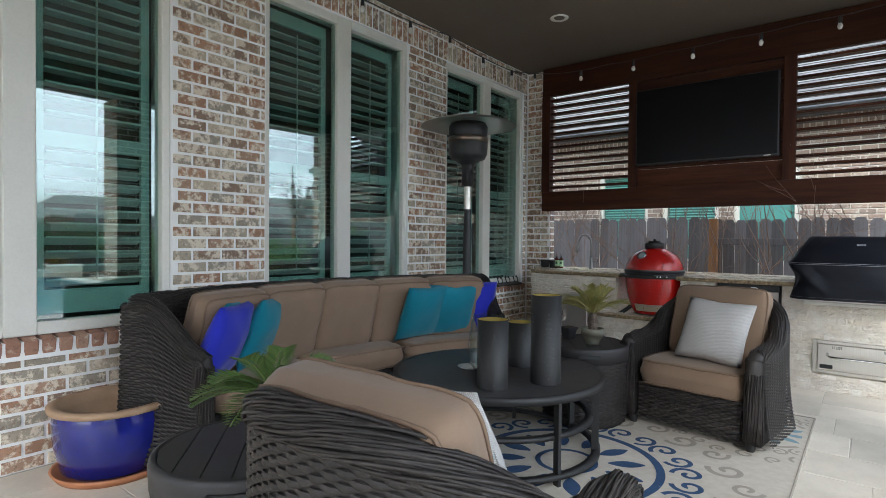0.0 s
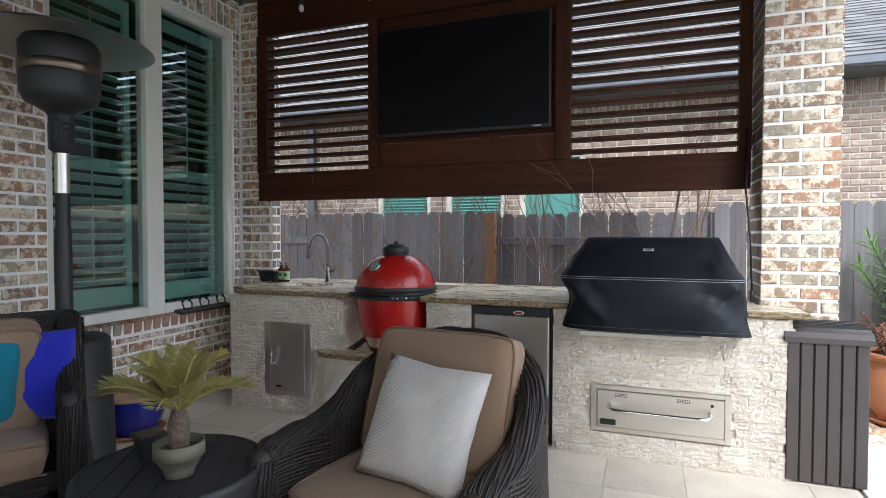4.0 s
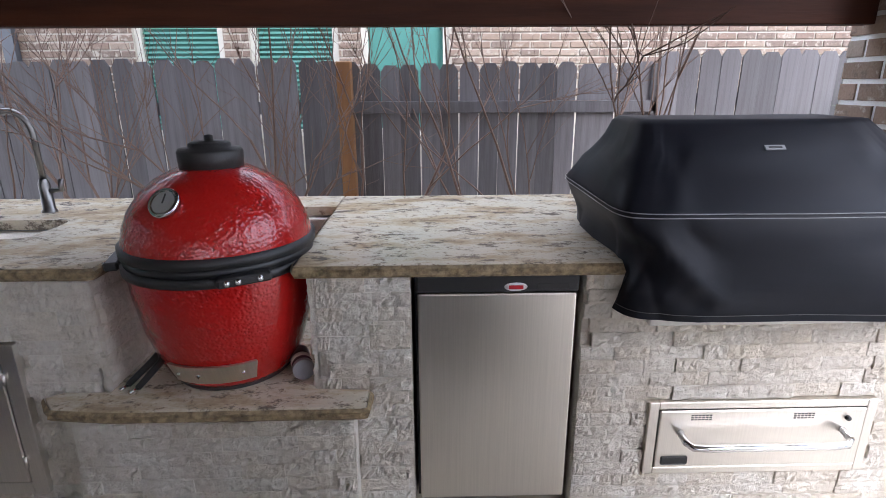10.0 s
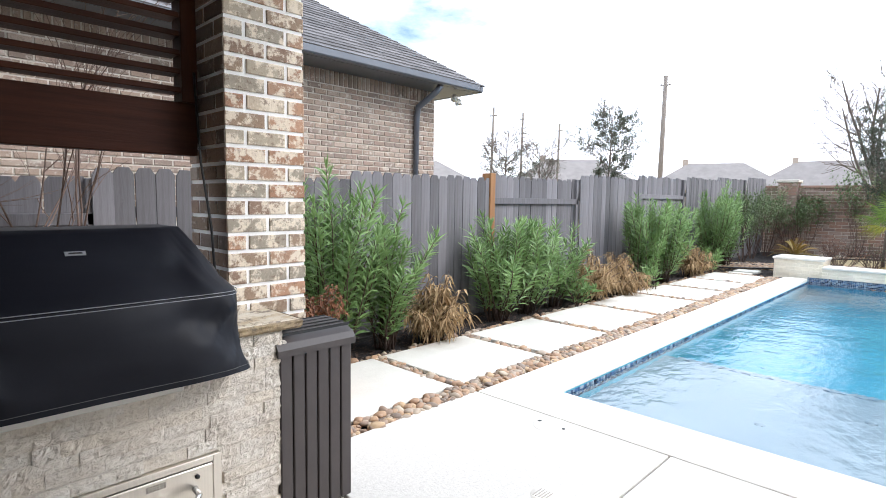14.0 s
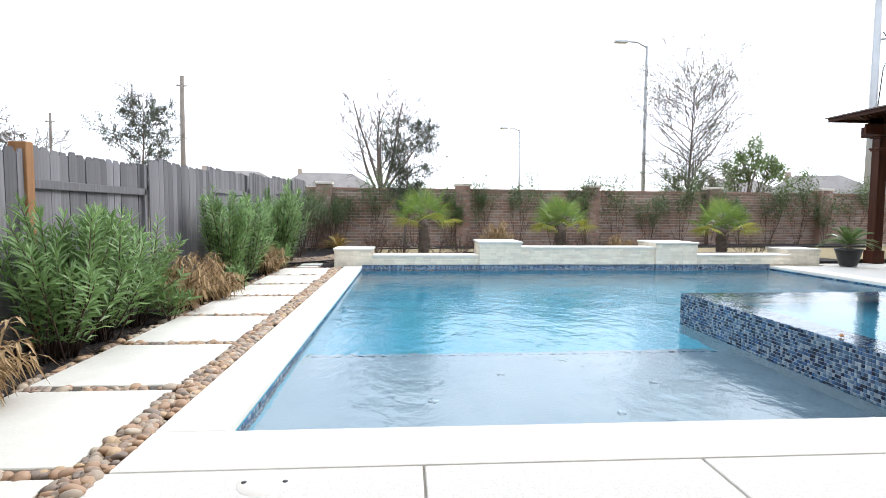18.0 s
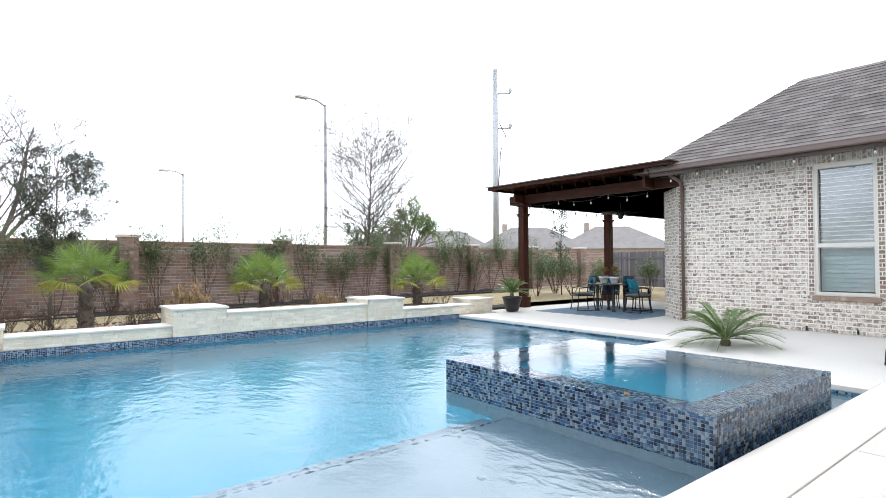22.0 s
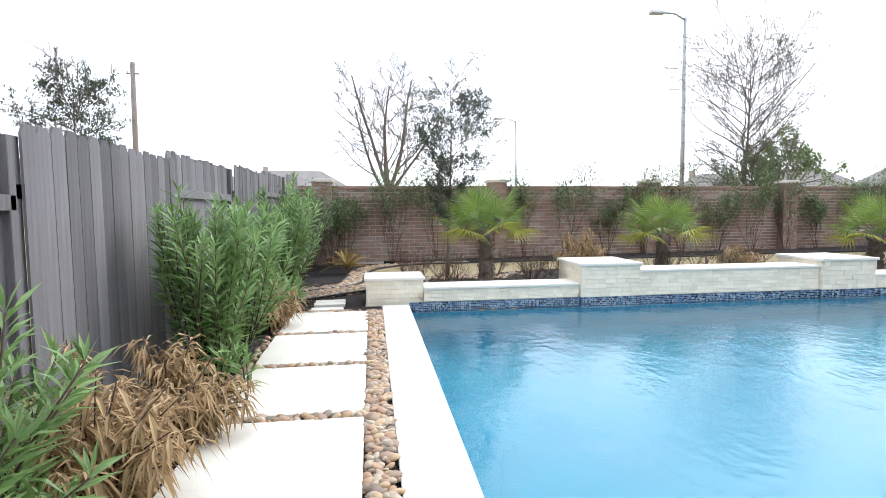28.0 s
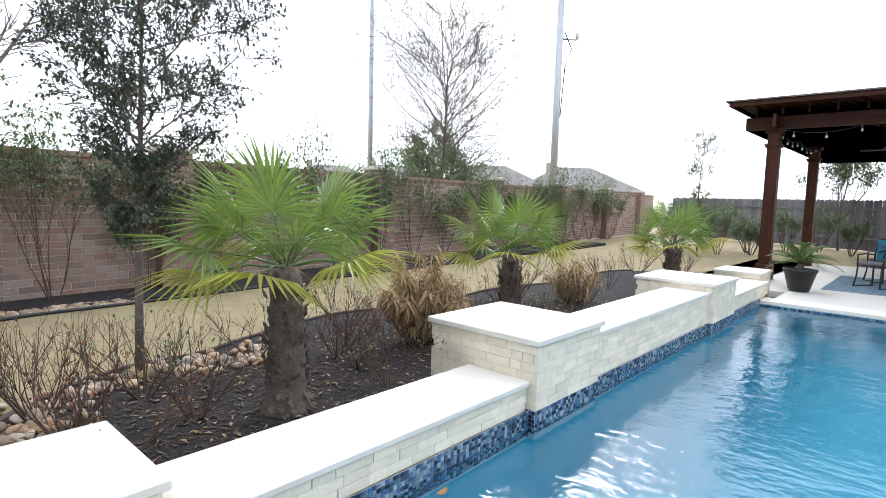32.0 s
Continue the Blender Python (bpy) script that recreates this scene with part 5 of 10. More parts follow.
part("flame_mark", lathe([(0, 0.0), (0.010, 0.0), (0.006, 0.002), (0, 0.0025)], 4), CHROME, dd_).matrix_local = pose(-0.028, -0.237, 0.08, 78, 0, -7)
for a in (-113, -65):
    part("rivet", lathe([(0, 0.004), (0.006, 0.003), (0.006, 0)], 8), CHROME, dd_).matrix_local = pose(0.239 * math.cos(radians(a)), 0.239 * math.sin(radians(a)), 0.08, 78, 0, a + 90)
tong = thing("grill_tongs", "black and steel tongs lying against the cooker", "tongs", (0.61, 8.30, 0.51), -25)
for k in (0, 1):
    part("arm", tube([(0.045 * k, -0.04, 0.012), (0.035 * k + 0.01, 0.05, 0.055), (0.025, 0.11, 0.10)], 0.010, 8, r1=0.014), BLACK, tong)
    part("tip", tube([(0.045 * k, -0.07, 0.010), (0.045 * k, -0.04, 0.012)], 0.006, 8), CHROME, tong)
jar = thing("spice_jar", "small dark glass jar with a grey lid lying on its side", "jar", (1.135, 8.32, 0.545), 20)
part("body", tube([(0, 0.0, 0), (0, 0.10, 0)], 0.034, 18), plain("purple_brown_label", (0.06, 0.03, 0.045), None, 0.4, 6, bumps=0), jar)
part("lid", tube([(0, -0.02, 0), (0, 0.0, 0)], 0.035, 18), plain("grey_lid", (0.35, 0.35, 0.38), None, 0.4, 6, bumps=0), jar)
part("label_band", tube([(0, 0.02, 0), (0, 0.045, 0)], 0.0345, 18), TRIM, jar)

# steel access door
door = thing("access_door", "brushed stainless steel access door in the kitchen base", "cabinet door", (0.075, 8.258, 0.40))
fr = bmesh.new()
for a in ((-0.205, -0.155, -0.27, 0.275), (0.155, 0.205, -0.27, 0.275), (-0.155, 0.155, -0.27, -0.225), (-0.155, 0.155, 0.23, 0.275)):
    box(a[0], a[1], -0.012, 0.02, a[2], a[3], 0.002, bm=fr)
part("frame", fr, STEEL, door)
part("panel", box(-0.152, 0.152, -0.016, 0.01, -0.222, 0.227, 0.004), STEEL, door)
part("handle", tube([(-0.115, -0.016, 0.09), (-0.115, -0.05, 0.08), (-0.108, -0.055, 0.03), (-0.115, -0.05, -0.02), (-0.115, -0.016, -0.03)], 0.008, 10), CHROME, door)
part("badge", box(-0.10, -0.05, -0.018, -0.0155, -0.205, -0.19), BLACK, door)
for z in (-0.16, 0.14):
    part("hinge", tube([(0.158, -0.018, z), (0.158, -0.018, z + 0.04)], 0.006, 8), STEEL, door)

fridge = thing("fridge", "stainless steel under-counter fridge with a black top rail", "fridge", (1.76, 8.31, 0.042))
part("cabinet", box(-0.255, 0.255, 0.0, 0.5, 0.0, 0.835), BLACK, fridge)
part("door", box(-0.245, 0.245, -0.045, -0.002, 0.02, 0.775, 0.006, 2), STEEL, fridge)
part("top_rail", box(-0.25, 0.25, -0.048, -0.002, 0.778, 0.835, 0.008, 2), BLACK, fridge)
part("hinge_cap", box(-0.235, -0.20, -0.03, 0.0, 0.836, 0.848), BLACK, fridge)
part("grip_recess", box(0.12, 0.22, -0.0495, -0.046, 0.788, 0.808, 0.002), IRON, fridge)
bdg = bmesh.new()
bmesh.ops.create_uvsphere(bdg, u_segments=20, v_segments=8, radius=1, matrix=Matrix.Translation((0.055, -0.048, 0.797)) @ Matrix.Diagonal((0.036, 0.004, 0.014, 1)))
part("badge", smooth(bdg), plain("white_enamel", (0.7, 0.7, 0.7), None, 0.3, 5, bumps=0), fridge, "white oval badge with red bar")
part("badge_bar", box(0.033, 0.077, -0.0535, -0.0515, 0.791, 0.803), plain("red_ink", (0.5, 0.01, 0.02), None, 0.4, 5, bumps=0), fridge)

drawer = thing("warming_drawer", "wide stainless steel warming drawer with a curved bar handle", "drawer", (2.642, 8.255, 0.298))
fr = bmesh.new()
for a in ((-0.3775, -0.345, -0.138, 0.138), (0.345, 0.3775, -0.138, 0.138), (-0.345, 0.345, -0.138, -0.112), (-0.345, 0.345, 0.112, 0.138)):
    box(a[0], a[1], -0.010, 0.02, a[2], a[3], 0.002, bm=fr)
part("frame", fr, STEEL, drawer)
part("front", box(-0.342, 0.342, -0.016, 0.01, -0.109, 0.109, 0.004), STEEL, drawer)
part("handle", tube([(-0.27, -0.016, 0.03), (-0.27, -0.06, 0.022), (-0.25, -0.075, 0.012), (-0.20, -0.078, 0.01), (0.20, -0.078, 0.01), (0.25, -0.075, 0.012), (0.27, -0.06, 0.022), (0.27, -0.016, 0.03)], 0.0115, 12), CHROME, drawer)
part("knob", lathe([(0, 0.012), (0.008, 0.01), (0.009, 0)], 12), BLACK, drawer).matrix_local = pose(0.28, -0.016, 0.075, 90, 0, 0)
part("badge", box(-0.325, -0.235, -0.019, -0.0155, -0.095, -0.062, 0.004), BLACK, drawer)
slots = bmesh.new()
for gx in (-0.24, 0.1):
    for i in range(6):
        for j in range(3):
            box(gx + i * 0.012, gx + i * 0.012 + 0.008, -0.0175, -0.0158, 0.075 + j * 0.008, 0.079 + j * 0.008, bm=slots)
part("vent_slots", slots, IRON, drawer)["kind"] = "stuff"

# grill under its cloth cover
grill = thing("covered_grill", "built-in grill under a loose black cloth cover", "grill", (2.56, 8.25, 0))
part("lip", box(-0.40, 0.42, -0.03, 0.05, 0.765, 0.79), STEEL, grill)
CREASES = [((-0.46, 1.06), (-0.20, 0.84), 0.030), ((-0.43, 1.03), (-0.36, 0.80), -0.020), ((-0.30, 1.05), (-0.05, 0.86), -0.022), ((-0.02, 1.05), (0.10, 0.88), 0.016), ((0.48, 1.05), (0.30, 0.84), 0.022), ((0.50, 1.03), (0.47, 0.80), -0.012),
           ((-0.34, 1.30), (-0.30, 1.12), 0.024), ((-0.33, 1.29), (-0.12, 1.10), -0.018), ((0.16, 1.24), (0.08, 1.10), 0.020), ((0.40, 1.30), (0.30, 1.11), -0.018), ((0.20, 1.16), (0.46, 1.11), 0.012)]


def crease(x, z):
    """How far the cloth stands out at a place on its front."""
    out = 0.0
    for (xa, za), (xb, zb), h in CREASES:
        dx, dz = xb - xa, zb - za
        t = max(0.0, min(1.0, ((x - xa) * dx + (z - za) * dz) / (dx * dx + dz * dz)))
        d = math.hypot(x - xa - t * dx, z - za - t * dz)
        out += h * math.exp(-d / 0.030) * (1 - 0.5 * t)
    return out


def cover_loop(z, x0, x1, y0, y1, fold, p=0.24, n=220):
    """One level of the cloth: a rounded oblong with soft creases."""
    out = []
    for k in range(n):
        a = 2 * math.pi * k / n
        c, q = math.cos(a), math.sin(a)
        u, v = math.copysign(abs(c) ** p, c), math.copysign(abs(q) ** p, q)
        x, y = (x0 + x1) / 2 + (x1 - x0) / 2 * u, (y0 + y1) / 2 + (y1 - y0) / 2 * v
        g = 0.7 * noise.noise(Vector((x * 2.6 + z * 3.2, y * 3 - z * 1.6, 3))) + 1.1 * (0.25 - abs(noise.noise(Vector((x * 4 + z * 4, y * 5 + z * 2, 7))))) + 0.5 * (0.25 - abs(noise.noise(Vector((x * 9 - z * 8, y * 9, z * 3)))))
        out.append((x + fold * g * u * 0.8, y + fold * g * v - (crease(x, z) if q < -0.1 else 0.0), z + fold * 0.25 * g))
    return out


SEAMZ = 1.085
levels = [(1.318, -0.29, 0.37, 0.25, 0.42, 0.008), (1.318, -0.335, 0.415, 0.19, 0.47, 0.010), (1.304, -0.35, 0.425, 0.165, 0.50, 0.014), (1.26, -0.375, 0.445, 0.10, 0.53, 0.020), (1.23, -0.395, 0.455, 0.06, 0.55, 0.024), (1.20, -0.415, 0.47, 0.03, 0.56, 0.026), (1.17, -0.435, 0.48, -0.01, 0.58, 0.026),
          (1.14, -0.455, 0.495, -0.05, 0.60, 0.022), (1.10, -0.48, 0.52, -0.105, 0.63, 0.010), (SEAMZ, -0.485, 0.525, -0.12, 0.635, 0.006), (1.07, -0.48, 0.525, -0.125, 0.63, 0.008), (1.045, -0.47, 0.527, -0.130, 0.62, 0.020), (1.02, -0.455, 0.525, -0.130, 0.61, 0.030), (1.0, -0.445, 0.523, -0.130, 0.60, 0.036), (0.98, -0.44, 0.523, -0.132, 0.60, 0.038), (0.955, -0.44, 0.527, -0.134, 0.60, 0.040), (0.928, -0.445, 0.532, -0.137, 0.60, 0.042)]
bm = bmesh.new()
loops = [[bm.verts.new(q) for q in cover_loop(*lv)] for lv in levels]
NL = len(loops[0])
bm.faces.new(loops[0])
for a, b in zip(loops, loops[1:]):
    for k in range(NL):
        bm.faces.new((a[k], a[(k + 1) % NL], b[(k + 1) % NL], b[k]))
# the skirt hangs on over the front of the worktop
front_k = [k for k in range(NL) if math.sin(2 * math.pi * k / NL) < -0.16]
prev = {k: loops[-1][k] for k in front_k}
hem = []
for j in range(1, 8):
    t = j / 7
    lo = cover_loop(0.928 - 0.142 * t, -0.445 - 0.012 * t, 0.532 + 0.018 * t, -0.137 - 0.010 * t, 0.60, 0.042)
    cur = {k: bm.verts.new((lo[k][0], min(lo[k][1], -0.045), lo[k][2])) for k in front_k}
    for p, q in zip(front_k, front_k[1:]):
        bm.faces.new((prev[p], prev[q], cur[q], cur[p]))
    if j == 6:
        hem = [cur[k].co.copy() for k in front_k]
    prev = cur
bmesh.ops.recalc_face_normals(bm, faces=bm.faces[:])
part("cloth_cover", smooth(bm), COVER, grill, "black woven cover with soft folds")
SEAM = plain("pale_stitch", (0.30, 0.30, 0.32), None, 0.8, 5, bumps=0)
for dz in (0.006, -0.006):
    lo = cover_loop(SEAMZ + dz, -0.4875, 0.5275, -0.1225, 0.6375, 0.006)
    part("stitching", tube([lo[k] for k in range(NL)] + [lo[0]], 0.0016, 4), SEAM, grill)
part("hem_stitching", tube([q + Vector((0, -0.0035, 0)) for q in hem], 0.0012, 4), plain("dark_stitch", (0.10, 0.10, 0.10), None, 0.8, 5, bumps=0), grill)
part("tag", box(-0.03, 0.03, -0.0015, 0.0015, -0.009, 0.009), SEAM, grill).matrix_local = pose(0.02, 0.074, 1.245, -48, 0, 0)
part("tag_mark", box(-0.02, 0.02, -0.0025, -0.0012, -0.003, 0.003), BLACK, grill).matrix_local = pose(0.02, 0.074, 1.245, -48, 0, 0)
part("drip_tray", box(-0.36, 0.30, -0.075, 0.03, 0.742, 0.766, 0.003), TRIM, grill)

# slim storage bin
BINGREY = plain("grey_brown_resin", (0.058, 0.048, 0.046), (0.047, 0.039, 0.038), 0.5, 8, bumps=0.1)
sbin = thing("storage_bin", "tall dark grey ribbed plastic bin with a curved lid", "bin", (3.47, 8.39, 0), 0)
part("body", box(-0.185, 0.185, -0.125, 0.135, 0.01, 0.755, 0.01), BINGREY, sbin)
for k in range(6):
    part("rib", box(-0.185 + k * 0.0625, -0.185 + k * 0.0625 + 0.056, -0.138, -0.125, 0.012, 0.765, 0.004), BINGREY, sbin)
lid = bmesh.new()
ringl = []
for x in (-0.2, 0.2):
    ringl.append([lid.verts.new((x, y, z)) for y, z in ((-0.15, 0.76), (-0.15, 0.79), (-0.13, 0.815), (-0.05, 0.845), (0.10, 0.85), (0.145, 0.83), (0.145, 0.76))])
for i in range(7):
    lid.faces.new((ringl[0][i], ringl[0][(i + 1) % 7], ringl[1][(i + 1) % 7], ringl[1][i]))
lid.faces.new(ringl[0][::-1])
lid.faces.new(ringl[1])
bmesh.ops.recalc_face_normals(lid, faces=lid.faces[:])
blid = part("lid", lid, BINGREY, sbin)
for k in range(5):
    part("lid_groove", box(-0.201, 0.201, -0.10 + k * 0.052, -0.095 + k * 0.052, 0.838 if k == 0 else 0.846, 0.8525), BLACK, blid)
hook = thing("hook_rack", "black iron rack of three double hooks lying on the window sill", "hook rack", (WX - 0.005, 8.45, SILL - 0.012))
part("plank", box(-0.05, 0.05, -0.28, 0.28, 0.0, 0.022, 0.004), plain("dark_board", (0.05, 0.036, 0.03), None, 0.6, 8), hook).matrix_local = pose(0, 0, 0, 0, 12, 0)
for y in (-0.19, -0.01, 0.18):
    for q in (-1, 1):
        hk = part("hook", tube([(0.0, y, 0.03), (0.015, y + q * 0.018, 0.018), (0.02, y + q * 0.04, 0.035), (0.012, y + q * 0.048, 0.07), (0.0, y + q * 0.036, 0.09)], 0.0065, 8), IRON, hook)
        bm = bmesh.new()
        bmesh.ops.create_uvsphere(bm, u_segments=10, v_segments=8, radius=0.013, matrix=Matrix.Translation((0.0, y + q * 0.034, 0.093)))
        part("knob", smooth(bm), IRON, hk)

# ---- woven furniture ----
def woven(parent, name, pts, tops, z0, flare=0.0, sign=1.0, pitch=0.0135, label=""):
    """Basket weave over an upright curved face. pts: its foot line; tops: its height at each of them."""
    V, Fc = [], []
    n = len(pts)
    nor = []
    for i in range(n):
        d = (pts[min(i + 1, n - 1)] - pts[max(i - 1, 0)]).normalized()
        nor.append(Vector((d.y, -d.x, 0)) * sign)
    rows = int((max(tops) - z0) / pitch)
    for j in range(rows):
        v0, v1 = j / rows, (j + 1) / rows
        base = len(V)
        for i in range(n):
            up = (i // 2 + j) % 2 == 0
            over, half = (0.009, 0.58) if up else (0.0, 0.44)
            for v, o in ((v0 + (0.5 - half) / rows, 0.0), ((v0 + v1) / 2, 0.0035), (v0 + (0.5 + half) / rows, 0.0)):
                z = z0 + (tops[i] - z0) * v
                V.append(pts[i] + nor[i] * (over + o + flare * (1 - v) ** 3) + Vector((0, 0, z)))
        for i in range(n - 1):
            a, b = base + 3 * i, base + 3 * (i + 1)
            Fc += [(a, b, b + 1, a + 1), (a + 1, b + 1, b + 2, a + 2)]
    ob = part(name, mesh(name, V, Fc, WICKER, False), WICKER, parent, label)
    ob["kind"] = "stuff"
    return ob


def shell_core(parent, outer, inner, tops, z0):
    bm = bmesh.new()
    A = [[bm.verts.new((p.x, p.y, z0)) for p in outer], [bm.verts.new((p.x, p.y, t)) for p, t in zip(outer, tops)],
         [bm.verts.new((p.x, p.y, t)) for p, t in zip(inner, tops)], [bm.verts.new((p.x, p.y, z0)) for p in inner]]
    n = len(outer)
    for a, b in ((0, 1), (1, 2), (2, 3), (3, 0)):
        for i in range(n - 1):
            bm.faces.new((A[a][i], A[a][i + 1], A[b][i + 1], A[b][i]))
    bm.faces.new([A[k][0] for k in range(4)])
    bm.faces.new([A[k][n - 1] for k in (3, 2, 1, 0)])
    bmesh.ops.recalc_face_normals(bm, faces=bm.faces[:])
    return part("core", bm, WICKER_IN, parent)


def braid(parent, line, r=0.05, strands=38, label="thick braided rim"):
    """A rolled rim of round strands along a line in space."""
    bm = bmesh.new()
    n = len(line)
    for s in range(strands):
        a0 = 2 * math.pi * s / strands
        pts = []
        for i in range(0, n):
            d = (line[min(i + 1, n - 1)] - line[max(i - 1, 0)]).normalized()
            side = Vector((d.y, -d.x, 0))
            if side.length < 0.05:
                side = Vector((1, 0, 0))
            side.normalize()
            up = side.cross(d) * -1
            if up.z < 0 and abs(d.z) < 0.9:
                up = -up
            a = a0 + (0.11 if s % 2 else 0.16) * i
            rr = r - 0.002 + 0.0045 * math.sin(i * 0.55 + s * 2.1)
            pts.append(line[i] + side * math.cos(a) * rr + up * math.sin(a) * rr)
        tube(pts, 0.0044, 5, bm)
    tube(line, r * 0.92, 10, bm)
    return part("rim", bm, WICKER, parent, label)


def piping(w, d, h, puff=0.3, wrinkle=0.006, seed=0, side=1):
    """A cord sewn along one edge of a pad made by cushion() with the same numbers."""
    ox = random.Random(seed).random() * 50
    ring = [(-1 + k / 8, -1) for k in range(16)] + [(1, -1 + k / 8) for k in range(16)] + [(1 - k / 8, 1) for k in range(16)] + [(-1, 1 - k / 8) for k in range(17)]
    pts = []
    for x, y in ring:
        k = noise.noise(Vector((x * 2.2 + ox, y * 2.2, side * 1.5))) * wrinkle * 2 + noise.noise(Vector((x * 6 + ox, y * 6, side * 3))) * wrinkle
        c = 0.955 * (1 - 0.06 * (abs(x) * abs(y)) ** 6)
        pts.append((x * w / 2 * c, y * d / 2 * c, h / 2 + side * h / 2 * (1 - puff) + k))
    return tube(pts, 0.006, 6)


def armchair():
    """A barrel-backed woven armchair that faces -y."""
    t = thing("armchair", "dark grey-brown woven wicker armchair with tan cushions", "armchair", group="patio seating")
    a, yb, bb, yf = 0.44, 0.05, 0.36, -0.42
    pts = [(-a, yf)] + [(-a, yf + 0.05 * k) for k in range(1, 10)] + [(a * math.cos(radians(180 - q)), yb + bb * math.sin(radians(q))) for q in range(6, 180, 6)] + [(a, yb - 0.05 * k) for k in range(0, 10)] + [(a, yf)]
    outer = resample(pts, 0.0175)
    n = len(outer)
    tops = []
    for p in outer:
        f = min(1.0, max(0.0, (p.y + 0.16) / 0.56))
        f = f * f * (2.2 - 1.2 * f)
        front = min(1.0, max(0.0, (p.y - yf) / 0.16))
        tops.append(0.585 * (0.955 + 0.045 * front ** 0.5) + 0.285 * f)
    inner = [Vector((p.x * 0.80, (p.y - 0.05) * 0.86 + 0.02 if p.y > 0.1 else p.y, 0)) for p in outer]
    woven(t, "weave", outer, tops, 0.06, 0.045, -1)
    woven(t, "inner_weave", inner[::1], [x - 0.0 for x in tops], 0.28, 0, 1)
    shell_core(t, [Vector((p.x * 0.985, p.y, 0)) for p in outer], [Vector((p.x * 1.02, p.y, 0)) for p in inner], [x - 0.005 for x in tops], 0.05)
    rim = [Vector((p.x * 0.905, (p.y * 0.95 + 0.0) if p.y > 0 else p.y, tp + 0.0)) for p, tp in list(zip(outer, tops))[::2]]
    front_l = [Vector((rim[0].x, yf - 0.012, z)) for z in (0.08, 0.2, 0.35, 0.48)] + [Vector((rim[0].x, yf - 0.008, 0.56))]
    front_r = [Vector((rim[-1].x, yf - 0.012, z)) for z in (0.08, 0.2, 0.35, 0.48)] + [Vector((rim[-1].x, yf - 0.008, 0.56))]
    braid(t, front_l + rim + front_r[::-1], 0.048)
    front = resample([(-0.33, -0.385), (0.33, -0.385)], 0.0175)
    woven(t, "front_apron", front, [0.30] * len(front), 0.06, 0.02, 1)
    part("seat_deck", box(-0.34, 0.34, -0.38, 0.34, 0.24, 0.29), WICKER_IN, t)
    for x in (-0.37, 0.37):
        for y in (-0.39, 0.30):
            part("foot", lathe([(0.022, 0), (0.026, 0.01), (0.026, 0.06)], 10), IRON, t).location = (x, y, 0)
    seat = part("seat_cushion", cushion(0.68, 0.74, 0.17, 0.12, 12, 0.004, 3), TAN, t)
    seat.location = (0, -0.06, 0.29)
    for side in (-1, 1):
        part("piping", piping(0.68, 0.74, 0.17, 0.12, 0.004, 3, side), TAN_PIPE, seat)
    back = part("back_cushion", cushion(0.64, 0.54, 0.19, 0.3, 14, 0.005, 5), TAN, t)
    back.matrix_local = pose(0, 0.155, 0.675, 70, 0, 0) @ Matrix.Translation((0, 0, -0.095))
    for side in (-1, 1):
        part("piping", piping(0.64, 0.54, 0.19, 0.3, 0.005, 5, side), TAN_PIPE, back)
    return t


chair = armchair()
chair.matrix_world = pose(1.78, 6.77, 0, 0, 0, -8)
chair2 = copy_thing(chair, pose(1.70, 3.75, 0, 0, 0, 180))
KNIT = None
def knit_mat():
    m, n, l, p = material("grey_white_knit")
    co = n.new("ShaderNodeTexCoord")
    mp = n.new("ShaderNodeMapping")
    mp.inputs["Rotation"].default_value = (0, radians(45), 0)
    l.new(co.outputs["Object"], mp.inputs["Vector"])
    ck = n.new("ShaderNodeTexWave")
    ck.inputs["Scale"].default_value = 62
    ck.inputs["Distortion"].default_value = 1.2
    ck.inputs["Detail"].default_value = 1
    l.new(mp.outputs["Vector"], ck.inputs["Vector"])
    t = noise_node(n, l, 150, 2)
    col = mix(n, l, ck.outputs["Fac"], (0.42, 0.395, 0.375), (0.60, 0.58, 0.555))
    l.new(mix(n, l, 0.2, col, mix(n, l, t.outputs["Fac"], (0.2, 0.19, 0.18), (0.7, 0.68, 0.65))), p.inputs["Base Color"])
    p.inputs["Roughness"].default_value = 0.95
    bump(n, l, p, ck.outputs["Fac"], 0.5, 0.004)
    return m


KNIT = knit_mat()


def pillow(mat, size, m, label, seed):
    t = thing("throw_pillow", label, "pillow", group="scatter cushions")
    t.matrix_world = m
    part("cover", throw_pillow(size, size, 0.16, seed), mat, t)
    e = 0.93
    part("seam", tube([(-size / 2 * e, 0, 0.02), (0, 0, 0.022), (size / 2 * e, 0, 0.02), (size / 2 * 0.93, 0, size / 2), (size / 2 * e, 0, size - 0.02), (0, 0, size - 0.022), (-size / 2 * e, 0, size - 0.02), (-size / 2 * 0.93, 0, size / 2), (-size / 2 * e, 0, 0.02)], 0.004, 5), mat, t)
    return t


pillow(KNIT, 0.44, pose(1.79, 6.56, 0.465, -26, 3, -12), "grey and white patterned knit cushion on the armchair", 1)
pillow(KNIT, 0.44, pose(1.74, 3.91, 0.465, 22, -6, -6), "cream knit cushion standing on the armchair seat", 2)

# curved sofa
SC = Vector((2.25, 5.1, 0))
R0, R1, A0, A1 = 2.48, 3.06, 180 - 36, 180 + 23.5


def on_arc(r, a, z=0.0):
    return Vector((SC.x + r * math.cos(radians(a)), SC.y + r * math.sin(radians(a)), z))


def bend(bm, r, a):
    """Lays a pad made at the origin along the sofa's curve; its front (-y) looks to the curve's centre."""
    for v in bm.verts:
        ang = a - math.degrees(v.co.x / r)
        q = on_arc(r + v.co.y, ang, v.co.z)
        v.co = q
    return bm


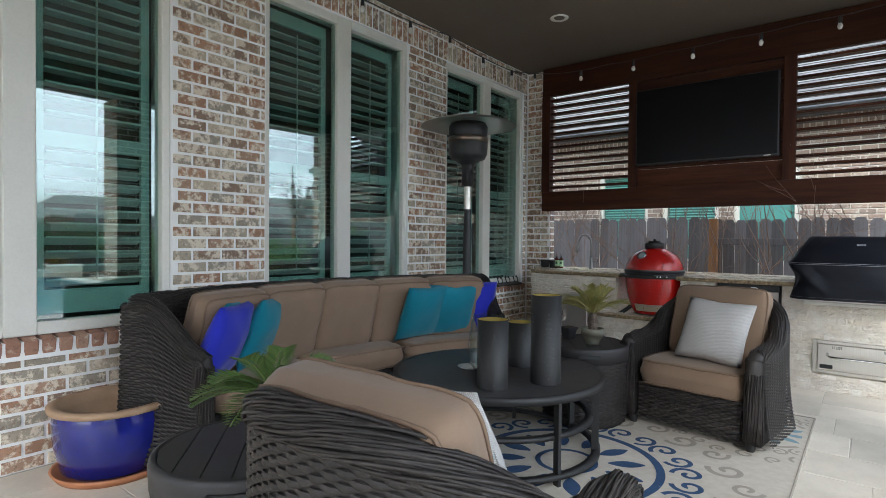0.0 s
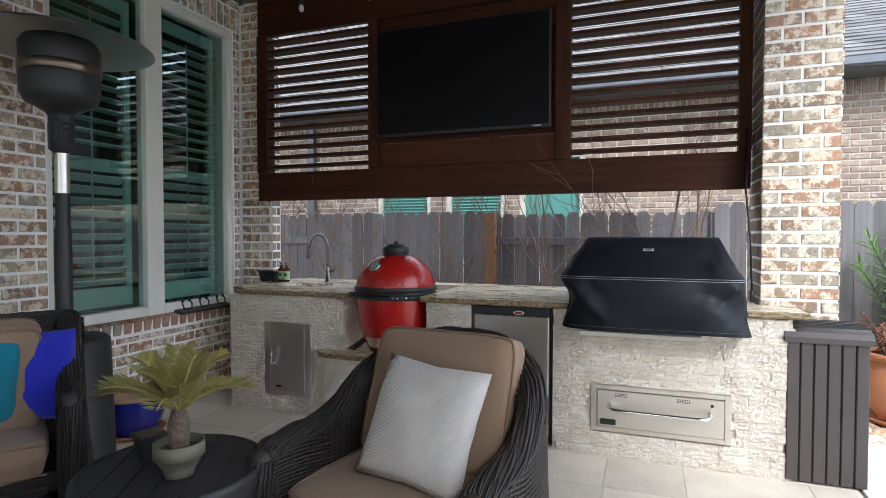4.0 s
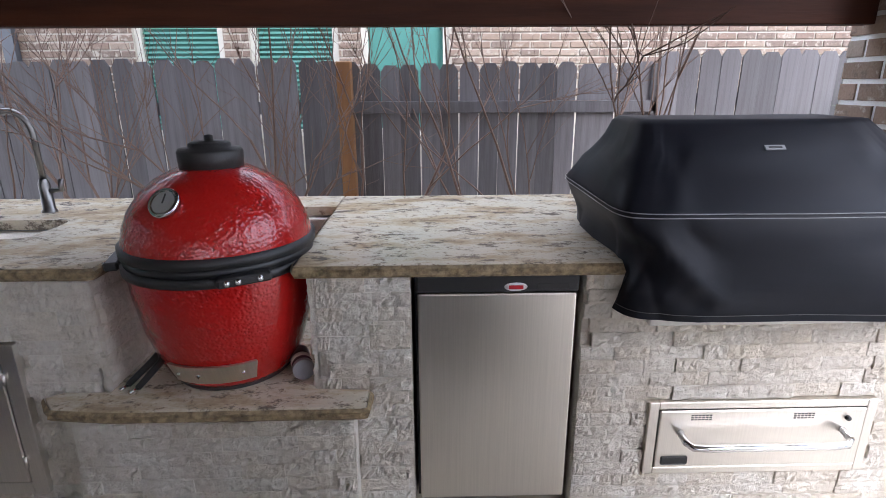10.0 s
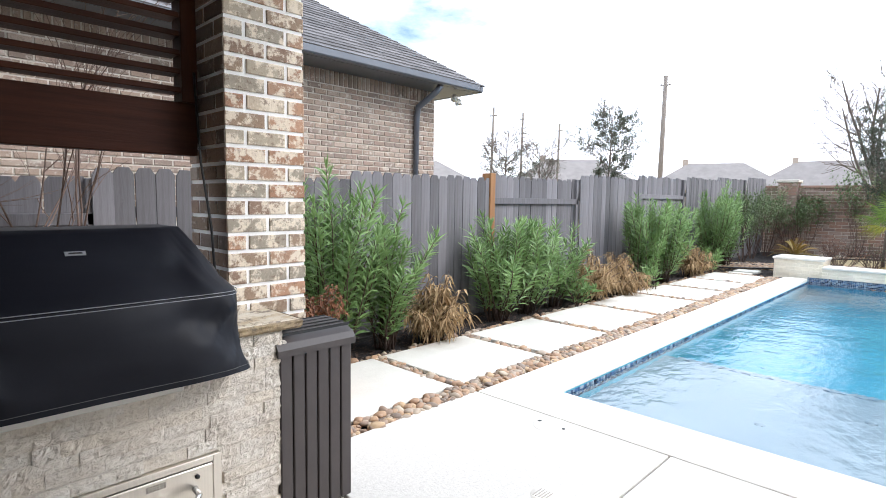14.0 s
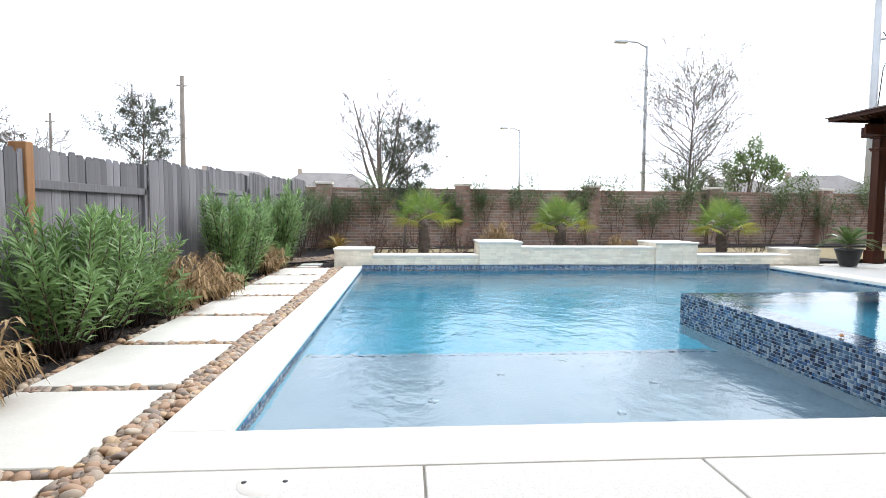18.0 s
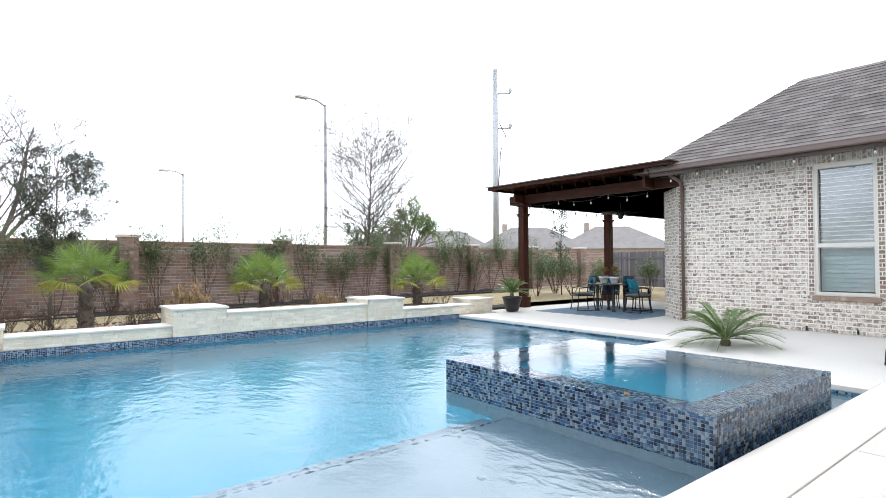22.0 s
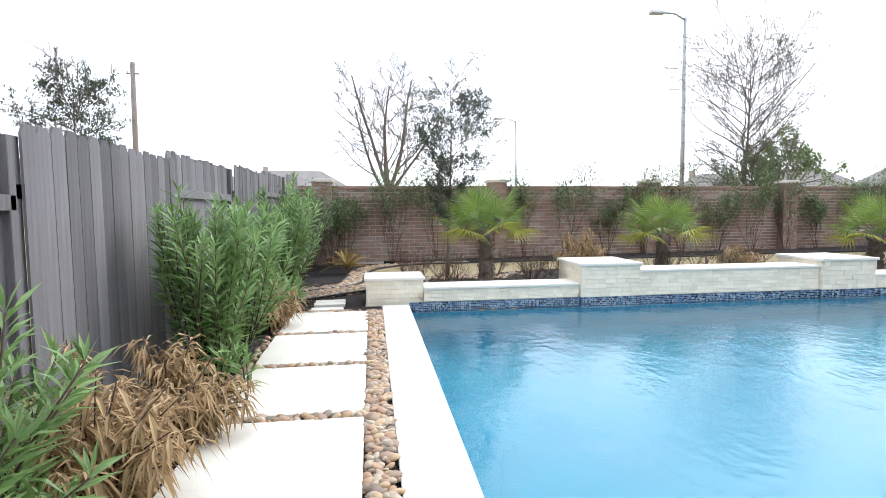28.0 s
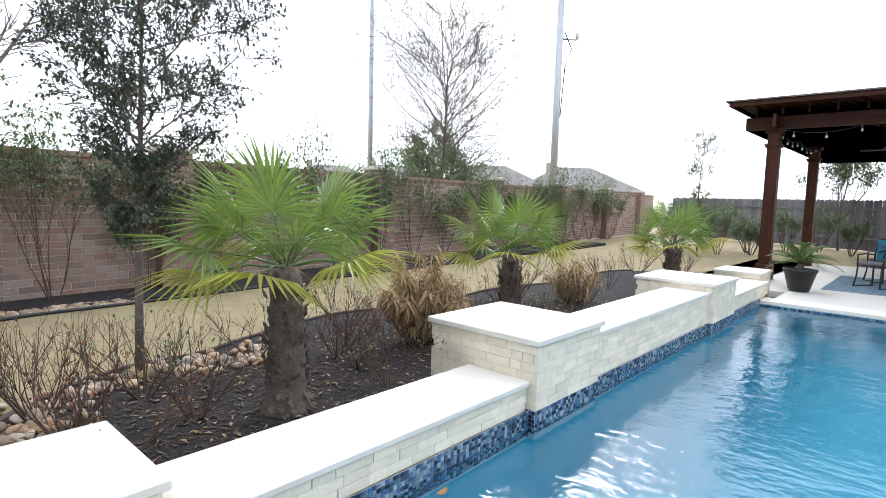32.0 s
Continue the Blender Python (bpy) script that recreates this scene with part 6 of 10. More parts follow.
sofa = thing("curved_sofa", "long curved dark wicker sofa with tan cushions below the windows", "sofa", (0, 0, 0), group="patio seating")
path = [on_arc(R0 + 0.05 + (R1 - R0 - 0.05) * k / 6, A0).to_2d() for k in range(7)] + [on_arc(R1, A0 + (A1 - A0) * k / 40).to_2d() for k in range(1, 41)] + [on_arc(R1 - (R1 - R0 - 0.05) * k / 6, A1).to_2d() for k in range(1, 7)]
so = resample(path, 0.0185)
n = len(so)
tops = []
for p in so:
    rr = (p - SC).length
    f = min(1, max(0, (rr - R0 - 0.05) / 0.42))
    tops.append(0.61 + 0.29 * f * f * (3 - 2 * f))
cen = on_arc(R0 + 0.35, 180)
si = []
for p in so:
    a = math.degrees(math.atan2(p.y - SC.y, p.x - SC.x)) % 360
    a = 180 + (a - 180) * 0.945
    si.append(on_arc(min((p - SC).length, R1 - 0.13), a))
woven(sofa, "weave", so, tops, 0.06, 0.05, 1)
woven(sofa, "inner_weave", si, tops, 0.28, 0, -1)
shell_core(sofa, [p + (cen - p) * 0.006 for p in so], si, [x - 0.006 for x in tops], 0.05)
rim = [p + (q - p) * 0.5 + Vector((0, 0, tp)) for p, q, tp in list(zip(so, si, tops))[::2]]
ends = [[Vector((e.x, e.y, z)) for z in (0.08, 0.2, 0.35, 0.5, 0.58)] for e in (rim[0], rim[-1])]
braid(sofa, ends[0] + rim + ends[1][::-1], 0.046)
fr_ = resample([on_arc(R0 + 0.06, A0 + 3 + (A1 - A0 - 6) * k / 30).to_2d() for k in range(31)], 0.0185)
woven(sofa, "front_apron", fr_, [0.29] * len(fr_), 0.06, 0.0, -1)
deckm = bmesh.new()
ring = []
for k in range(31):
    a = A0 + 2 + (A1 - A0 - 4) * k / 30
    ring.append([deckm.verts.new(on_arc(r, a, z)) for r, z in ((R0 + 0.08, 0.2), (R0 + 0.08, 0.285), (R1 - 0.1, 0.285), (R1 - 0.1, 0.2))])
for a, b in zip(ring, ring[1:]):
    for i in range(4):
        deckm.faces.new((a[i], a[(i + 1) % 4], b[(i + 1) % 4], b[i]))
part("seat_deck", deckm, WICKER_IN, sofa)
span = (A1 - A0 - 5) / 3
for k in range(3):
    a = A0 + 2.5 + span * (k + 0.5)
    w = radians(span) * (R0 + 0.25) - 0.012
    c = part("seat_cushion", bend(cushion(w, 0.60, 0.17, 0.12, 12, 0.006, 20 + k), R0 + 0.29, a), TAN, sofa)
    c.location = (0, 0, 0.285)
    pp = [on_arc(R0 + 0.29 + y, a - math.degrees(x / (R0 + 0.29)), 0.152) for x, y in [(-w / 2 * 0.97 + w * 0.97 * q / 8, -0.285) for q in range(9)]]
    part("piping", tube(pp, 0.006, 5), TAN_PIPE, c)
    pp = [p - Vector((0, 0, 0.13)) for p in pp]
    part("piping", tube(pp, 0.006, 5), TAN_PIPE, c)
nb = 5
spb = (A1 - A0 - 7) / nb
for k in range(nb):
    a = A0 + 3.5 + spb * (k + 0.5)
    w = radians(spb) * (R1 - 0.2) + 0.01
    t = part("back_cushion", cushion(w, 0.54, 0.19, 0.32, 12, 0.006, 40 + k), TAN, sofa)
    c = on_arc(R1 - 0.31, a, 0.685)
    t.matrix_local = Matrix.Translation(c) @ pose(0, 0, 0, 0, 0, a - 90) @ pose(0, 0, 0, 106, 0, 0) @ pose(0, 0, 0, 0, 0, 180) @ Matrix.Translation((0, 0, -0.095))
    for side in (-1, 1):
        part("piping", piping(w, 0.54, 0.19, 0.32, 0.006, 40 + k, side), TAN_PIPE, t)


def sofa_pillow(mat, a, r, tilt, spin, label, seed, size=0.47, z=0.45):
    c = on_arc(r, a, z)
    pillow(mat, size, Matrix.Translation(c) @ pose(0, 0, 0, 0, 0, a + 90 + spin) @ pose(0, 0, 0, -tilt, 0, 0), label, seed)


sofa_pillow(TEAL, 160.0, R0 + 0.24, 22, 14, "teal square cushion on the curved sofa", 11)
sofa_pillow(TEAL, 153.5, R0 + 0.29, 20, 2, "teal square cushion on the curved sofa", 12)
sofa_pillow(BLUE, 148.6, R0 + 0.34, 16, -16, "royal blue square cushion at the sofa end", 13)
sofa_pillow(BLUE, 198.0, R0 + 0.22, 20, 18, "royal blue square cushion at the sofa end", 14)
sofa_pillow(TEAL, 195.2, R0 + 0.28, 18, 20, "teal square cushion behind the blue one", 15)
sofa_pillow(TEAL, 190.4, R0 + 0.28, 20, 28, "teal square cushion leaning on the sofa back", 16)

# round coffee table
table = thing("coffee_table", "round black metal coffee table with a dark plank top", "coffee table", (0.88, 5.42, 0))
part("apron", lathe([(0.60, 0.445), (0.625, 0.445), (0.625, 0.485), (0.60, 0.485)], 56), IRON, table)
for k in range(6):
    x0, x1 = -0.606 + k * 0.202, -0.606 + (k + 1) * 0.202 - 0.004
    bm = bmesh.new()
    top_ = []
    for z in (0.46, 0.483):
        ed = []
        for x in [x0 + (x1 - x0) * i / 6 for i in range(7)]:
            h = math.sqrt(max(0.0, 0.606 ** 2 - x * x))
            ed.append((x, h))
        top_.append([bm.verts.new((x, -h, z)) for x, h in ed] + [bm.verts.new((x, h, z)) for x, h in ed[::-1] if h > 1e-4])
    bm.faces.new(top_[1])
    bm.faces.new(top_[0][::-1])
    bmesh.ops.recalc_face_normals(bm, faces=bm.faces[:])
    part("top_plank", bm, SLATE, table)
for k in range(8):
    a = radians(k * 45 + 20)
    c, s = math.cos(a), math.sin(a)
    part("leg", box(-0.02, 0.02, -0.009, 0.009, 0.0, 0.447), IRON, table).matrix_local = pose(0.575 * c, 0.575 * s, 0, 0, 0, k * 45 + 20)
for r, z in ((0.56, 0.05), (0.52, 0.24)):
    part("ring", lathe([(r, z), (r + 0.045, z), (r + 0.045, z + 0.022), (r, z + 0.022), (r, z)], 56), IRON, table)


def holder(x, y, h, r):
    """A pierced metal candle holder with leaf patterns pricked through."""
    t = thing("candle_holder", "black pierced metal candle holder, gold inside", "candle holder", (x, y, 0.485), group="candle holders")
    part("sleeve", lathe([(r, 0), (r, h), (r - 0.003, h), (r - 0.003, 0.006), (0, 0.006)], 40), IRON, t)
    part("lining", lathe([(r - 0.0035, 0.01), (r - 0.0035, h - 0.002)], 40), plain("gold_lining", (0.55, 0.42, 0.12), (0.5, 0.38, 0.1), 0.35, 6, metal=0.8, bumps=0), t, "brushed gold inside")
    bm = bmesh.new()
    for leaf in range(5):
        ca = leaf * 72 + 20
        for j in range(15):
            v = j / 14
            wid = 30 * math.sin(math.pi * min(1, v * 1.0)) * (1 - 0.55 * v)
            m = max(1, int(wid / 5))
            for i in range(-m, m + 1):
                if abs(i) == m or (i + j) % 2 == 0:
                    a = radians(ca + (i / m) * wid)
                    z = h * (0.08 + 0.72 * v) - abs(i) * 0.004
                    mm = Matrix.Translation((r * math.cos(a), r * math.sin(a), z)) @ pose(0, 0, 0, 0, 0, math.degrees(a)) @ Matrix.Diagonal((0.001, 0.0022, 0.0022, 1))
                    own = bmesh.new()
                    bmesh.ops.create_cube(own, size=1.6, matrix=mm)
                    merge(bm, own)
    part("pricked_pattern", bm, plain("pale_dots", (0.22, 0.20, 0.17), None, 0.6, 5, bumps=0), t)["kind"] = "stuff"
    return t


holder(1.08, 5.06, 0.36, 0.082)
holder(1.25, 5.33, 0.48, 0.082)
holder(0.93, 5.60, 0.27, 0.082)
hur = thing("glass_hurricane", "clear glass hurricane vase on the coffee table", "vase", (0.90, 5.28, 0.485))
part("bowl", lathe([(0.055, 0.004), (0.06, 0.0), (0.10, 0.06), (0.115, 0.14), (0.10, 0.25), (0.085, 0.34), (0.082, 0.34), (0.097, 0.25), (0.112, 0.14), (0.097, 0.06), (0.055, 0.008), (0, 0.008)], 32), CLEAR, hur)
part("candle", lathe([(0, 0.012), (0.05, 0.012), (0.062, 0.05), (0.06, 0.11), (0.03, 0.125), (0, 0.12)], 24), plain("aqua_wax", (0.22, 0.55, 0.50), (0.18, 0.48, 0.44), 0.4, 9, bumps=0.1), hur, "aqua candle inside the glass")
dish = thing("small_dish", "small white dish on the coffee table", "dish", (0.74, 5.33, 0.485))
part("plate", lathe([(0, 0.004), (0.05, 0.004), (0.07, 0.014), (0.072, 0.012), (0.05, 0), (0, 0)], 24), plain("white_glaze", (0.72, 0.71, 0.68), None, 0.25, 5, bumps=0), dish)

# drum side tables
def drum(x, y, label, rz):
    t = thing("side_table", label, "side table", (x, y, 0), rz, group="drum side tables")
    part("body", lathe([(0.255, 0.01), (0.275, 0.03), (0.288, 0.25), (0.28, 0.45), (0.27, 0.50)], 40), WICKER_IN, t)
    pts = [Vector((0.282 * math.cos(radians(a)), 0.282 * math.sin(radians(a)), 0)) for a in range(0, 361, 4)]
    woven(t, "weave", pts, [0.44] * len(pts), 0.03, -0.008, 1, 0.0135)
    part("lid_rim", lathe([(0.28, 0.445), (0.298, 0.45), (0.302, 0.53), (0.297, 0.546), (0.282, 0.552), (0.276, 0.54)], 44), RESIN, t)
    for k in range(6):
        x0, x1 = -0.276 + k * 0.092, -0.276 + (k + 1) * 0.092 - 0.004
        bm = bmesh.new()
        xs = [x0 + (x1 - x0) * i / 4 for i in range(5)]
        hs = [math.sqrt(max(0, 0.2762 ** 2 - q * q)) for q in xs]
        v = [bm.verts.new((q, -h, 0.548)) for q, h in zip(xs, hs)] + [bm.verts.new((q, h, 0.548)) for q, h in list(zip(xs, hs))[::-1] if h > 1e-3]
        f = bm.faces.new(v)
        r = bmesh.ops.extrude_face_region(bm, geom=[f])
        bmesh.ops.translate(bm, verts=[q for q in r["geom"] if isinstance(q, bmesh.types.BMVert)], vec=(0, 0, -0.01))
        part("top_slat", bm, RESIN, t)
    part("grip_slot", box(-0.07, 0.07, -0.306, -0.285, 0.485, 0.512, 0.003), BLACK, t)
    return t


drum(1.06, 6.28, "round dark woven drum table with a slatted top", 30)
drum(0.95, 3.70, "round dark woven drum table beside the blue planter", 50)
square_pot(0.93, 6.30, 0.55, 0.04, 0.06, 0.08, BLACK, "small square black pot on the drum table")

# patio heater
heat = thing("patio_heater", "tall black patio heater with a steel dish top", "patio heater", (-0.47, 6.98, 0))
part("base", lathe([(0, 0), (0.25, 0), (0.255, 0.03), (0.24, 0.05), (0.22, 0.74), (0.20, 0.76), (0.04, 0.78)], 32), IRON, heat)
part("pole", lathe([(0.042, 0.76), (0.042, 1.36), (0.036, 1.38), (0.036, 1.80)], 16), IRON, heat)
part("pole_sleeve", lathe([(0.0365, 1.56), (0.0365, 1.78)], 16), STEEL, heat)
part("valve", lathe([(0.036, 1.78), (0.062, 1.80), (0.062, 1.98), (0.075, 2.0), (0.12, 2.03)], 24), BLACK, heat)
for k in range(6):
    part("vent_slot", box(0.056, 0.0635, -0.006, 0.006, 1.84, 1.94), IRON, heat).matrix_local = pose(0, 0, 0, 0, 0, 60 * k)
part("burner", lathe([(0.12, 2.03), (0.165, 2.05), (0.188, 2.10), (0.192, 2.20), (0.19, 2.205)], 36), IRON, heat)
part("burner_band", lathe([(0.19, 2.205), (0.196, 2.21), (0.196, 2.255), (0.19, 2.26)], 36), plain("heat_tinted_steel", (0.22, 0.17, 0.13), (0.15, 0.11, 0.08), 0.35, 5, metal=1.0, bumps=0), heat)
part("burner_screen", lathe([(0.188, 2.26), (0.19, 2.36), (0.17, 2.395), (0.12, 2.40)], 36), IRON, heat)
part("dish_top", lathe([(0.465, 2.365), (0.46, 2.375), (0.30, 2.425), (0.12, 2.455), (0, 2.46), (0, 2.454), (0.12, 2.449), (0.30, 2.417), (0.45, 2.365), (0.465, 2.365)], 56), plain("dish_aluminium", (0.62, 0.62, 0.62), (0.56, 0.56, 0.56), 0.28, 4, metal=1.0, bumps=0.02), heat)
part("knob", lathe([(0, 0.02), (0.02, 0.018), (0.022, 0)], 12), BLACK, heat).matrix_local = pose(0.062, -0.02, 1.92, 0, 90, 0)

# glazed pots
COBALT = plain("cobalt_glaze", (0.012, 0.018, 0.22), (0.01, 0.012, 0.12), 0.12, 6, bumps=0.1, fine=20, coat=0.5)
CLAY = plain("tan_clay", (0.40, 0.26, 0.16), (0.33, 0.21, 0.13), 0.75, 6, bumps=0.2, fine=60)


def glazed(x, y, s, label):
    t = thing("planter", label, "planter", (x, y, 0))
    part("saucer", lathe([(0, 0.012), (0.27 * s, 0.012), (0.30 * s, 0.045 * s), (0.315 * s, 0.045 * s), (0.285 * s, 0), (0, 0)], 40), TERRA, t, "terracotta saucer")
    part("bowl", lathe([(0.22 * s, 0.014), (0.262 * s, 0.04), (0.30 * s, 0.20 * s), (0.305 * s, 0.32 * s), (0.295 * s, 0.37 * s)], 40), COBALT, t)
    part("rim", lathe([(0.29 * s, 0.37 * s), (0.325 * s, 0.38 * s), (0.33 * s, 0.405 * s), (0.31 * s, 0.415 * s), (0.28 * s, 0.41 * s), (0.27 * s, 0.35 * s)], 40), CLAY, t, "unglazed tan rim")
    part("lining", lathe([(0.272 * s, 0.36 * s), (0.262 * s, 0.2 * s), (0.2 * s, 0.05), (0, 0.045)], 40), CLAY, t)
    return t


glazed(-0.59, 3.86, 0.93, "wide cobalt blue glazed planter on a terracotta saucer")
glazed(-0.67, 7.56, 0.66, "wide cobalt blue glazed planter under the window")

# ceiling can lights and string lights
for x, y in ((0.23, 7.5), (1.9, 7.5), (0.23, 4.2), (1.9, 4.2)):
    c = thing("ceiling_light", "round recessed ceiling light with a white trim", "ceiling light", (x, y, ZC), group="recessed lights")
    part("trim_ring", lathe([(0.052, -0.001), (0.085, -0.006), (0.088, 0.0)], 28), TRIM, c)
    part("lens", lathe([(0, 0.02), (0.052, 0.0)], 24), plain("frosted_lens", (0.5, 0.5, 0.48), None, 0.4, 5, bumps=0), c)


def string_lights(name, pts, n_sag, spacing, label):
    t = thing("string_lights", label, "string lights")
    line, acc = [], 0
    for (x0, y0, z0), (x1, y1, z1) in zip(pts, pts[1:]):
        for k in range(12):
            u = k / 12
            line.append(Vector((x0 + (x1 - x0) * u, y0 + (y1 - y0) * u, z0 + (z1 - z0) * u - n_sag * 4 * u * (1 - u))))
    line.append(Vector(pts[-1]))
    part("cord", tube(line, 0.005, 5), BLACK, t)
    d, nxt = 0.0, spacing * 0.5
    first = None
    for a, b in zip(line, line[1:]):
        L = (b - a).length
        while nxt <= d + L:
            p = a + (b - a) * ((nxt - d) / L)
            if first is None:
                s = part("socket", lathe([(0.013, 0.0), (0.016, -0.015), (0.016, -0.06), (0.012, -0.065)], 12), BLACK, t)
                g = part("bulb", lathe([(0.012, -0.063), (0.02, -0.08), (0.022, -0.095), (0.014, -0.115), (0, -0.12)], 12), BULB, s)
                first = (s.data, g.data)
            else:
                s = new("socket", first[0])
                s.parent = t
                g = new("bulb", first[1])
                g.parent = s
            s.location = p
            nxt += spacing
        d += L
    return t


string_lights("a", [(-0.94, 8.62, 3.40), (-0.335, 8.62, 3.26), (0.28, 8.62, 3.25), (0.90, 8.62, 3.265), (1.51, 8.62, 3.27), (2.13, 8.62, 3.28), (2.75, 8.62, 3.30), (3.1, 8.62, 3.34)], 0.015, 0.61, "black cord of clear bulbs along the screen")
string_lights("b", [(-0.84, 8.7, 3.36), (-0.84, 7.1, 3.38), (-0.84, 5.2, 3.38), (-0.84, 3.2, 3.38), (-0.84, 1.2, 3.38)], 0.05, 0.62, "black cord of clear bulbs over the windows")

# patterned rug
rug = thing("rug", "beige outdoor rug with a navy scroll medallion", "rug", (1.08, 5.65, 0.002))
IVORY = plain("ivory_pile", (0.52, 0.47, 0.40), (0.45, 0.40, 0.33), 0.95, 20, bumps=0.5, fine=220, dist=0.002)
NAVY = plain("navy_pile", (0.02, 0.05, 0.12), (0.03, 0.075, 0.16), 0.95, 20, bumps=0.5, fine=220, dist=0.002)
TAUPE = plain("taupe_pile", (0.29, 0.25, 0.21), (0.34, 0.30, 0.25), 0.95, 20, bumps=0.5, fine=220, dist=0.002)
SKYP = plain("dusty_blue_pile", (0.16, 0.25, 0.30), (0.2, 0.29, 0.34), 0.95, 20, bumps=0.5, fine=220, dist=0.002)
part("field", box(-1.27, 1.27, -1.72, 1.66, 0, 0.008, 0.003), IVORY, rug)
part("binding", tube([(-1.27, -1.72, 0.006), (1.27, -1.72, 0.006), (1.27, 1.66, 0.006), (-1.27, 1.66, 0.006), (-1.27, -1.72, 0.006)], 0.008, 6), TAUPE, rug)


def flat_band(bm, pts, w, z):
    """A flat inlaid stripe along points."""
    P = [Vector((x, y, 0)) for x, y in pts]
    L, R = [], []
    for i, p in enumerate(P):
        d = (P[min(i + 1, len(P) - 1)] - P[max(i - 1, 0)]).normalized()
        q = Vector((-d.y, d.x, 0)) * (w if not callable(w) else w(i / (len(P) - 1))) / 2
        L.append(bm.verts.new((p.x + q.x, p.y + q.y, z)))
        R.append(bm.verts.new((p.x - q.x, p.y - q.y, z)))
    for i in range(len(P) - 1):
        bm.faces.new((L[i], R[i], R[i + 1], L[i + 1]))
    return bm


def scroll(bm, x, y, a, s, z, hand=1):
    """A C-scroll that curls in at both ends."""
    pts = []
    for k in range(25):
        t = k / 24
        ang = a + hand * (t * 430)
        r = s * (1 - 0.86 * t)
        pts.append((x + r * math.cos(radians(ang)), y + r * math.sin(radians(ang))))
    flat_band(bm, pts, s * 0.32, z)


MZ = 0.0095
for (cx, cy, S) in ((0.22, -0.15, 1.0), (1.0, 1.15, 0.62), (-0.9, 1.1, 0.62), (1.0, -1.25, 0.62), (-0.9, -1.25, 0.62)):
    nv, tp, sk = bmesh.new(), bmesh.new(), bmesh.new()
    for r, w in ((0.16, 0.03), (0.50, 0.045)):
        flat_band(nv if S == 1.0 else tp, [(cx + S * r * math.cos(radians(a)), cy + S * r * math.sin(radians(a))) for a in range(0, 361, 6)], w * S, MZ)
    for k in range(12):
        a = k * 30
        px, py = cx + S * 0.33 * math.cos(radians(a)), cy + S * 0.33 * math.sin(radians(a))
        flat_band(nv if S == 1.0 else sk, [(px + S * 0.10 * math.cos(radians(a)) * (q / 8 - 0.5) * 2, py + S * 0.10 * math.sin(radians(a)) * (q / 8 - 0.5) * 2) for q in range(9)], lambda u: S * 0.085 * math.sin(math.pi * min(1, u * 0.92 + 0.04)) + 0.004, MZ)
        scroll(nv if S == 1.0 else tp, cx + S * 0.64 * math.cos(radians(a + 8)), cy + S * 0.64 * math.sin(radians(a + 8)), a + 190, S * 0.085, MZ, 1)
        scroll(nv if S == 1.0 else tp, cx + S * 0.64 * math.cos(radians(a - 8)), cy + S * 0.64 * math.sin(radians(a - 8)), a + 170, S * 0.085, MZ + 0.0006, -1)
        scroll(tp, cx + S * 0.86 * math.cos(radians(a)), cy + S * 0.86 * math.sin(radians(a)), a + 150, S * 0.10, MZ + 0.0003, 1)
        scroll(tp, cx + S * 0.90 * math.cos(radians(a + 15)), cy + S * 0.90 * math.sin(radians(a + 15)), a, S * 0.08, MZ + 0.0009, -1)
    for b_, m_ in ((nv, NAVY), (tp, TAUPE), (sk, SKYP)):
        bmesh.ops.delete(b_, geom=[v for v in b_.verts if not (-1.25 < v.co.x < 1.25 and -1.70 < v.co.y < 1.64)], context="VERTS")
        if len(b_.faces):
            part("inlay", b_, m_, rug)["kind"] = "stuff"
        else:
            b_.free()

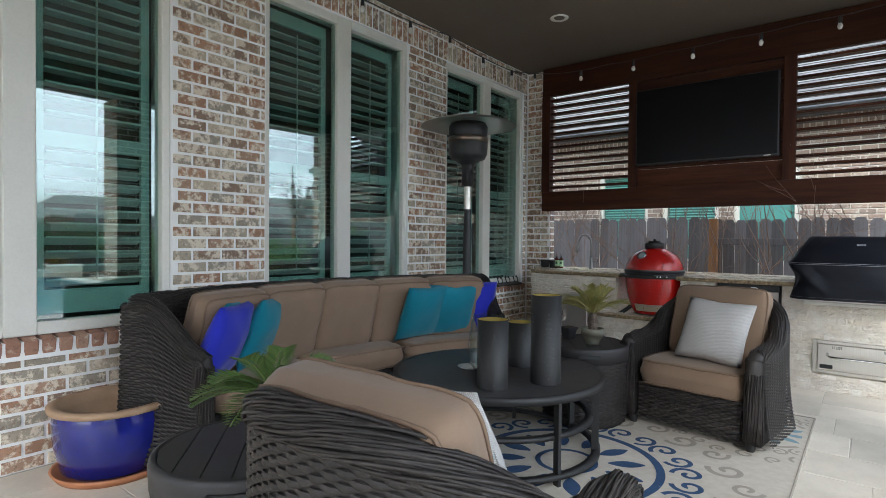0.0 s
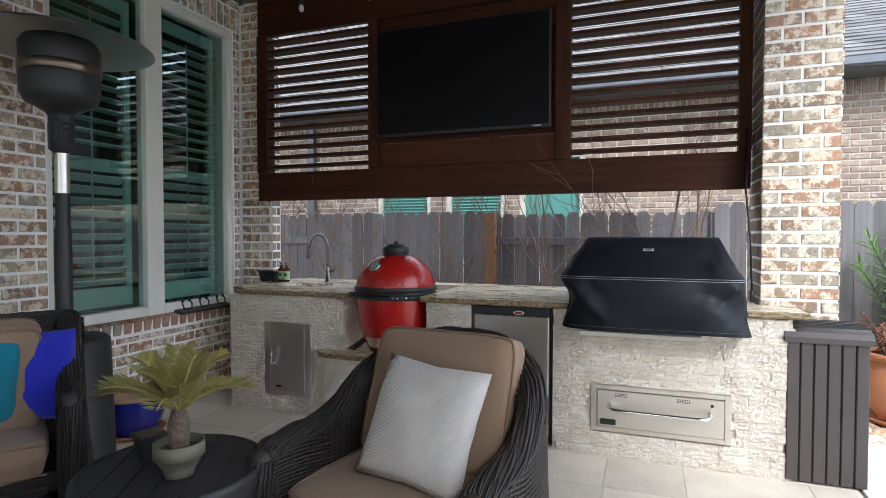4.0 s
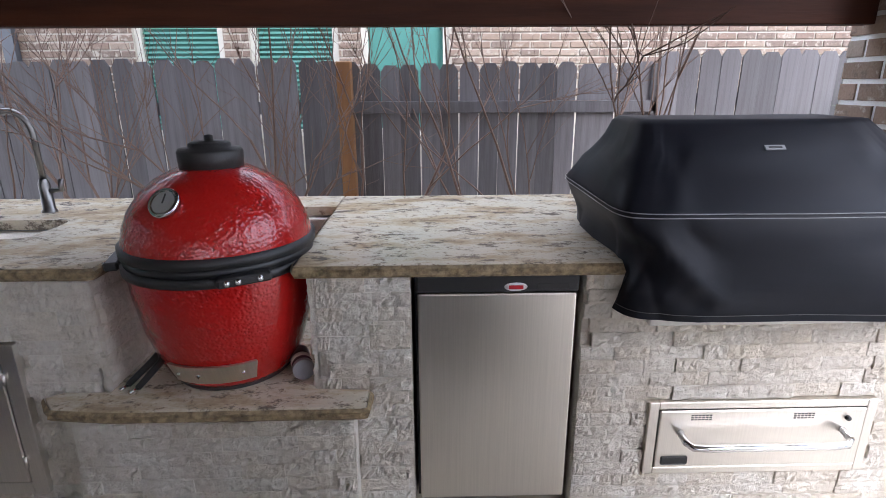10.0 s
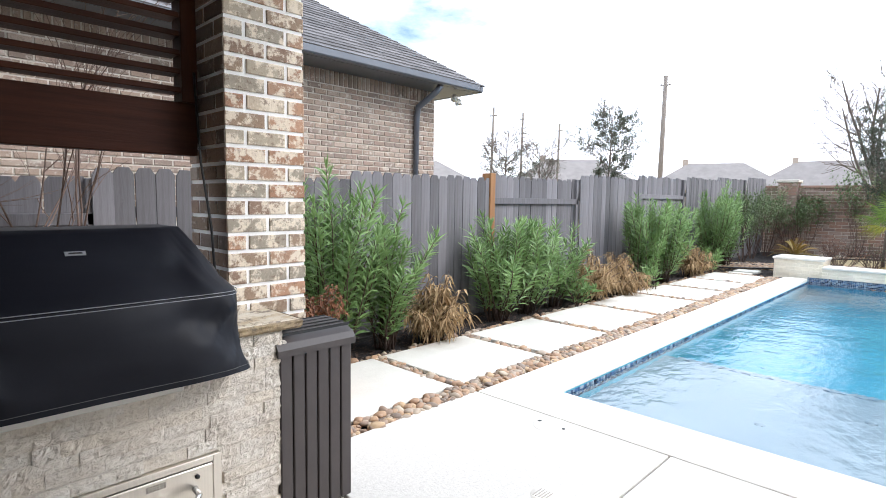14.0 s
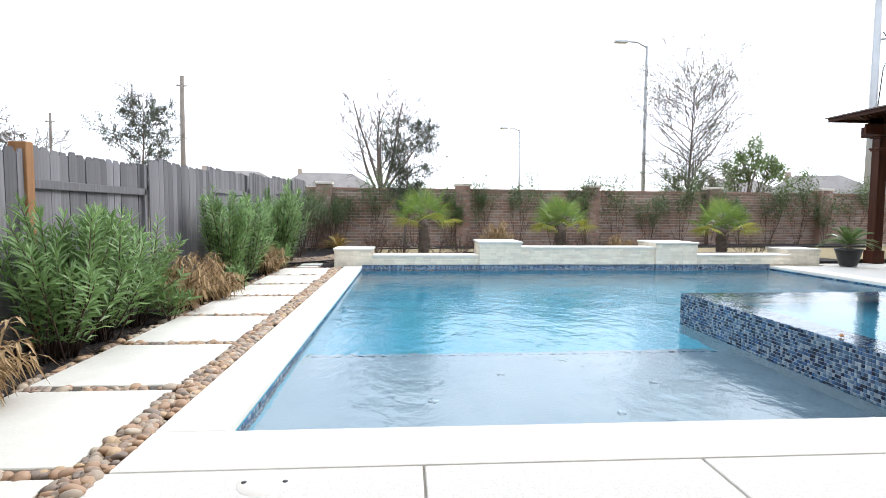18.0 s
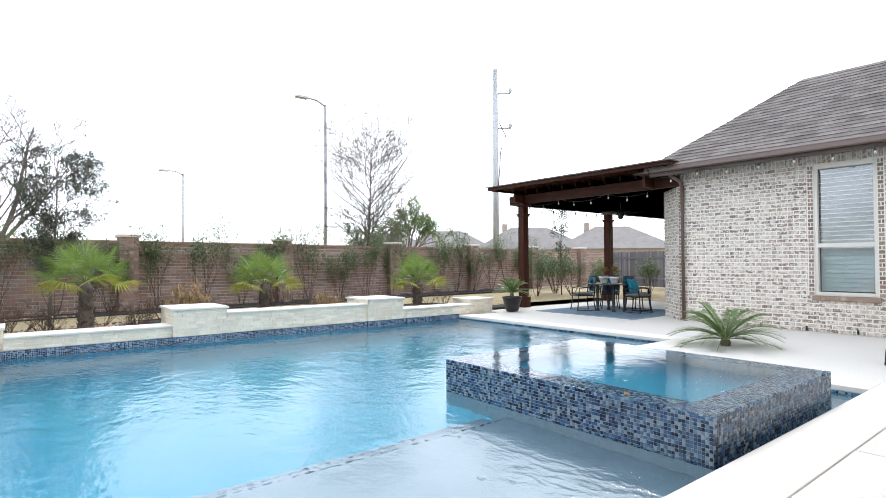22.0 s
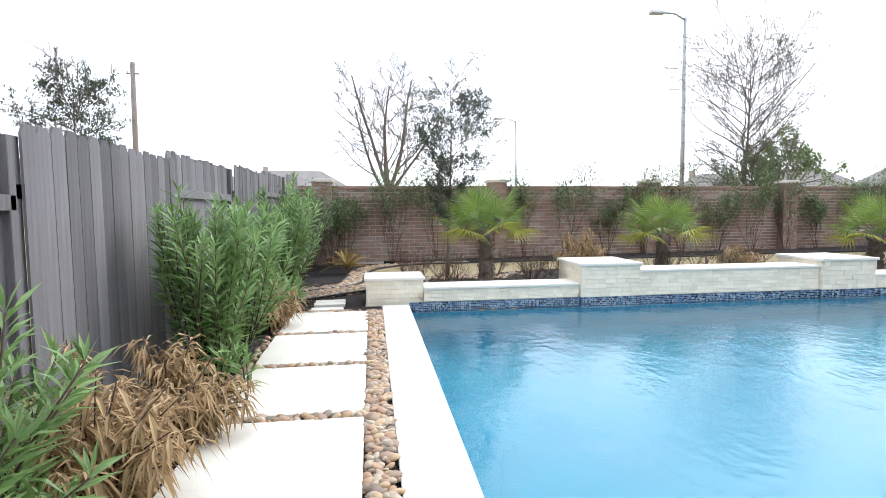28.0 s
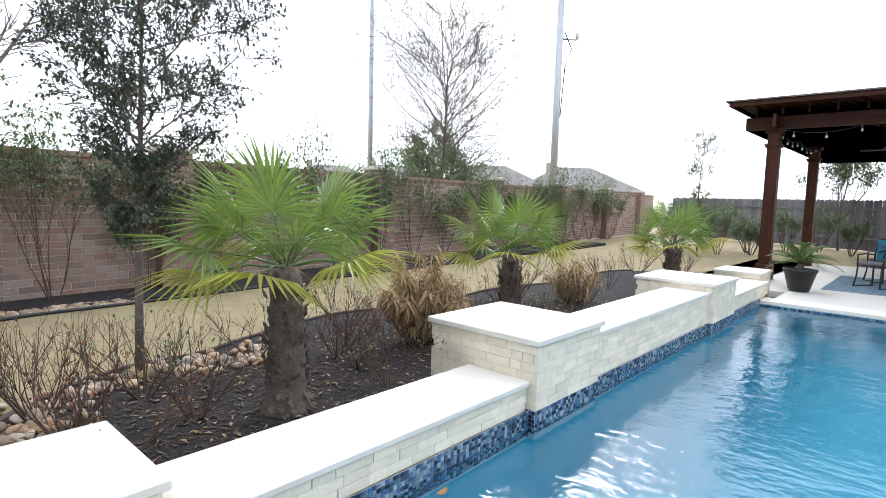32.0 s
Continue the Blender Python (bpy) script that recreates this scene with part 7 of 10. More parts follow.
# ---- roofs and neighbouring house ----
def hip_roof(name, x0, x1, y0, y1, z, rise, mat, label, over=0.0, courses=None):
    """A hipped roof with its ridge along the longer side; its slopes carry rows of shingles."""
    t = thing(name, label, "roof", kind="structure")
    w = min(x1 - x0, y1 - y0) / 2
    along_x = (x1 - x0) >= (y1 - y0)
    if along_x:
        r0, r1 = (x0 + w, (y0 + y1) / 2), (x1 - w, (y0 + y1) / 2)
    else:
        r0, r1 = ((x0 + x1) / 2, y0 + w), ((x0 + x1) / 2, y1 - w)
    bm = bmesh.new()
    c = [bm.verts.new(p) for p in ((x0, y0, z), (x1, y0, z), (x1, y1, z), (x0, y1, z))]
    a, b = bm.verts.new((*r0, z + rise)), bm.verts.new((*r1, z + rise))
    faces = [(c[0], c[1], b, a), (c[2], c[3], a, b), (c[1], c[2], b), (c[3], c[0], a)] if along_x else [(c[1], c[2], b, a), (c[3], c[0], a, b), (c[0], c[1], a), (c[2], c[3], b)]
    for f in faces:
        bm.faces.new(f)
    bm.faces.new(c[::-1])
    bmesh.ops.recalc_face_normals(bm, faces=bm.faces[:])
    part("deck", bm, mat, t)
    if courses:
        V, Fc = [], []
        rnd = random.Random(int(x0 * 7))
        for (e0, e1, s0, s1) in courses:
            e0, e1, s0, s1 = map(Vector, (e0, e1, s0, s1))
            up = ((s0 + s1) / 2 - (e0 + e1) / 2)
            L = up.length
            nrm = (e1 - e0).cross(up).normalized()
            if nrm.z < 0:
                nrm = -nrm
            rows = int(L / 0.145)
            for j in range(rows):
                a0, a1 = j / rows, (j + 1.08) / rows
                p0, p1 = e0 + (s0 - e0) * a0, e1 + (s1 - e1) * a0
                q0, q1 = e0 + (s0 - e0) * min(1, a1), e1 + (s1 - e1) * min(1, a1)
                width = (p1 - p0).length
                m = max(1, int(width / 0.32))
                cuts = sorted([0, 1] + [min(0.999, max(0.001, (k + rnd.uniform(-0.35, 0.35)) / m)) for k in range(1, m)])
                for u0, u1 in zip(cuts, cuts[1:]):
                    i = len(V)
                    th = 0.012 + rnd.random() * 0.007
                    V += [p0 + (p1 - p0) * u0 + nrm * th, p0 + (p1 - p0) * u1 + nrm * th, q0 + (q1 - q0) * u1 + nrm * 0.003, q0 + (q1 - q0) * u0 + nrm * 0.003, p0 + (p1 - p0) * u0, p0 + (p1 - p0) * u1]
                    Fc += [(i, i + 1, i + 2, i + 3), (i + 4, i + 5, i + 1, i)]
        part("shingles", mesh("shingles", V, Fc, mat), mat, t)["kind"] = "stuff"
    return t


# neighbour
NYW, NXE, NZ = 12.7, 8.6, 3.22
nwins = ((-1.45, -0.55), (-0.28, 0.62), (0.86, 1.76))
nb_ = thing("neighbour_house", "neighbouring tan brick house with green window screens", "house", (0, NYW, 0))
nw = bmesh.new()
xs = [-14.0] + [v for w in nwins for v in w] + [NXE]
for a, b in zip(xs[::2], xs[1::2]):
    box(a, b, 0.0, 0.3, -0.1, NZ, bm=nw)
for a, b in nwins:
    box(a, b, 0.0, 0.3, -0.1, 0.9, bm=nw)
    box(a, b, 0.0, 0.3, 2.5, NZ, bm=nw)
box(NXE - 0.3, NXE, 0.3, 11.0, -0.1, NZ, bm=nw)
part("wall", nw, MORTAR_FAR, nb_)
later(nb_, "brick", (-14.0, NYW, 1.15), (1, 0, 0), (0, -1, 0), NXE + 14.0, 1.15, NZ - 0.21, BRICK_FAR, holes=[(a + 14, b + 14, 0.9, 2.5) for a, b in nwins], parts=220, near=(14.5, 1.9), seed=81, depth=0.012)
later(nb_, "soldier_brick", (-14.0, NYW, NZ - 0.21), (1, 0, 0), (0, -1, 0), NXE + 14.0, NZ - 0.21, NZ, BRICK_FAR, parts=0, bw=0.079, bh=0.2, seed=82, depth=0.014)
later(nb_, "brick", (NXE, NYW, 1.15), (0, 1, 0), (1, 0, 0), 11.0, 1.15, NZ, BRICK_FAR, parts=0, seed=83, depth=0.012)
SCREEN_G = plain("green_solar_screen", (0.10, 0.30, 0.26), (0.09, 0.27, 0.235), 0.45, 4, bumps=0.1, fine=200, dist=0.001)
BLIND_G = plain("green_blind", (0.16, 0.42, 0.36), (0.14, 0.38, 0.33), 0.4, 4, bumps=0)
for k, (a, b) in enumerate(nwins):
    wn_ = part("window", box(a, b, 0.12, 0.16, 0.9, 2.5), SCREEN_G, nb_, "pale framed window with a green screen")
    fr = bmesh.new()
    for q in ((a, a + 0.06, 0.9, 2.5), (b - 0.06, b, 0.9, 2.5), (a + 0.06, b - 0.06, 2.44, 2.5), (a + 0.06, b - 0.06, 0.9, 0.96)):
        box(q[0], q[1], 0.03, 0.12, q[2], q[3], bm=fr)
    part("frame", fr, TRIM, wn_)
    if k < 2:
        z = 1.0
        sl = None
        while z < 2.42:
            if sl is None:
                sl = part("slat", box(a + 0.065 - (a + b) / 2, b - 0.065 - (a + b) / 2, -0.02, 0.02, -0.002, 0.002), BLIND_G, wn_)
                ob = sl
            else:
                ob = new("slat", sl.data)
                ob.parent = wn_
            ob.matrix_local = pose((a + b) / 2, 0.085, z, 35, 0, 0)
            z += 0.047
part("downspout", box(-2.72, -2.60, -0.09, -0.015, 0, NZ), GUTTER_GREY, nb_)
part("downspout", tube([(8.15, -0.06, 0.0), (8.15, -0.06, 2.75), (8.15, -0.1, 2.9), (8.22, -0.42, 3.1), (8.25, -0.5, 3.2)], 0.05, 8), GUTTER_GREY, nb_)
part("soffit", box(-14.5, 9.05, -0.5, 0.0, 3.20, 3.24), GUTTER_GREY, nb_)
part("soffit", box(NXE, 9.05, 0.0, 11.5, 3.20, 3.24), GUTTER_GREY, nb_)
part("gutter", box(-14.5, 9.05, -0.62, -0.5, 3.20, 3.33, 0.02), GUTTER_GREY, nb_)
part("gutter", box(9.05, 9.15, -0.6, 11.5, 3.20, 3.33, 0.02), GUTTER_GREY, nb_)
lampn = part("flood_light", lathe([(0.02, 0), (0.05, 0.04), (0.06, 0.10), (0, 0.10)], 14), TRIM, nb_, "white twin flood light")
lampn.matrix_local = pose(8.75, -0.3, 3.15, 150, 20, 0)
part("flood_head", lathe([(0.02, 0), (0.05, 0.04), (0.06, 0.10), (0, 0.10)], 14), TRIM, lampn).matrix_local = pose(0.1, 0.0, 0.02, 20, 30, 0)
E0 = 3.30
hip_roof("neighbour_roof", -14.6, 9.15, NYW - 0.62, NYW + 12.0, E0, 4.2, SHINGLE, "grey shingled hip roof of the neighbouring house",
         courses=[((-6.0, NYW - 0.62, E0), (9.15, NYW - 0.62, E0), (-6.0, NYW + 5.69, E0 + 4.2), (2.84, NYW + 5.69, E0 + 4.2)), ((9.15, NYW - 0.62, E0), (9.15, NYW + 12.0, E0), (2.84, NYW + 5.69, E0 + 4.2), (2.84, NYW + 5.7, E0 + 4.2))])

# ---- own house wing ----
WY = -4.0
wing = thing("house_wing", "pale washed brick wing of the house", "house", (0, WY, 0))
wb_ = bmesh.new()
for x0, x1, z0, z1 in ((3.6, 6.66, 0, 3.42), (6.66, 7.65, 0, 0.70), (6.66, 7.65, 3.2, 3.42), (7.65, 10.35, 0, 3.42)):
    box(x0, x1, -0.3, -0.012, z0, z1, bm=wb_)
part("wall", wb_, MORTAR_WING, wing)
for xa in (7.75, 6.66):
    later(wing, "quoin_brick", (xa, WY - 0.012, 0.70), (-1, 0, 0), (0, 1, 0), 0.10, 0.70, 3.2, BRICK_HEAD, parts=40, bw=0.1, seed=94)
later(wing, "quoin_brick", (10.352, WY - 0.006, 0), (-1, 0, 0), (0, 1, 0), 0.10, 0, 3.22, BRICK_HEAD, parts=48, bw=0.1, seed=95)
cham = box(0, 1.1, -0.3, -0.012, 0, 3.42)
bmesh.ops.transform(cham, matrix=pose(10.35, 0, 0, 0, 0, -45), verts=cham.verts[:])
part("wall", cham, MORTAR_WING, wing)
part("wall", box(10.8, 11.1, -9.0, -0.78, 0, 3.42), MORTAR, wing)
later(wing, "brick", (10.35, WY - 0.012, 0), (-1, 0, 0), (0, 1, 0), 6.75, 0, 3.22, BRICK_WING, holes=[(2.60, 3.79, 0.70, 3.2)], parts=300, near=(4.4, 1.2), seed=91)
later(wing, "soldier_brick", (10.35, WY - 0.012, 3.22), (-1, 0, 0), (0, 1, 0), 6.75, 3.22, 3.42, BRICK_WING, parts=80, near=(3, 3.3), bw=0.079, bh=0.2, seed=92)
later(wing, "brick", (10.35 + 1.1 * math.cos(radians(45)), WY - 1.1 * math.sin(radians(45)), 0), (-math.cos(radians(45)), math.sin(radians(45)), 0), (math.sin(radians(45)), math.cos(radians(45)), 0), 1.1, 0, 3.42, BRICK_WING, parts=0, seed=93, depth=0.008)
SASHGLASS = glass_mat("sash_glass", (0.93, 0.96, 0.97), 2.3)
ww = part("window", box(6.70, 7.61, -0.14, -0.134, 0.74, 3.16), SASHGLASS, wing, "sash window with shutters below and blinds above")
ww.visible_shadow = False
fr = bmesh.new()
for q in ((6.66, 6.72, 0.7, 3.2), (7.59, 7.65, 0.7, 3.2), (6.72, 7.59, 3.13, 3.2), (6.72, 7.59, 0.7, 0.77), (6.72, 7.59, 1.62, 1.70)):
    box(q[0], q[1], -0.13, -0.03, q[2], q[3], 0.004, bm=fr)
part("frame", fr, TRIM, ww)
sl = None
for k in range(27):
    z = 0.83 + k * 0.085
    if sl is None:
        sl = part("slat", box(-0.43, 0.43, -0.043, 0.043, -0.004, 0.004), SHUTTER, ww)
        ob = sl
    else:
        ob = new("slat", sl.data)
        ob.parent = ww
    ob.matrix_local = pose(7.155, -0.19, z, -76 if z < 1.65 else -12, 0, 0)
# the sash's unlit room, reduced to a darkened panel
part("room_shade_panel", box(6.6, 7.7, -0.295, -0.285, 0.65, 3.25), ROOM_SHADE, ww)
part("sill", box(6.62, 7.69, -0.10, 0.04, 0.61, 0.70, 0.01), BRICK_HEAD, wing)
part("soffit", box(-0.9, 11.2, -0.3, 0.5, 3.42, 3.46), FASCIA, wing)
part("gutter", box(4.3, 10.75, 0.45, 0.58, 3.40, 3.54, 0.02), GUTTER, wing)
part("gutter", box(10.75, 10.88, -4.0, 0.58, 3.40, 3.54, 0.02), GUTTER, wing)
part("fascia", box(4.3, 10.8, 0.40, 0.452, 3.32, 3.47), FASCIA, wing)
part("downspout", tube([(10.22, 0.06, 0.05), (10.22, 0.06, 3.05), (10.25, 0.1, 3.2), (10.38, 0.4, 3.36), (10.4, 0.5, 3.45)], 0.045, 8), GUTTER, wing)
for k in range(7):
    part("weep_vent", box(4.5 + k * 0.82, 4.53 + k * 0.82, 0.002, 0.022, 0.02, 0.10), BLACK, wing)
EZ = 3.5
hip_roof("wing_roof", -4.0, 10.85, -8.4, -3.42, EZ, 1.98, SHINGLE_B, "brown-grey shingled hip roof over the wing",
         courses=[((1.0, -3.42, EZ), (10.85, -3.42, EZ), (1.0, -5.91, EZ + 1.98), (8.36, -5.91, EZ + 1.98)), ((10.85, -8.4, EZ), (10.85, -3.42, EZ), (8.36, -5.91, EZ + 1.98), (8.36, -5.9, EZ + 1.98))])
string_lights("c", [(4.4, -3.50, 3.36), (6.2, -3.50, 3.36), (8.0, -3.50, 3.36), (9.6, -3.50, 3.36), (10.7, -3.55, 3.3)], 0.06, 0.62, "black cord of clear bulbs under the eave")

clock = thing("wall_clock", "large round outdoor clock with a dark ornate frame", "clock", (5.06, WY + 0.01, 2.12))
fc = part("frame", lathe([(0.26, 0.0), (0.27, 0.035), (0.31, 0.05), (0.36, 0.035), (0.375, 0.0)], 40), IRON, clock)
fc.matrix_local = pose(0, 0.02, 0, -90, 0, 0)
beads = bmesh.new()
for k in range(24):
    a = 2 * math.pi * k / 24
    bmesh.ops.create_uvsphere(beads, u_segments=8, v_segments=6, radius=0.022, matrix=Matrix.Translation((0.33 * math.cos(a), 0.065, 0.33 * math.sin(a))))
part("beading", smooth(beads), IRON, clock)
face = part("face", lathe([(0, 0.01), (0.27, 0.01)], 40), plain("white_dial", (0.72, 0.72, 0.7), None, 0.4, 5, bumps=0), clock)
face.matrix_local = pose(0, 0.02, 0, -90, 0, 0)
for k in range(12):
    a = radians(90 - 30 * k)
    part("hour_mark", box(-0.005, 0.005, 0.031, 0.034, -0.025, 0.025), BLACK, clock).matrix_local = Matrix.Translation((-0.21 * math.cos(a), 0, 0.21 * math.sin(a))) @ pose(0, 0, 0, 0, 30 * -k, 0)
for ang, ln in ((55, 0.12), (-100, 0.18)):
    part("hand", box(-0.005, 0.005, 0.035, 0.038, 0, ln), BLACK, clock).matrix_local = pose(0, 0, 0, 0, ang, 0)

# ---- pergola and dining set ----
perg = thing("pergola", "dark red-brown stained timber pergola beside the house", "pergola", (13.0, -6.0, 0))
P0 = Vector((13.0, -6.0, 0))
for x, y in ((15.2, -4.0), (15.1, -8.2), (10.9, -8.2)):
    p = part("post", box(-0.11, 0.11, -0.11, 0.11, 0.0, 3.12, 0.006), STAIN_V, perg)
    p.location = Vector((x, y, 0)) - P0
    part("plinth", box(-0.15, 0.15, -0.15, 0.15, 0.0, 0.32, 0.01), STAIN_V, p)
    for z, s in ((2.72, 0.135), (2.76, 0.155), (3.02, 0.15), (3.07, 0.17)):
        part("moulding", box(-s, s, -s, s, z, z + 0.04, 0.008), STAIN_V, p)
for y in (-4.0, -8.2):
    for dy in (-0.07, 0.03):
        part("beam", box(10.3 - P0.x, 15.75 - P0.x, y + dy - P0.y, y + dy + 0.045, 3.10, 3.36, 0.004), STAIN, perg)
for x in (15.15, 10.95):
    part("beam", box(x - 0.03 - P0.x, x + 0.03 - P0.x, -8.6 - P0.y, -3.55 - P0.y, 3.12, 3.36, 0.004), STAIN_V, perg)
raf = None
for k in range(12):
    if raf is None:
        raf = part("rafter", box(-0.022, 0.022, -2.20, 2.06, 3.40, 3.55, 0.003), STAIN_V, perg)
        ob = raf
    else:
        ob = new("rafter", raf.data)
        ob.parent = perg
    ob.location = (10.5 + k * 0.46 - P0.x, -0.05, 0)
bat = None
for k in range(36):
    if bat is None:
        bat = part("batten", box(-2.75, 2.75, -0.045, 0.045, 3.55, 3.59), STAIN, perg)
        ob = bat
    else:
        ob = new("batten", bat.data)
        ob.parent = perg
    ob.location = (0.05, -2.65 + k * 0.152, 0)
for y in (-2.80, 2.76):
    part("fascia", box(-2.86, 2.9, y, y + 0.035, 3.50, 3.591, 0.003), STAIN, perg)
for x in (-2.86, 2.86):
    part("fascia", box(x, x + 0.035, -2.76, 2.756, 3.50, 3.591, 0.003), STAIN_V, perg)
part("cover_sheet", box(-2.9, 2.95, -2.84, 2.84, 3.592, 3.618), plain("bronze_sheet", (0.12, 0.09, 0.075), None, 0.4, 4, bumps=0), perg)
fan = thing("ceiling_fan", "dark ceiling fan hanging under the pergola", "ceiling fan", (13.3, -6.2, 2.78))
part("rod", tube([(0, 0, 0.1), (0, 0, 0.6)], 0.015, 8), IRON, fan)
part("motor", lathe([(0, -0.06), (0.09, -0.05), (0.12, 0.0), (0.12, 0.06), (0.06, 0.1), (0.02, 0.11)], 20), IRON, fan)
part("lamp_bowl", lathe([(0, -0.16), (0.07, -0.13), (0.09, -0.06)], 16), plain("dark_glass", (0.03, 0.03, 0.06), None, 0.2, 5, bumps=0), fan)
for k in range(5):
    part("blade", box(0.12, 0.68, -0.06, 0.06, 0.0, 0.008), IRON, fan).matrix_local = pose(0, 0, 0.02, 10, 0, 72 * k)
string_lights("d", [(10.8, -3.9, 3.1), (12.2, -3.9, 3.1), (13.7, -3.9, 3.1), (15.1, -3.9, 3.1), (15.1, -6.0, 3.05), (15.05, -8.1, 3.1)], 0.12, 0.55, "black cord of clear bulbs along the pergola beams")
drug = thing("rug", "faded blue patterned outdoor rug under the dining table", "rug", (12.6, -4.8, 0.001), 0)
part("field", box(-1.5, 1.5, -1.35, 1.5, 0, 0.008), plain("blue_pile", (0.07, 0.13, 0.19), (0.16, 0.22, 0.27), 0.95, 6, bumps=0.4, fine=150), drug)
part("binding", tube([(-1.5, -1.35, 0.006), (1.5, -1.35, 0.006), (1.5, 1.5, 0.006), (-1.5, 1.5, 0.006), (-1.5, -1.35, 0.006)], 0.012, 6), plain("pale_blue_binding", (0.25, 0.32, 0.36), None, 0.9, 5), drug)
DX, DY = 12.75, -4.85
dt = thing("dining_table", "dark cast-metal dining table with turned legs", "dining table", (DX, DY, 0.008))
part("tabletop", lathe([(0, 0.72), (0.60, 0.72), (0.62, 0.735), (0.60, 0.75), (0, 0.752)], 40), plain("bronze_top", (0.07, 0.045, 0.035), (0.05, 0.035, 0.03), 0.45, 6), dt)
for k in range(4):
    part("leg", lathe([(0.05, 0), (0.055, 0.03), (0.03, 0.08), (0.045, 0.25), (0.03, 0.4), (0.05, 0.55), (0.035, 0.65), (0.05, 0.72)], 12), IRON, dt).location = (0.36 * math.cos(radians(45 + 90 * k)), 0.36 * math.sin(radians(45 + 90 * k)), 0)


def dining_chair():
    t = thing("dining_chair", "dark cast-metal dining chair with a teal lattice back", "dining chair", group="dining chairs")
    part("seat", box(-0.24, 0.24, -0.24, 0.24, 0.40, 0.43, 0.01), IRON, t)
    part("seat_pad", cushion(0.46, 0.46, 0.07, 0.3, 6, 0.003, 1), plain("grey_pad", (0.16, 0.15, 0.15), None, 0.9, 6), t).location = (0, 0, 0.43)
    for x in (-0.22, 0.22):
        for y in (-0.22, 0.22):
            part("leg", tube([(x, y, 0.4), (x * 1.02, y * 1.05, 0.2), (x * 1.12, y * 1.2, 0.0)], 0.016, 8), IRON, t)
        part("arm", tube([(x * 1.1, 0.24, 0.62), (x * 1.15, 0.0, 0.64), (x * 1.12, -0.2, 0.62), (x * 1.05, -0.22, 0.42)], 0.015, 8), IRON, t)
        part("runner", tube([(x * 1.12, -0.27, 0.01), (x * 1.12, 0.27, 0.01)], 0.012, 6), IRON, t)
    part("back_frame", tube([(-0.23, 0.23, 0.42), (-0.24, 0.27, 0.75), (-0.20, 0.29, 0.92), (0, 0.30, 0.95), (0.20, 0.29, 0.92), (0.24, 0.27, 0.75), (0.23, 0.23, 0.42)], 0.017, 8), IRON, t)
    TL = plain("teal_enamel", (0.018, 0.16, 0.26), (0.012, 0.13, 0.21), 0.5, 6, bumps=0.1)
    part("back_panel", box(-0.215, 0.215, 0.268, 0.276, 0.52, 0.92), TL, t, "teal fabric behind the lattice")
    lat = bmesh.new()
    for k in range(8):
        a = radians(45 * k)
        tube([(0.0, 0.262, 0.72), (0.09 * math.cos(a), 0.255, 0.72 + 0.09 * math.sin(a)), (0.19 * math.cos(a + 0.3), 0.262, 0.72 + 0.19 * math.sin(a + 0.3))], 0.011, 6, lat)
    part("lattice", lat, IRON, t)
    for z in (0.50, 0.94):
        part("rail", tube([(-0.23, 0.262, z), (0.23, 0.262, z)], 0.013, 6), IRON, t)
    return t


dc = dining_chair()
spots = [(DX + 0.62, DY + 0.42, 150), (DX - 0.75, DY - 0.10, -95), (DX - 0.35, DY - 0.75, -35), (DX + 0.55, DY - 0.75, 40)]
dc.matrix_world = pose(spots[0][0], spots[0][1], 0.009, 0, 0, spots[0][2])
for x, y, r in spots[1:]:
    copy_thing(dc, pose(x, y, 0.009, 0, 0, r))
pillow(TEAL, 0.40, pose(DX - 0.68, DY - 0.10, 0.50, -15, 0, -95), "teal square cushion on a dining chair", 31)

# ---- lounger and side table ----
SLING = plain("grey_sling", (0.33, 0.31, 0.29), (0.29, 0.27, 0.25), 0.8, 6, bumps=0.3, fine=200, dist=0.001)
ch = thing("sun_lounger", "black framed sun lounger with grey sling fabric", "sun lounger", (5.47, -1.75, 0), -6)
part("seat_sling", box(-0.29, 0.29, -0.45, 0.88, 0.33, 0.345, 0.005), SLING, ch)
bk = part("backrest_sling", box(-0.29, 0.29, -0.008, 0.008, 0.0, 0.78, 0.006), SLING, ch)
bk.matrix_local = pose(0, -0.45, 0.345, 22, 0, 0)
for s in (-1, 1):
    part("side_rail", tube([(s * 0.31, 0.90, 0.33), (s * 0.31, -0.55, 0.33)], 0.018, 8), IRON, ch)
    part("back_rail", tube([(s * 0.31, -0.45, 0.34), (s * 0.31, -0.75, 1.08)], 0.016, 8), IRON, ch)
    part("leg", tube([(s * 0.32, 0.86, 0.34), (s * 0.33, 0.92, 0.18), (s * 0.34, 0.93, 0.0)], 0.02, 8), IRON, ch)
    part("leg", tube([(s * 0.32, -0.5, 0.34), (s * 0.33, -0.55, 0.0)], 0.02, 8), IRON, ch)
    part("arm", tube([(s * 0.33, 0.42, 0.33), (s * 0.345, 0.40, 0.50), (s * 0.345, 0.3, 0.54), (s * 0.345, -0.3, 0.55), (s * 0.33, -0.5, 0.50)], 0.018, 8), IRON, ch)
pillow(BLUE, 0.42, pose(5.44, -1.98, 0.36, 24, 0, -6), "royal blue cushion on the sun lounger", 33)
st = thing("side_table", "small dark wooden side table by the house wall", "side table", (4.62, -1.7, 0))
part("top", box(-0.24, 0.24, -0.24, 0.24, 0.44, 0.47, 0.006), plain("dark_stained_wood", (0.06, 0.03, 0.025), None, 0.5, 6), st)
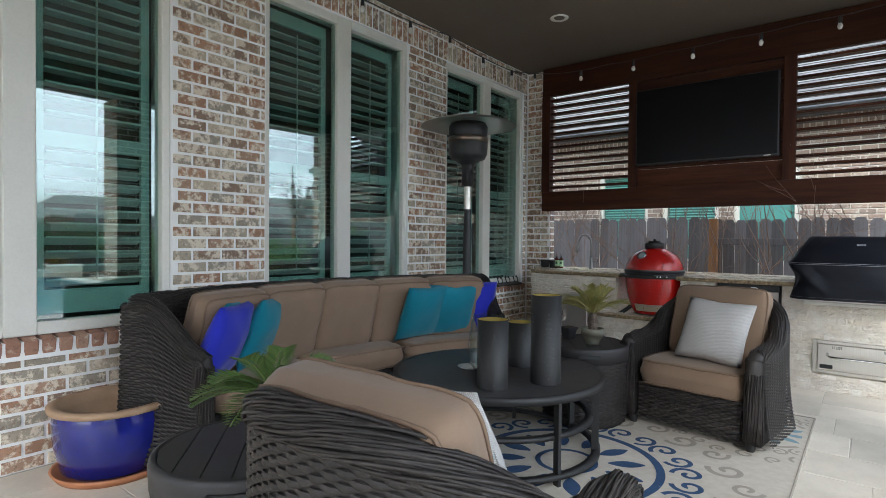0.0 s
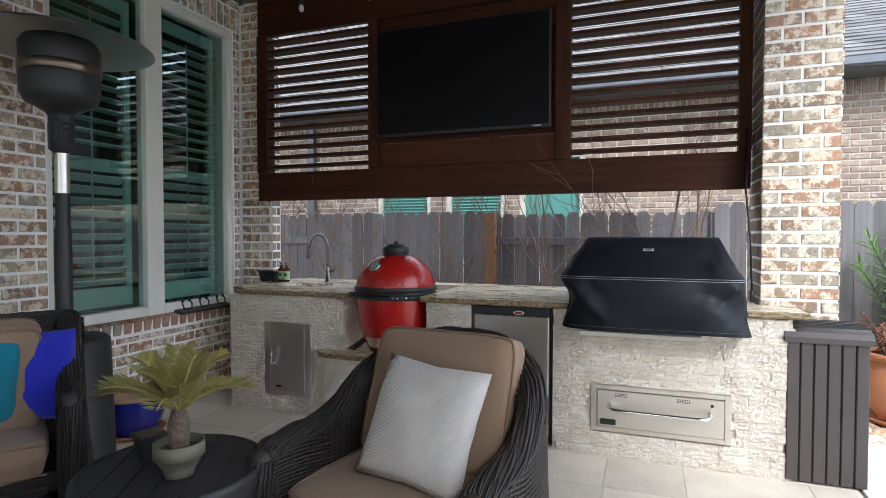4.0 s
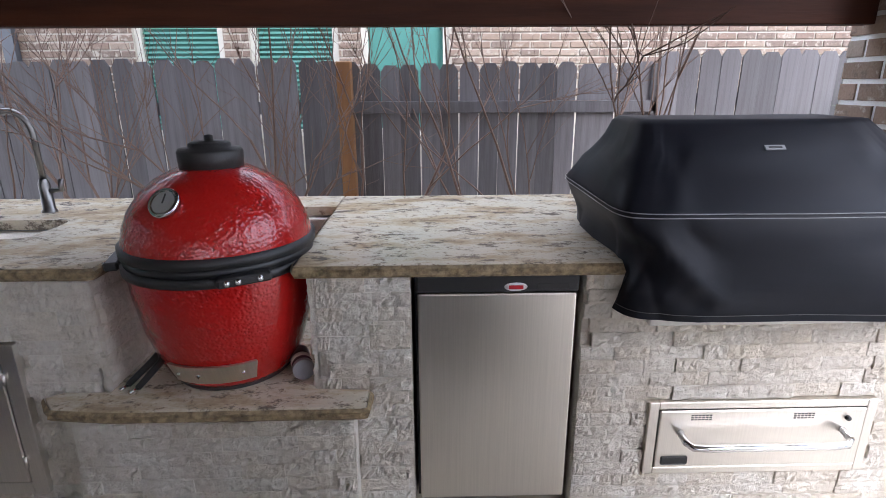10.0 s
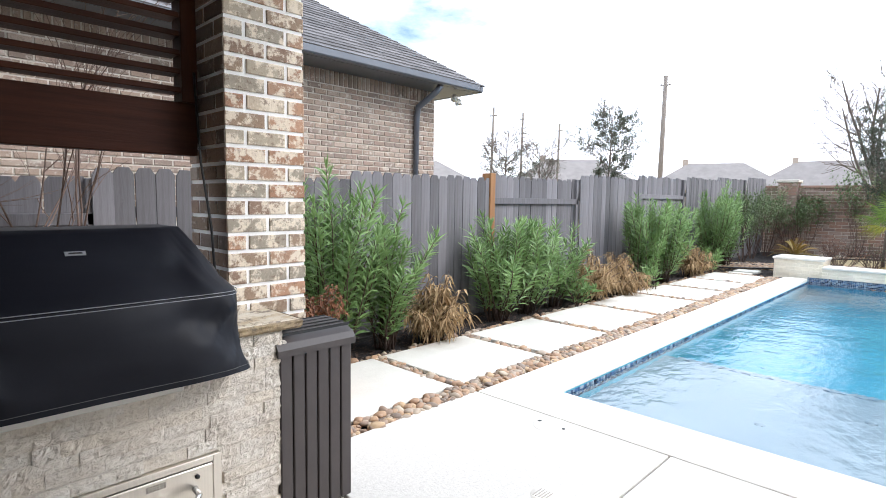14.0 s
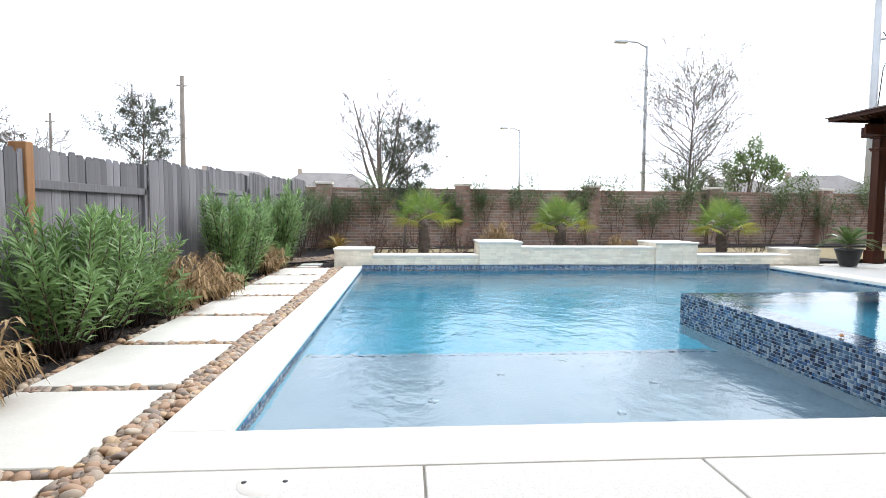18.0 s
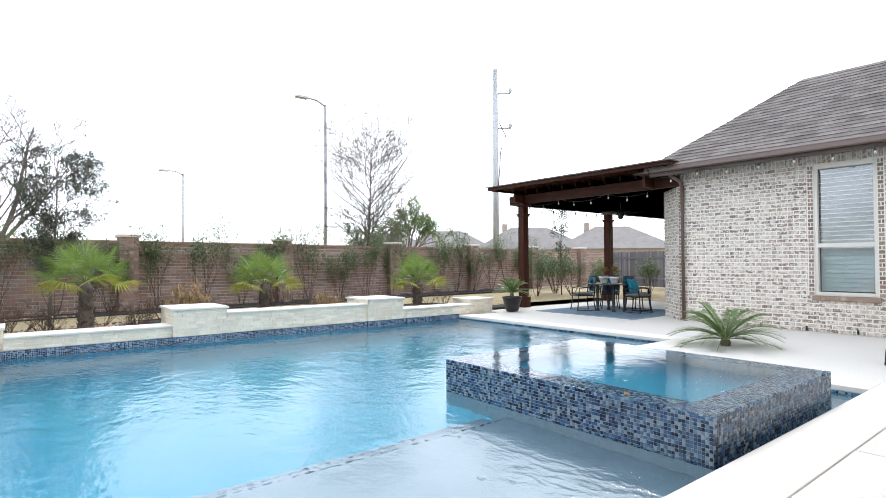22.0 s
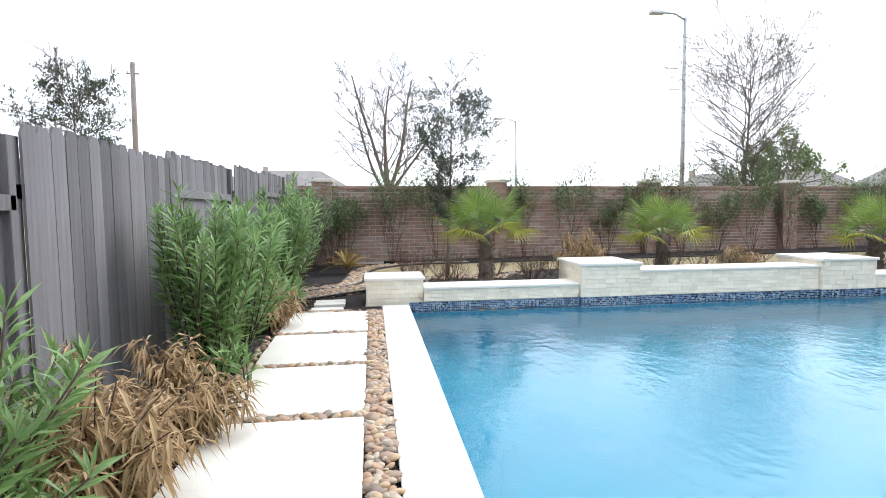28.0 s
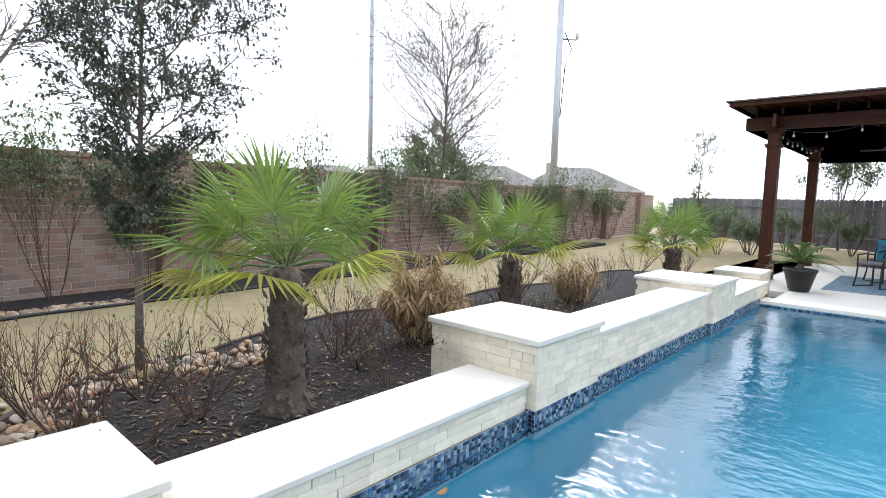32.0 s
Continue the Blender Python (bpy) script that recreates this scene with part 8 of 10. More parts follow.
part("shelf", box(-0.22, 0.22, -0.22, 0.22, 0.15, 0.17, 0.006), plain("dark_stained_shelf", (0.06, 0.03, 0.025), None, 0.5, 6), st)
for x in (-0.2, 0.2):
    for y in (-0.2, 0.2):
        part("leg", box(x - 0.025, x + 0.025, y - 0.025, y + 0.025, 0, 0.44), IRON, st)

# ---- garden beds ----
def blob(name, pts, z0, z1, mat, label, cat="ground"):
    bm = bmesh.new()
    n = len(pts)
    vs = [bm.verts.new((x, y, z0)) for x, y in pts]
    f = bm.faces.new(vs)
    if f.normal.z < 0:
        f.normal_flip()
    r = bmesh.ops.extrude_face_region(bm, geom=[f])
    bmesh.ops.translate(bm, verts=[v for v in r["geom"] if isinstance(v, bmesh.types.BMVert)], vec=(0, 0, z1 - z0))
    bmesh.ops.recalc_face_normals(bm, faces=bm.faces[:])
    return solid(name, bm, mat, label, cat, "structure")


def curve(pts, n=8):
    """A smooth line through points."""
    out = []
    P = [Vector(p) for p in pts]
    for i in range(len(P) - 1):
        p0, p1, p2, p3 = P[max(i - 1, 0)], P[i], P[i + 1], P[min(i + 2, len(P) - 1)]
        for k in range(n):
            t = k / n
            out.append(tuple(0.5 * ((2 * p1) + (p2 - p0) * t + (2 * p0 - 5 * p1 + 4 * p2 - p3) * t * t + (3 * p1 - p0 - 3 * p2 + p3) * t ** 3)))
    out.append(tuple(P[-1]))
    return out


blob("mulch_bed_fence", [(3.9, 8.78), (14.738, 8.78), (14.738, 9.02), (15.12, 9.02), (15.12, 8.5), (17.06, 8.5)] + curve([(17.1, 9.13), (18.0, 9.04), (19.2, 8.83), (20.0, 8.3), (20.9, 7.9)]) + [(21.05, 8.6), (21.05, 10.72), (3.9, 10.72)], -0.3, -0.03, MULCH, "black mulch bed along the fence")
near_edge = curve([(15.3, 8.9), (16.0, 8.75), (16.8, 8.3), (17.3, 7.6), (17.35, 6.9), (17.6, 6.2), (17.9, 5.0), (17.6, 3.6), (17.8, 2.0), (17.5, 0.2), (17.6, -2.0), (16.5, -3.4)])
blob("mulch_bed_pool", [(15.12, -3.4), (15.12, 8.9)] + near_edge, -0.3, 0.06, MULCH, "black mulch bed behind the pool wall")
far_edge = curve([(20.95, 8.6), (20.6, 7.4), (20.5, 5.2), (20.7, 2.5), (20.9, -1.0), (21.2, -5.0), (21.6, -10.0)])
blob("mulch_bed_wall", far_edge + [(23.4, -10.0), (21.2, 8.6)], -0.3, 0.03, MULCH, "black mulch bed along the back wall")
blob("lawn", [(17.05, 9.15), (19.2, 8.9), (21.0, 8.2), (21.0, -10.0), (15.2, -10.0), (15.2, 8.0), (17.05, 8.0)], -0.3, 0.0, GRASS, "straw-coloured dormant lawn strip")
edging = thing("garden_edging", "thin black edging curved round the lawn", "edging")
part("strip", tube([(x, y, 0.02) for x, y in curve([(15.9, 10.35), (16.12, 10.02), (16.56, 9.39), (17.1, 9.1), (18.0, 9.06), (19.2, 8.85), (19.95, 8.3), (20.25, 7.6), (20.3, 6.6), (20.4, 5.2), (20.6, 2.5), (20.8, -1.0)])], 0.022, 6), BLACK, edging)
part("strip", tube([(x, y, 0.02) for x, y in curve([(15.1, 10.15), (15.37, 9.8), (15.7, 9.41), (16.02, 9.06), (16.3, 8.8)])], 0.018, 6), BLACK, edging)
part("strip", tube([(x, y, -0.01) for x, y in curve([(16.2, 10.4), (16.39, 10.08), (16.65, 9.62), (17.2, 9.51), (17.9, 9.46), (18.9, 9.4), (19.9, 9.31)])], 0.02, 6), BLACK, edging)
part("strip", tube([(x, y, 0.07) for x, y in near_edge[6:-6]], 0.022, 5), plain("brown_edging", (0.08, 0.05, 0.04), None, 0.8, 6), edging)

pav = thing("pavement_2", "row of square off-white stepping slabs set in pebbles", "pavement", kind="structure")
edges = (4.09, 5.20, 6.42, 7.68, 9.02, 10.45, 11.70, 12.97, 14.28)
for a, b in zip(edges, edges[1:]):
    part("paving_slab", box(a + 0.055, b - 0.055, 8.965, 9.97, -0.06, 0.006, 0.006), PAVER, pav)
for x in (14.42, 14.84, 15.06):
    st_ = part("stepping_stone", box(-0.10, 0.10, -0.22, 0.22, -0.03, 0.02, 0.006), PAVER, pav)
    st_.matrix_local = pose(x, 9.53, 0, 0, 0, 4)


def pebbles(name, spots, label, seed, s0=0.018, s1=0.045, mat=PEBBLE):
    rnd = random.Random(seed)
    b = bmesh.new()
    bmesh.ops.create_icosphere(b, subdivisions=2, radius=1.0)
    base = np.array([v.co[:] for v in b.verts])
    bf = [[v.index for v in f.verts] for f in b.faces]
    b.free()
    V, Fc = [], []
    for x, y, z in spots:
        s = rnd.uniform(s0, s1)
        m = np.array((pose(0, 0, 0, rnd.uniform(-25, 25), rnd.uniform(-25, 25), rnd.uniform(0, 360)) @ Matrix.Diagonal((s * rnd.uniform(0.9, 1.5), s * rnd.uniform(0.8, 1.1), s * rnd.uniform(0.55, 0.8), 1))).to_3x3())
        ph = rnd.random() * 6
        p = base * (1 + 0.20 * np.sin(base[:, [1, 2, 0]] * 2.6 + ph) * np.cos(base[:, [2, 0, 1]] * 1.7 + ph * 2))
        p = p @ m.T + np.array((x, y, z + s * 0.25))
        i = len(V)
        V += p.tolist()
        Fc += [[q + i for q in f] for f in bf]
    me = mesh(name, V, Fc, mat, False)
    return tagged(part(name, me, mat, None), label, "pebbles", kind="stuff")


rnd = random.Random(5)
spots = [(rnd.uniform(4.0, 14.25), rnd.uniform(8.79, 8.95), rnd.uniform(-0.035, 0.0)) for _ in range(2300)]
for e in edges:
    spots += [(e + rnd.uniform(-0.05, 0.05), rnd.uniform(8.95, 10.0), rnd.uniform(-0.035, -0.005)) for _ in range(75)]
spots += [(rnd.uniform(4.0, 14.0), rnd.uniform(9.98, 10.06), -0.02) for _ in range(260)]
spots += [(rnd.uniform(3.75, 4.1), rnd.uniform(8.9, 9.9), -0.02) for _ in range(90)]
pebbles("pebbles", spots, "brown and grey river pebbles between the slabs", 6, 0.014, 0.04)
spots = []
line = curve([(15.55, 10.25), (15.8, 9.87), (16.12, 9.43), (16.45, 9.0)], 30)
for x, y in line:
    spots += [(x + rnd.uniform(-0.32, 0.32), y + rnd.uniform(-0.06, 0.06), rnd.uniform(-0.03, 0.01)) for _ in range(8)]
line = curve([(16.15, 10.3), (16.33, 9.97), (16.62, 9.5), (17.1, 9.31), (17.9, 9.26), (18.7, 9.2), (19.5, 9.05), (20.2, 8.55), (20.5, 7.7), (20.5, 6.5)], 30)
for x, y in line:
    spots += [(x + rnd.uniform(-0.13, 0.13), y + rnd.uniform(-0.15, 0.15), rnd.uniform(-0.03, 0.01)) for _ in range(7)]
line = curve([(16.3, 8.4), (16.9, 7.9), (17.15, 7.2), (16.9, 6.7), (17.4, 6.1)], 20)
for x, y in line:
    spots += [(x + rnd.gauss(0, 0.12), y + rnd.gauss(0, 0.12), 0.07) for _ in range(3)]
pebbles("river_rocks", spots, "rounded brown river rocks edging the mulch bed", 8, 0.02, 0.05)
chips_v, chips_f = [], []
for _ in range(15000):
    q = rnd.random()
    if q < 0.35:
        x, y, z = rnd.uniform(4.0, 16.0), rnd.uniform(10.0, 10.7), -0.028
    elif q < 0.55:
        x, y, z = rnd.uniform(14.3, 17.5), rnd.uniform(9.0, 10.7), -0.028
    else:
        x, y, z = rnd.uniform(15.15, 17.3), rnd.uniform(2.5, 8.6), 0.063
    a = rnd.uniform(0, math.pi)
    l, w = rnd.uniform(0.012, 0.035), rnd.uniform(0.004, 0.009)
    c, s = math.cos(a), math.sin(a)
    t = rnd.uniform(-0.01, 0.012)
    i = len(chips_v)
    chips_v += [(x - c * l + s * w, y - s * l - c * w, z + 0.002), (x - c * l - s * w, y - s * l + c * w, z + 0.004), (x + c * l - s * w, y + s * l + c * w, z + 0.006 + t), (x + c * l + s * w, y + s * l - c * w, z + 0.004 + t)]
    chips_f.append((i, i + 1, i + 2, i + 3))
CHIP = plain("mulch_chip", (0.05, 0.036, 0.028), (0.14, 0.085, 0.055), 0.9, 20, bumps=0, random_amount=0.5)
tagged(part("mulch_chips", mesh("mulch_chips", chips_v, chips_f, CHIP), CHIP, None), "loose dark bark chips on the beds", "mulch", kind="stuff")


# ---- plants ----
class Leaves:
    """Collects many small blades into one mesh."""

    def __init__(self):
        self.v, self.f = [], []

    def blade(self, p, d, up, length, width, droop=0.2, fold=0.15):
        """A pointed leaf from p along d, four-sided and creased."""
        d = d.normalized()
        side = d.cross(up)
        if side.length < 1e-3:
            side = d.cross(Vector((1, 0, 0.3)))
        side.normalize()
        top = side.cross(d).normalized()
        m = p + d * length * 0.5 - Vector((0, 0, droop * length * 0.2))
        e = p + d * length - Vector((0, 0, droop * length))
        i = len(self.v)
        self.v += [p, m + side * width / 2 + top * fold * width, m, m - side * width / 2 + top * fold * width, e]
        self.f += [(i, i + 1, i + 2), (i, i + 2, i + 3), (i + 1, i + 4, i + 2), (i + 2, i + 4, i + 3)]

    def quad(self, a, b, c, d):
        i = len(self.v)
        self.v += [a, b, c, d]
        self.f.append((i, i + 1, i + 2, i + 3))

    def put(self, name, mat, parent, label=""):
        ob = part(name, mesh(name, self.v, self.f, mat), mat, parent, label)
        ob["kind"] = "stuff"
        return ob


def rvec(rnd):
    return Vector((rnd.gauss(0, 1), rnd.gauss(0, 1), rnd.gauss(0, 1))).normalized()


def oleander(x, y, h, seed, canes=26, spread=0.55, z=-0.03, lean=-0.1):
    rnd = random.Random(seed)
    t = thing("oleander_shrub", "upright green oleander shrub with long narrow leaves", "shrub", (x, y, z), group="oleanders")
    st, lv, dead = bmesh.new(), Leaves(), Leaves()
    for c in range(canes):
        a, r = rnd.uniform(0, 6.283), rnd.random() ** 0.5
        hh = h * rnd.uniform(0.55, 1.06) * (1 - 0.25 * r)
        base = Vector((0.10 * r * math.cos(a), 0.08 * r * math.sin(a), 0))
        tip = Vector((spread * r * math.cos(a), spread * 0.8 * r * math.sin(a) + lean * hh * 0.5, hh))
        pts = [base + (tip - base) * u + Vector((0.05 * math.sin(u * 3 + c), 0.05 * math.cos(u * 3 + c), 0.06 * math.sin(u * 3.14))) for u in (0, 0.33, 0.66, 1)]
        tube(pts, 0.008, 4, st, 0.004)
        m = int(19 * hh)
        for k in range(m):
            u = 0.18 + 0.82 * (k / m) ** 0.8
            i = min(2, int(u * 3))
            p = pts[i] + (pts[i + 1] - pts[i]) * (u * 3 - i)
            ax = (pts[i + 1] - pts[i]).normalized()
            for w in range(3):
                an = k * 1.1 + w * 2.094 + rnd.uniform(-0.3, 0.3)
                out = Vector((math.cos(an), math.sin(an), 0))
                dd = out * rnd.uniform(0.75, 1.0) + ax * rnd.uniform(0.45, 1.1) * (0.6 + 0.6 * u)
                lv.blade(p, dd, ax, rnd.uniform(0.13, 0.215), rnd.uniform(0.022, 0.033), rnd.uniform(0.0, 0.35))
        for w in range(6):
            an = rnd.uniform(0, 6.28)
            lv.blade(pts[3], Vector((math.cos(an) * 0.5, math.sin(an) * 0.5, 1.0)), Vector((0, 0, 1)), rnd.uniform(0.10, 0.15), 0.018, 0.0)
    part("cane_thicket", st, TWIG, t)["kind"] = "stuff"
    lv.put("leaves", OLEANDER, t)
    return t


def dead_clump(x, y, h, r, seed, z=-0.03, n=1500, label="dried brown shrub with hanging dead leaves"):
    rnd = random.Random(seed)
    t = thing("dead_shrub", label, "shrub", (x, y, z), group="dried shrubs")
    st, lv = bmesh.new(), Leaves()
    for c in range(40):
        a, q = rnd.uniform(0, 6.283), rnd.random() ** 0.5
        tip = Vector((r * q * math.cos(a), r * q * math.sin(a), h * rnd.uniform(0.5, 1.0) * (1 - 0.45 * q * q)))
        pts = [Vector((0.12 * q * math.cos(a), 0.12 * q * math.sin(a), 0)), tip * 0.55 + Vector((0, 0, 0.1 * h)), tip]
        tube(pts, 0.006, 4, st, 0.003)
        for k in range(n // 40):
            u = rnd.uniform(0.2, 1.0)
            i = 0 if u < 0.5 else 1
            p = pts[i] + (pts[i + 1] - pts[i]) * (u * 2 - i)
            an = rnd.uniform(0, 6.28)
            lv.blade(p, Vector((math.cos(an), math.sin(an), rnd.uniform(-0.9, 0.6))), Vector((0, 0, 1)), rnd.uniform(0.08, 0.17), rnd.uniform(0.014, 0.028), rnd.uniform(0.3, 0.9), 0.35)
    part("stem_tangle", st, TWIG, t)["kind"] = "stuff"
    lv.put("leaves", DEADLEAF, t)
    return t


for k, (x, y, h, n, sp) in enumerate(((4.95, 10.28, 1.72, 40, 0.75), (5.5, 10.2, 1.35, 26, 0.6), (7.3, 10.25, 1.38, 34, 0.62), (7.95, 10.28, 1.3, 30, 0.6), (8.6, 10.3, 1.2, 22, 0.5), (11.3, 10.2, 1.75, 34, 0.5), (12.1, 10.2, 1.65, 36, 0.6), (14.75, 10.22, 1.92, 38, 0.62), (15.65, 10.2, 1.8, 36, 0.6))):
    oleander(x, y, h, 100 + k, n, sp)
for k, (x, y, h, n) in enumerate(((8.75, 9.98, 0.45, 8), (11.0, 9.98, 0.42, 8), (14.1, 10.0, 0.5, 8))):
    oleander(x, y, h, 140 + k, n, 0.25, lean=0)
for k, (x, y, h, r) in enumerate(((6.05, 10.1, 0.85, 0.42), (9.35, 10.15, 0.95, 0.5), (10.15, 10.1, 0.75, 0.45), (13.4, 10.15, 0.75, 0.42))):
    dead_clump(x, y, h, r, 160 + k)
dead_clump(16.35, 5.1, 1.05, 0.5, 170, 0.06, 2600, "dried brown clump of long hanging leaves behind the wall")
dead_clump(16.4, 1.9, 0.7, 0.45, 171, 0.06, 1200)


def fan_palm(x, y, trunk, seed, r=0.95, z=0.06):
    rnd = random.Random(seed)
    t = thing("fan_palm", "small fan palm with a shaggy brown trunk", "palm", (x, y, z), group="fan palms")
    prof = [(0.17, 0), (0.15, 0.06)] + [(0.125 - 0.03 * k / 10 + 0.012 * (k % 2), 0.08 + (trunk - 0.08) * k / 10) for k in range(11)] + [(0.05, trunk + 0.08), (0, trunk + 0.1)]
    part("trunk", lathe(prof, 18), PALMBARK, t)
    sc = Leaves()
    for k in range(170):
        zz, a = rnd.uniform(0.0, trunk), rnd.uniform(0, 6.28)
        o = Vector((math.cos(a), math.sin(a), 0))
        sc.blade(o * (0.12 if zz > 0.08 else 0.15) + Vector((0, 0, zz)), o * 0.5 + Vector((0, 0, 0.8 if zz > 0.15 else -0.2)), o, rnd.uniform(0.05, 0.10), 0.05, 0.0)
    sc.put("shaggy_bark", PALMBARK, t)
    lv, ye, stt = Leaves(), Leaves(), bmesh.new()
    nf = 17
    for k in range(nf):
        a = k * 2.39996 + rnd.uniform(-0.2, 0.2)
        el = radians(66 - 68 * (k / nf) ** 0.8)
        d = Vector((math.cos(a) * math.cos(el), math.sin(a) * math.cos(el), math.sin(el)))
        L = r * rnd.uniform(0.40, 0.56)
        c = Vector((0, 0, trunk + 0.05))
        hub = c + d * L - Vector((0, 0, 0.05 * (k / nf)))
        tube([c, c + d * L * 0.5 + Vector((0, 0, 0.01)), hub], 0.009, 4, stt, 0.006)
        side = d.cross(Vector((0, 0, 1)))
        if side.length < 0.1:
            side = Vector((1, 0, 0))
        side.normalize()
        up = side.cross(d).normalized()
        tgt = ye if k > nf - 6 else lv
        nb = 24
        for b in range(nb):
            th = radians(-105 + 210 * b / (nb - 1))
            dd = d * math.cos(th) + side * math.sin(th) + up * 0.12 * math.cos(th * 2)
            ln = r * (0.56 - 0.12 * abs(th) / 1.8) * rnd.uniform(0.9, 1.05)
            tgt.blade(hub, dd, up, ln, 0.03, 0.10 + 0.18 * (k / nf) + 0.08 * abs(th), 0.3)
    part("stalk_base", stt, SAGO, t)["kind"] = "stuff"
    lv.put("fronds", FANLEAF, t)
    ye.put("yellow_fronds", FANLEAF_Y, t, "yellowing lower fronds")
    return t


FANLEAF_Y = leaf_mat("yellow_fan_leaf", (0.26, 0.30, 0.04), (0.42, 0.38, 0.06), 0.45)
fan_palm(15.75, 7.0, 0.9, 201, 1.0)
fan_palm(16.45, 3.45, 0.75, 202, 1.0)
fan_palm(15.9, -0.55, 0.7, 203, 0.95)


def sago(x, y, z, r, seed, fronds=16, mat=None, label="sago palm with stiff feathered fronds", low=8, high=70, name="sago_palm", leaflet=0.13, pot=None):
    rnd = random.Random(seed)
    t = thing(name, label, "palm", (x, y, z))
    if pot:
        pot(t)
    fat = min(1.0, 0.15 + r * 0.8)
    part("crown_base", lathe([(0.07 * fat, -0.03), (0.08 * fat, 0.05), (0.05 * fat, 0.10), (0, 0.115)], 12), PALMBARK, t)
    lv, stt = Leaves(), bmesh.new()
    for k in range(fronds):
        a = k * 2.39996 + rnd.uniform(-0.2, 0.2)
        el = radians(low + (high - low) * (1 - k / fronds) + rnd.uniform(-6, 6))
        pts = []
        for j in range(9):
            u = j / 8
            e = el - u * u * 0.9
            hor = r * u * math.cos(el) * (1 - 0.1 * u)
            zz = r * (u * math.sin(el) - 0.42 * u * u)
            pts.append(Vector((hor * math.cos(a), hor * math.sin(a), 0.09 + zz)))
        tube(pts, 0.007, 4, stt, 0.003)
        n = int(42 * min(1.0, r + 0.3))
        for j in range(4, n):
            u = j / n
            i = min(7, int(u * 8))
            p = pts[i] + (pts[i + 1] - pts[i]) * (u * 8 - i)
            ax = (pts[i + 1] - pts[i]).normalized()
            side = ax.cross(Vector((0, 0, 1)))
            if side.length < 0.05:
                side = Vector((math.sin(a), -math.cos(a), 0))
            side.normalize()
            ln = leaflet * math.sin(math.pi * min(1, 0.15 + 0.85 * u)) ** 0.6 * rnd.uniform(0.85, 1.1)
            for s in (1, -1):
                lv.blade(p, side * s + ax * 0.75 + Vector((0, 0, 0.35)), Vector((0, 0, 1)), ln, 0.014, 0.05, 0.1)
    part("stalk_base", stt, mat or SAGO, t)["kind"] = "stuff"
    lv.put("fronds", mat or SAGO, t)
    return t


def pot_round(r, h, mat, label="", soil=True):
    def make(t):
        part("pot", lathe([(0, -h), (r * 0.6, -h), (r * 0.66, -h + 0.02), (r, -0.05), (r * 1.05, -0.05), (r * 1.05, -0.005), (r * 0.93, -0.005), (r * 0.9, -0.04)], 28), mat, t, label)
        part("soil", lathe([(0, -0.03), (r * 0.92, -0.03)], 20), SOIL, t)
    return make


GREYPOT = plain("olive_grey_pot", (0.17, 0.16, 0.12), (0.14, 0.13, 0.1), 0.6, 8, bumps=0.1)
WHITEPOT = plain("white_pot", (0.80, 0.79, 0.77), None, 0.4, 8, bumps=0.05)
sago(7.98, -0.95, 0.02, 1.12, 301, 30, label="large sago palm with green feathered fronds at the deck", low=6, high=62, leaflet=0.2)
sago(14.35, -2.62, 0.42, 0.75, 302, 18, label="sago palm in a dark round pot on the deck", leaflet=0.17, pot=pot_round(0.26, 0.40, BLACK))
sago(18.9, 9.45, 0.0, 0.78, 303, 16, mat=SAGO_Y, label="sago palm with yellowed fronds by the fence", low=15, high=75)
sago(1.14, 6.23, 0.55 + 0.115, 0.36, 304, 13, mat=leaf_mat("pale_palm_leaf", (0.26, 0.27, 0.08), (0.52, 0.46, 0.18), 0.5), label="small yellow-green palm in a grey pot", low=25, high=75, name="potted_palm", leaflet=0.10, pot=pot_round(0.075, 0.115, GREYPOT))
sago(1.11, 3.70, 0.55 + 0.11, 0.31, 305, 15, label="small green palm in a white pot on the drum table", low=4, high=50, name="potted_palm", leaflet=0.085, pot=pot_round(0.075, 0.11, WHITEPOT))
for dx in (-0.18, 0.16):
    sago(DX + dx, DY + 0.1, 0.76 + 0.19, 0.3, 306, 10, mat=SAGO_Y, label="small orange-leaved plant in a white pot on the dining table", low=35, high=80, name="potted_plant", leaflet=0.07, pot=pot_round(0.125, 0.19, WHITEPOT))
jarv = thing("glass_jar", "pale glass jar on the dining table", "jar", (DX + 0.02, DY + 0.25, 0.76))
part("jar", lathe([(0, 0), (0.07, 0), (0.08, 0.1), (0.05, 0.2), (0.055, 0.24)], 18), CLEAR, jarv)


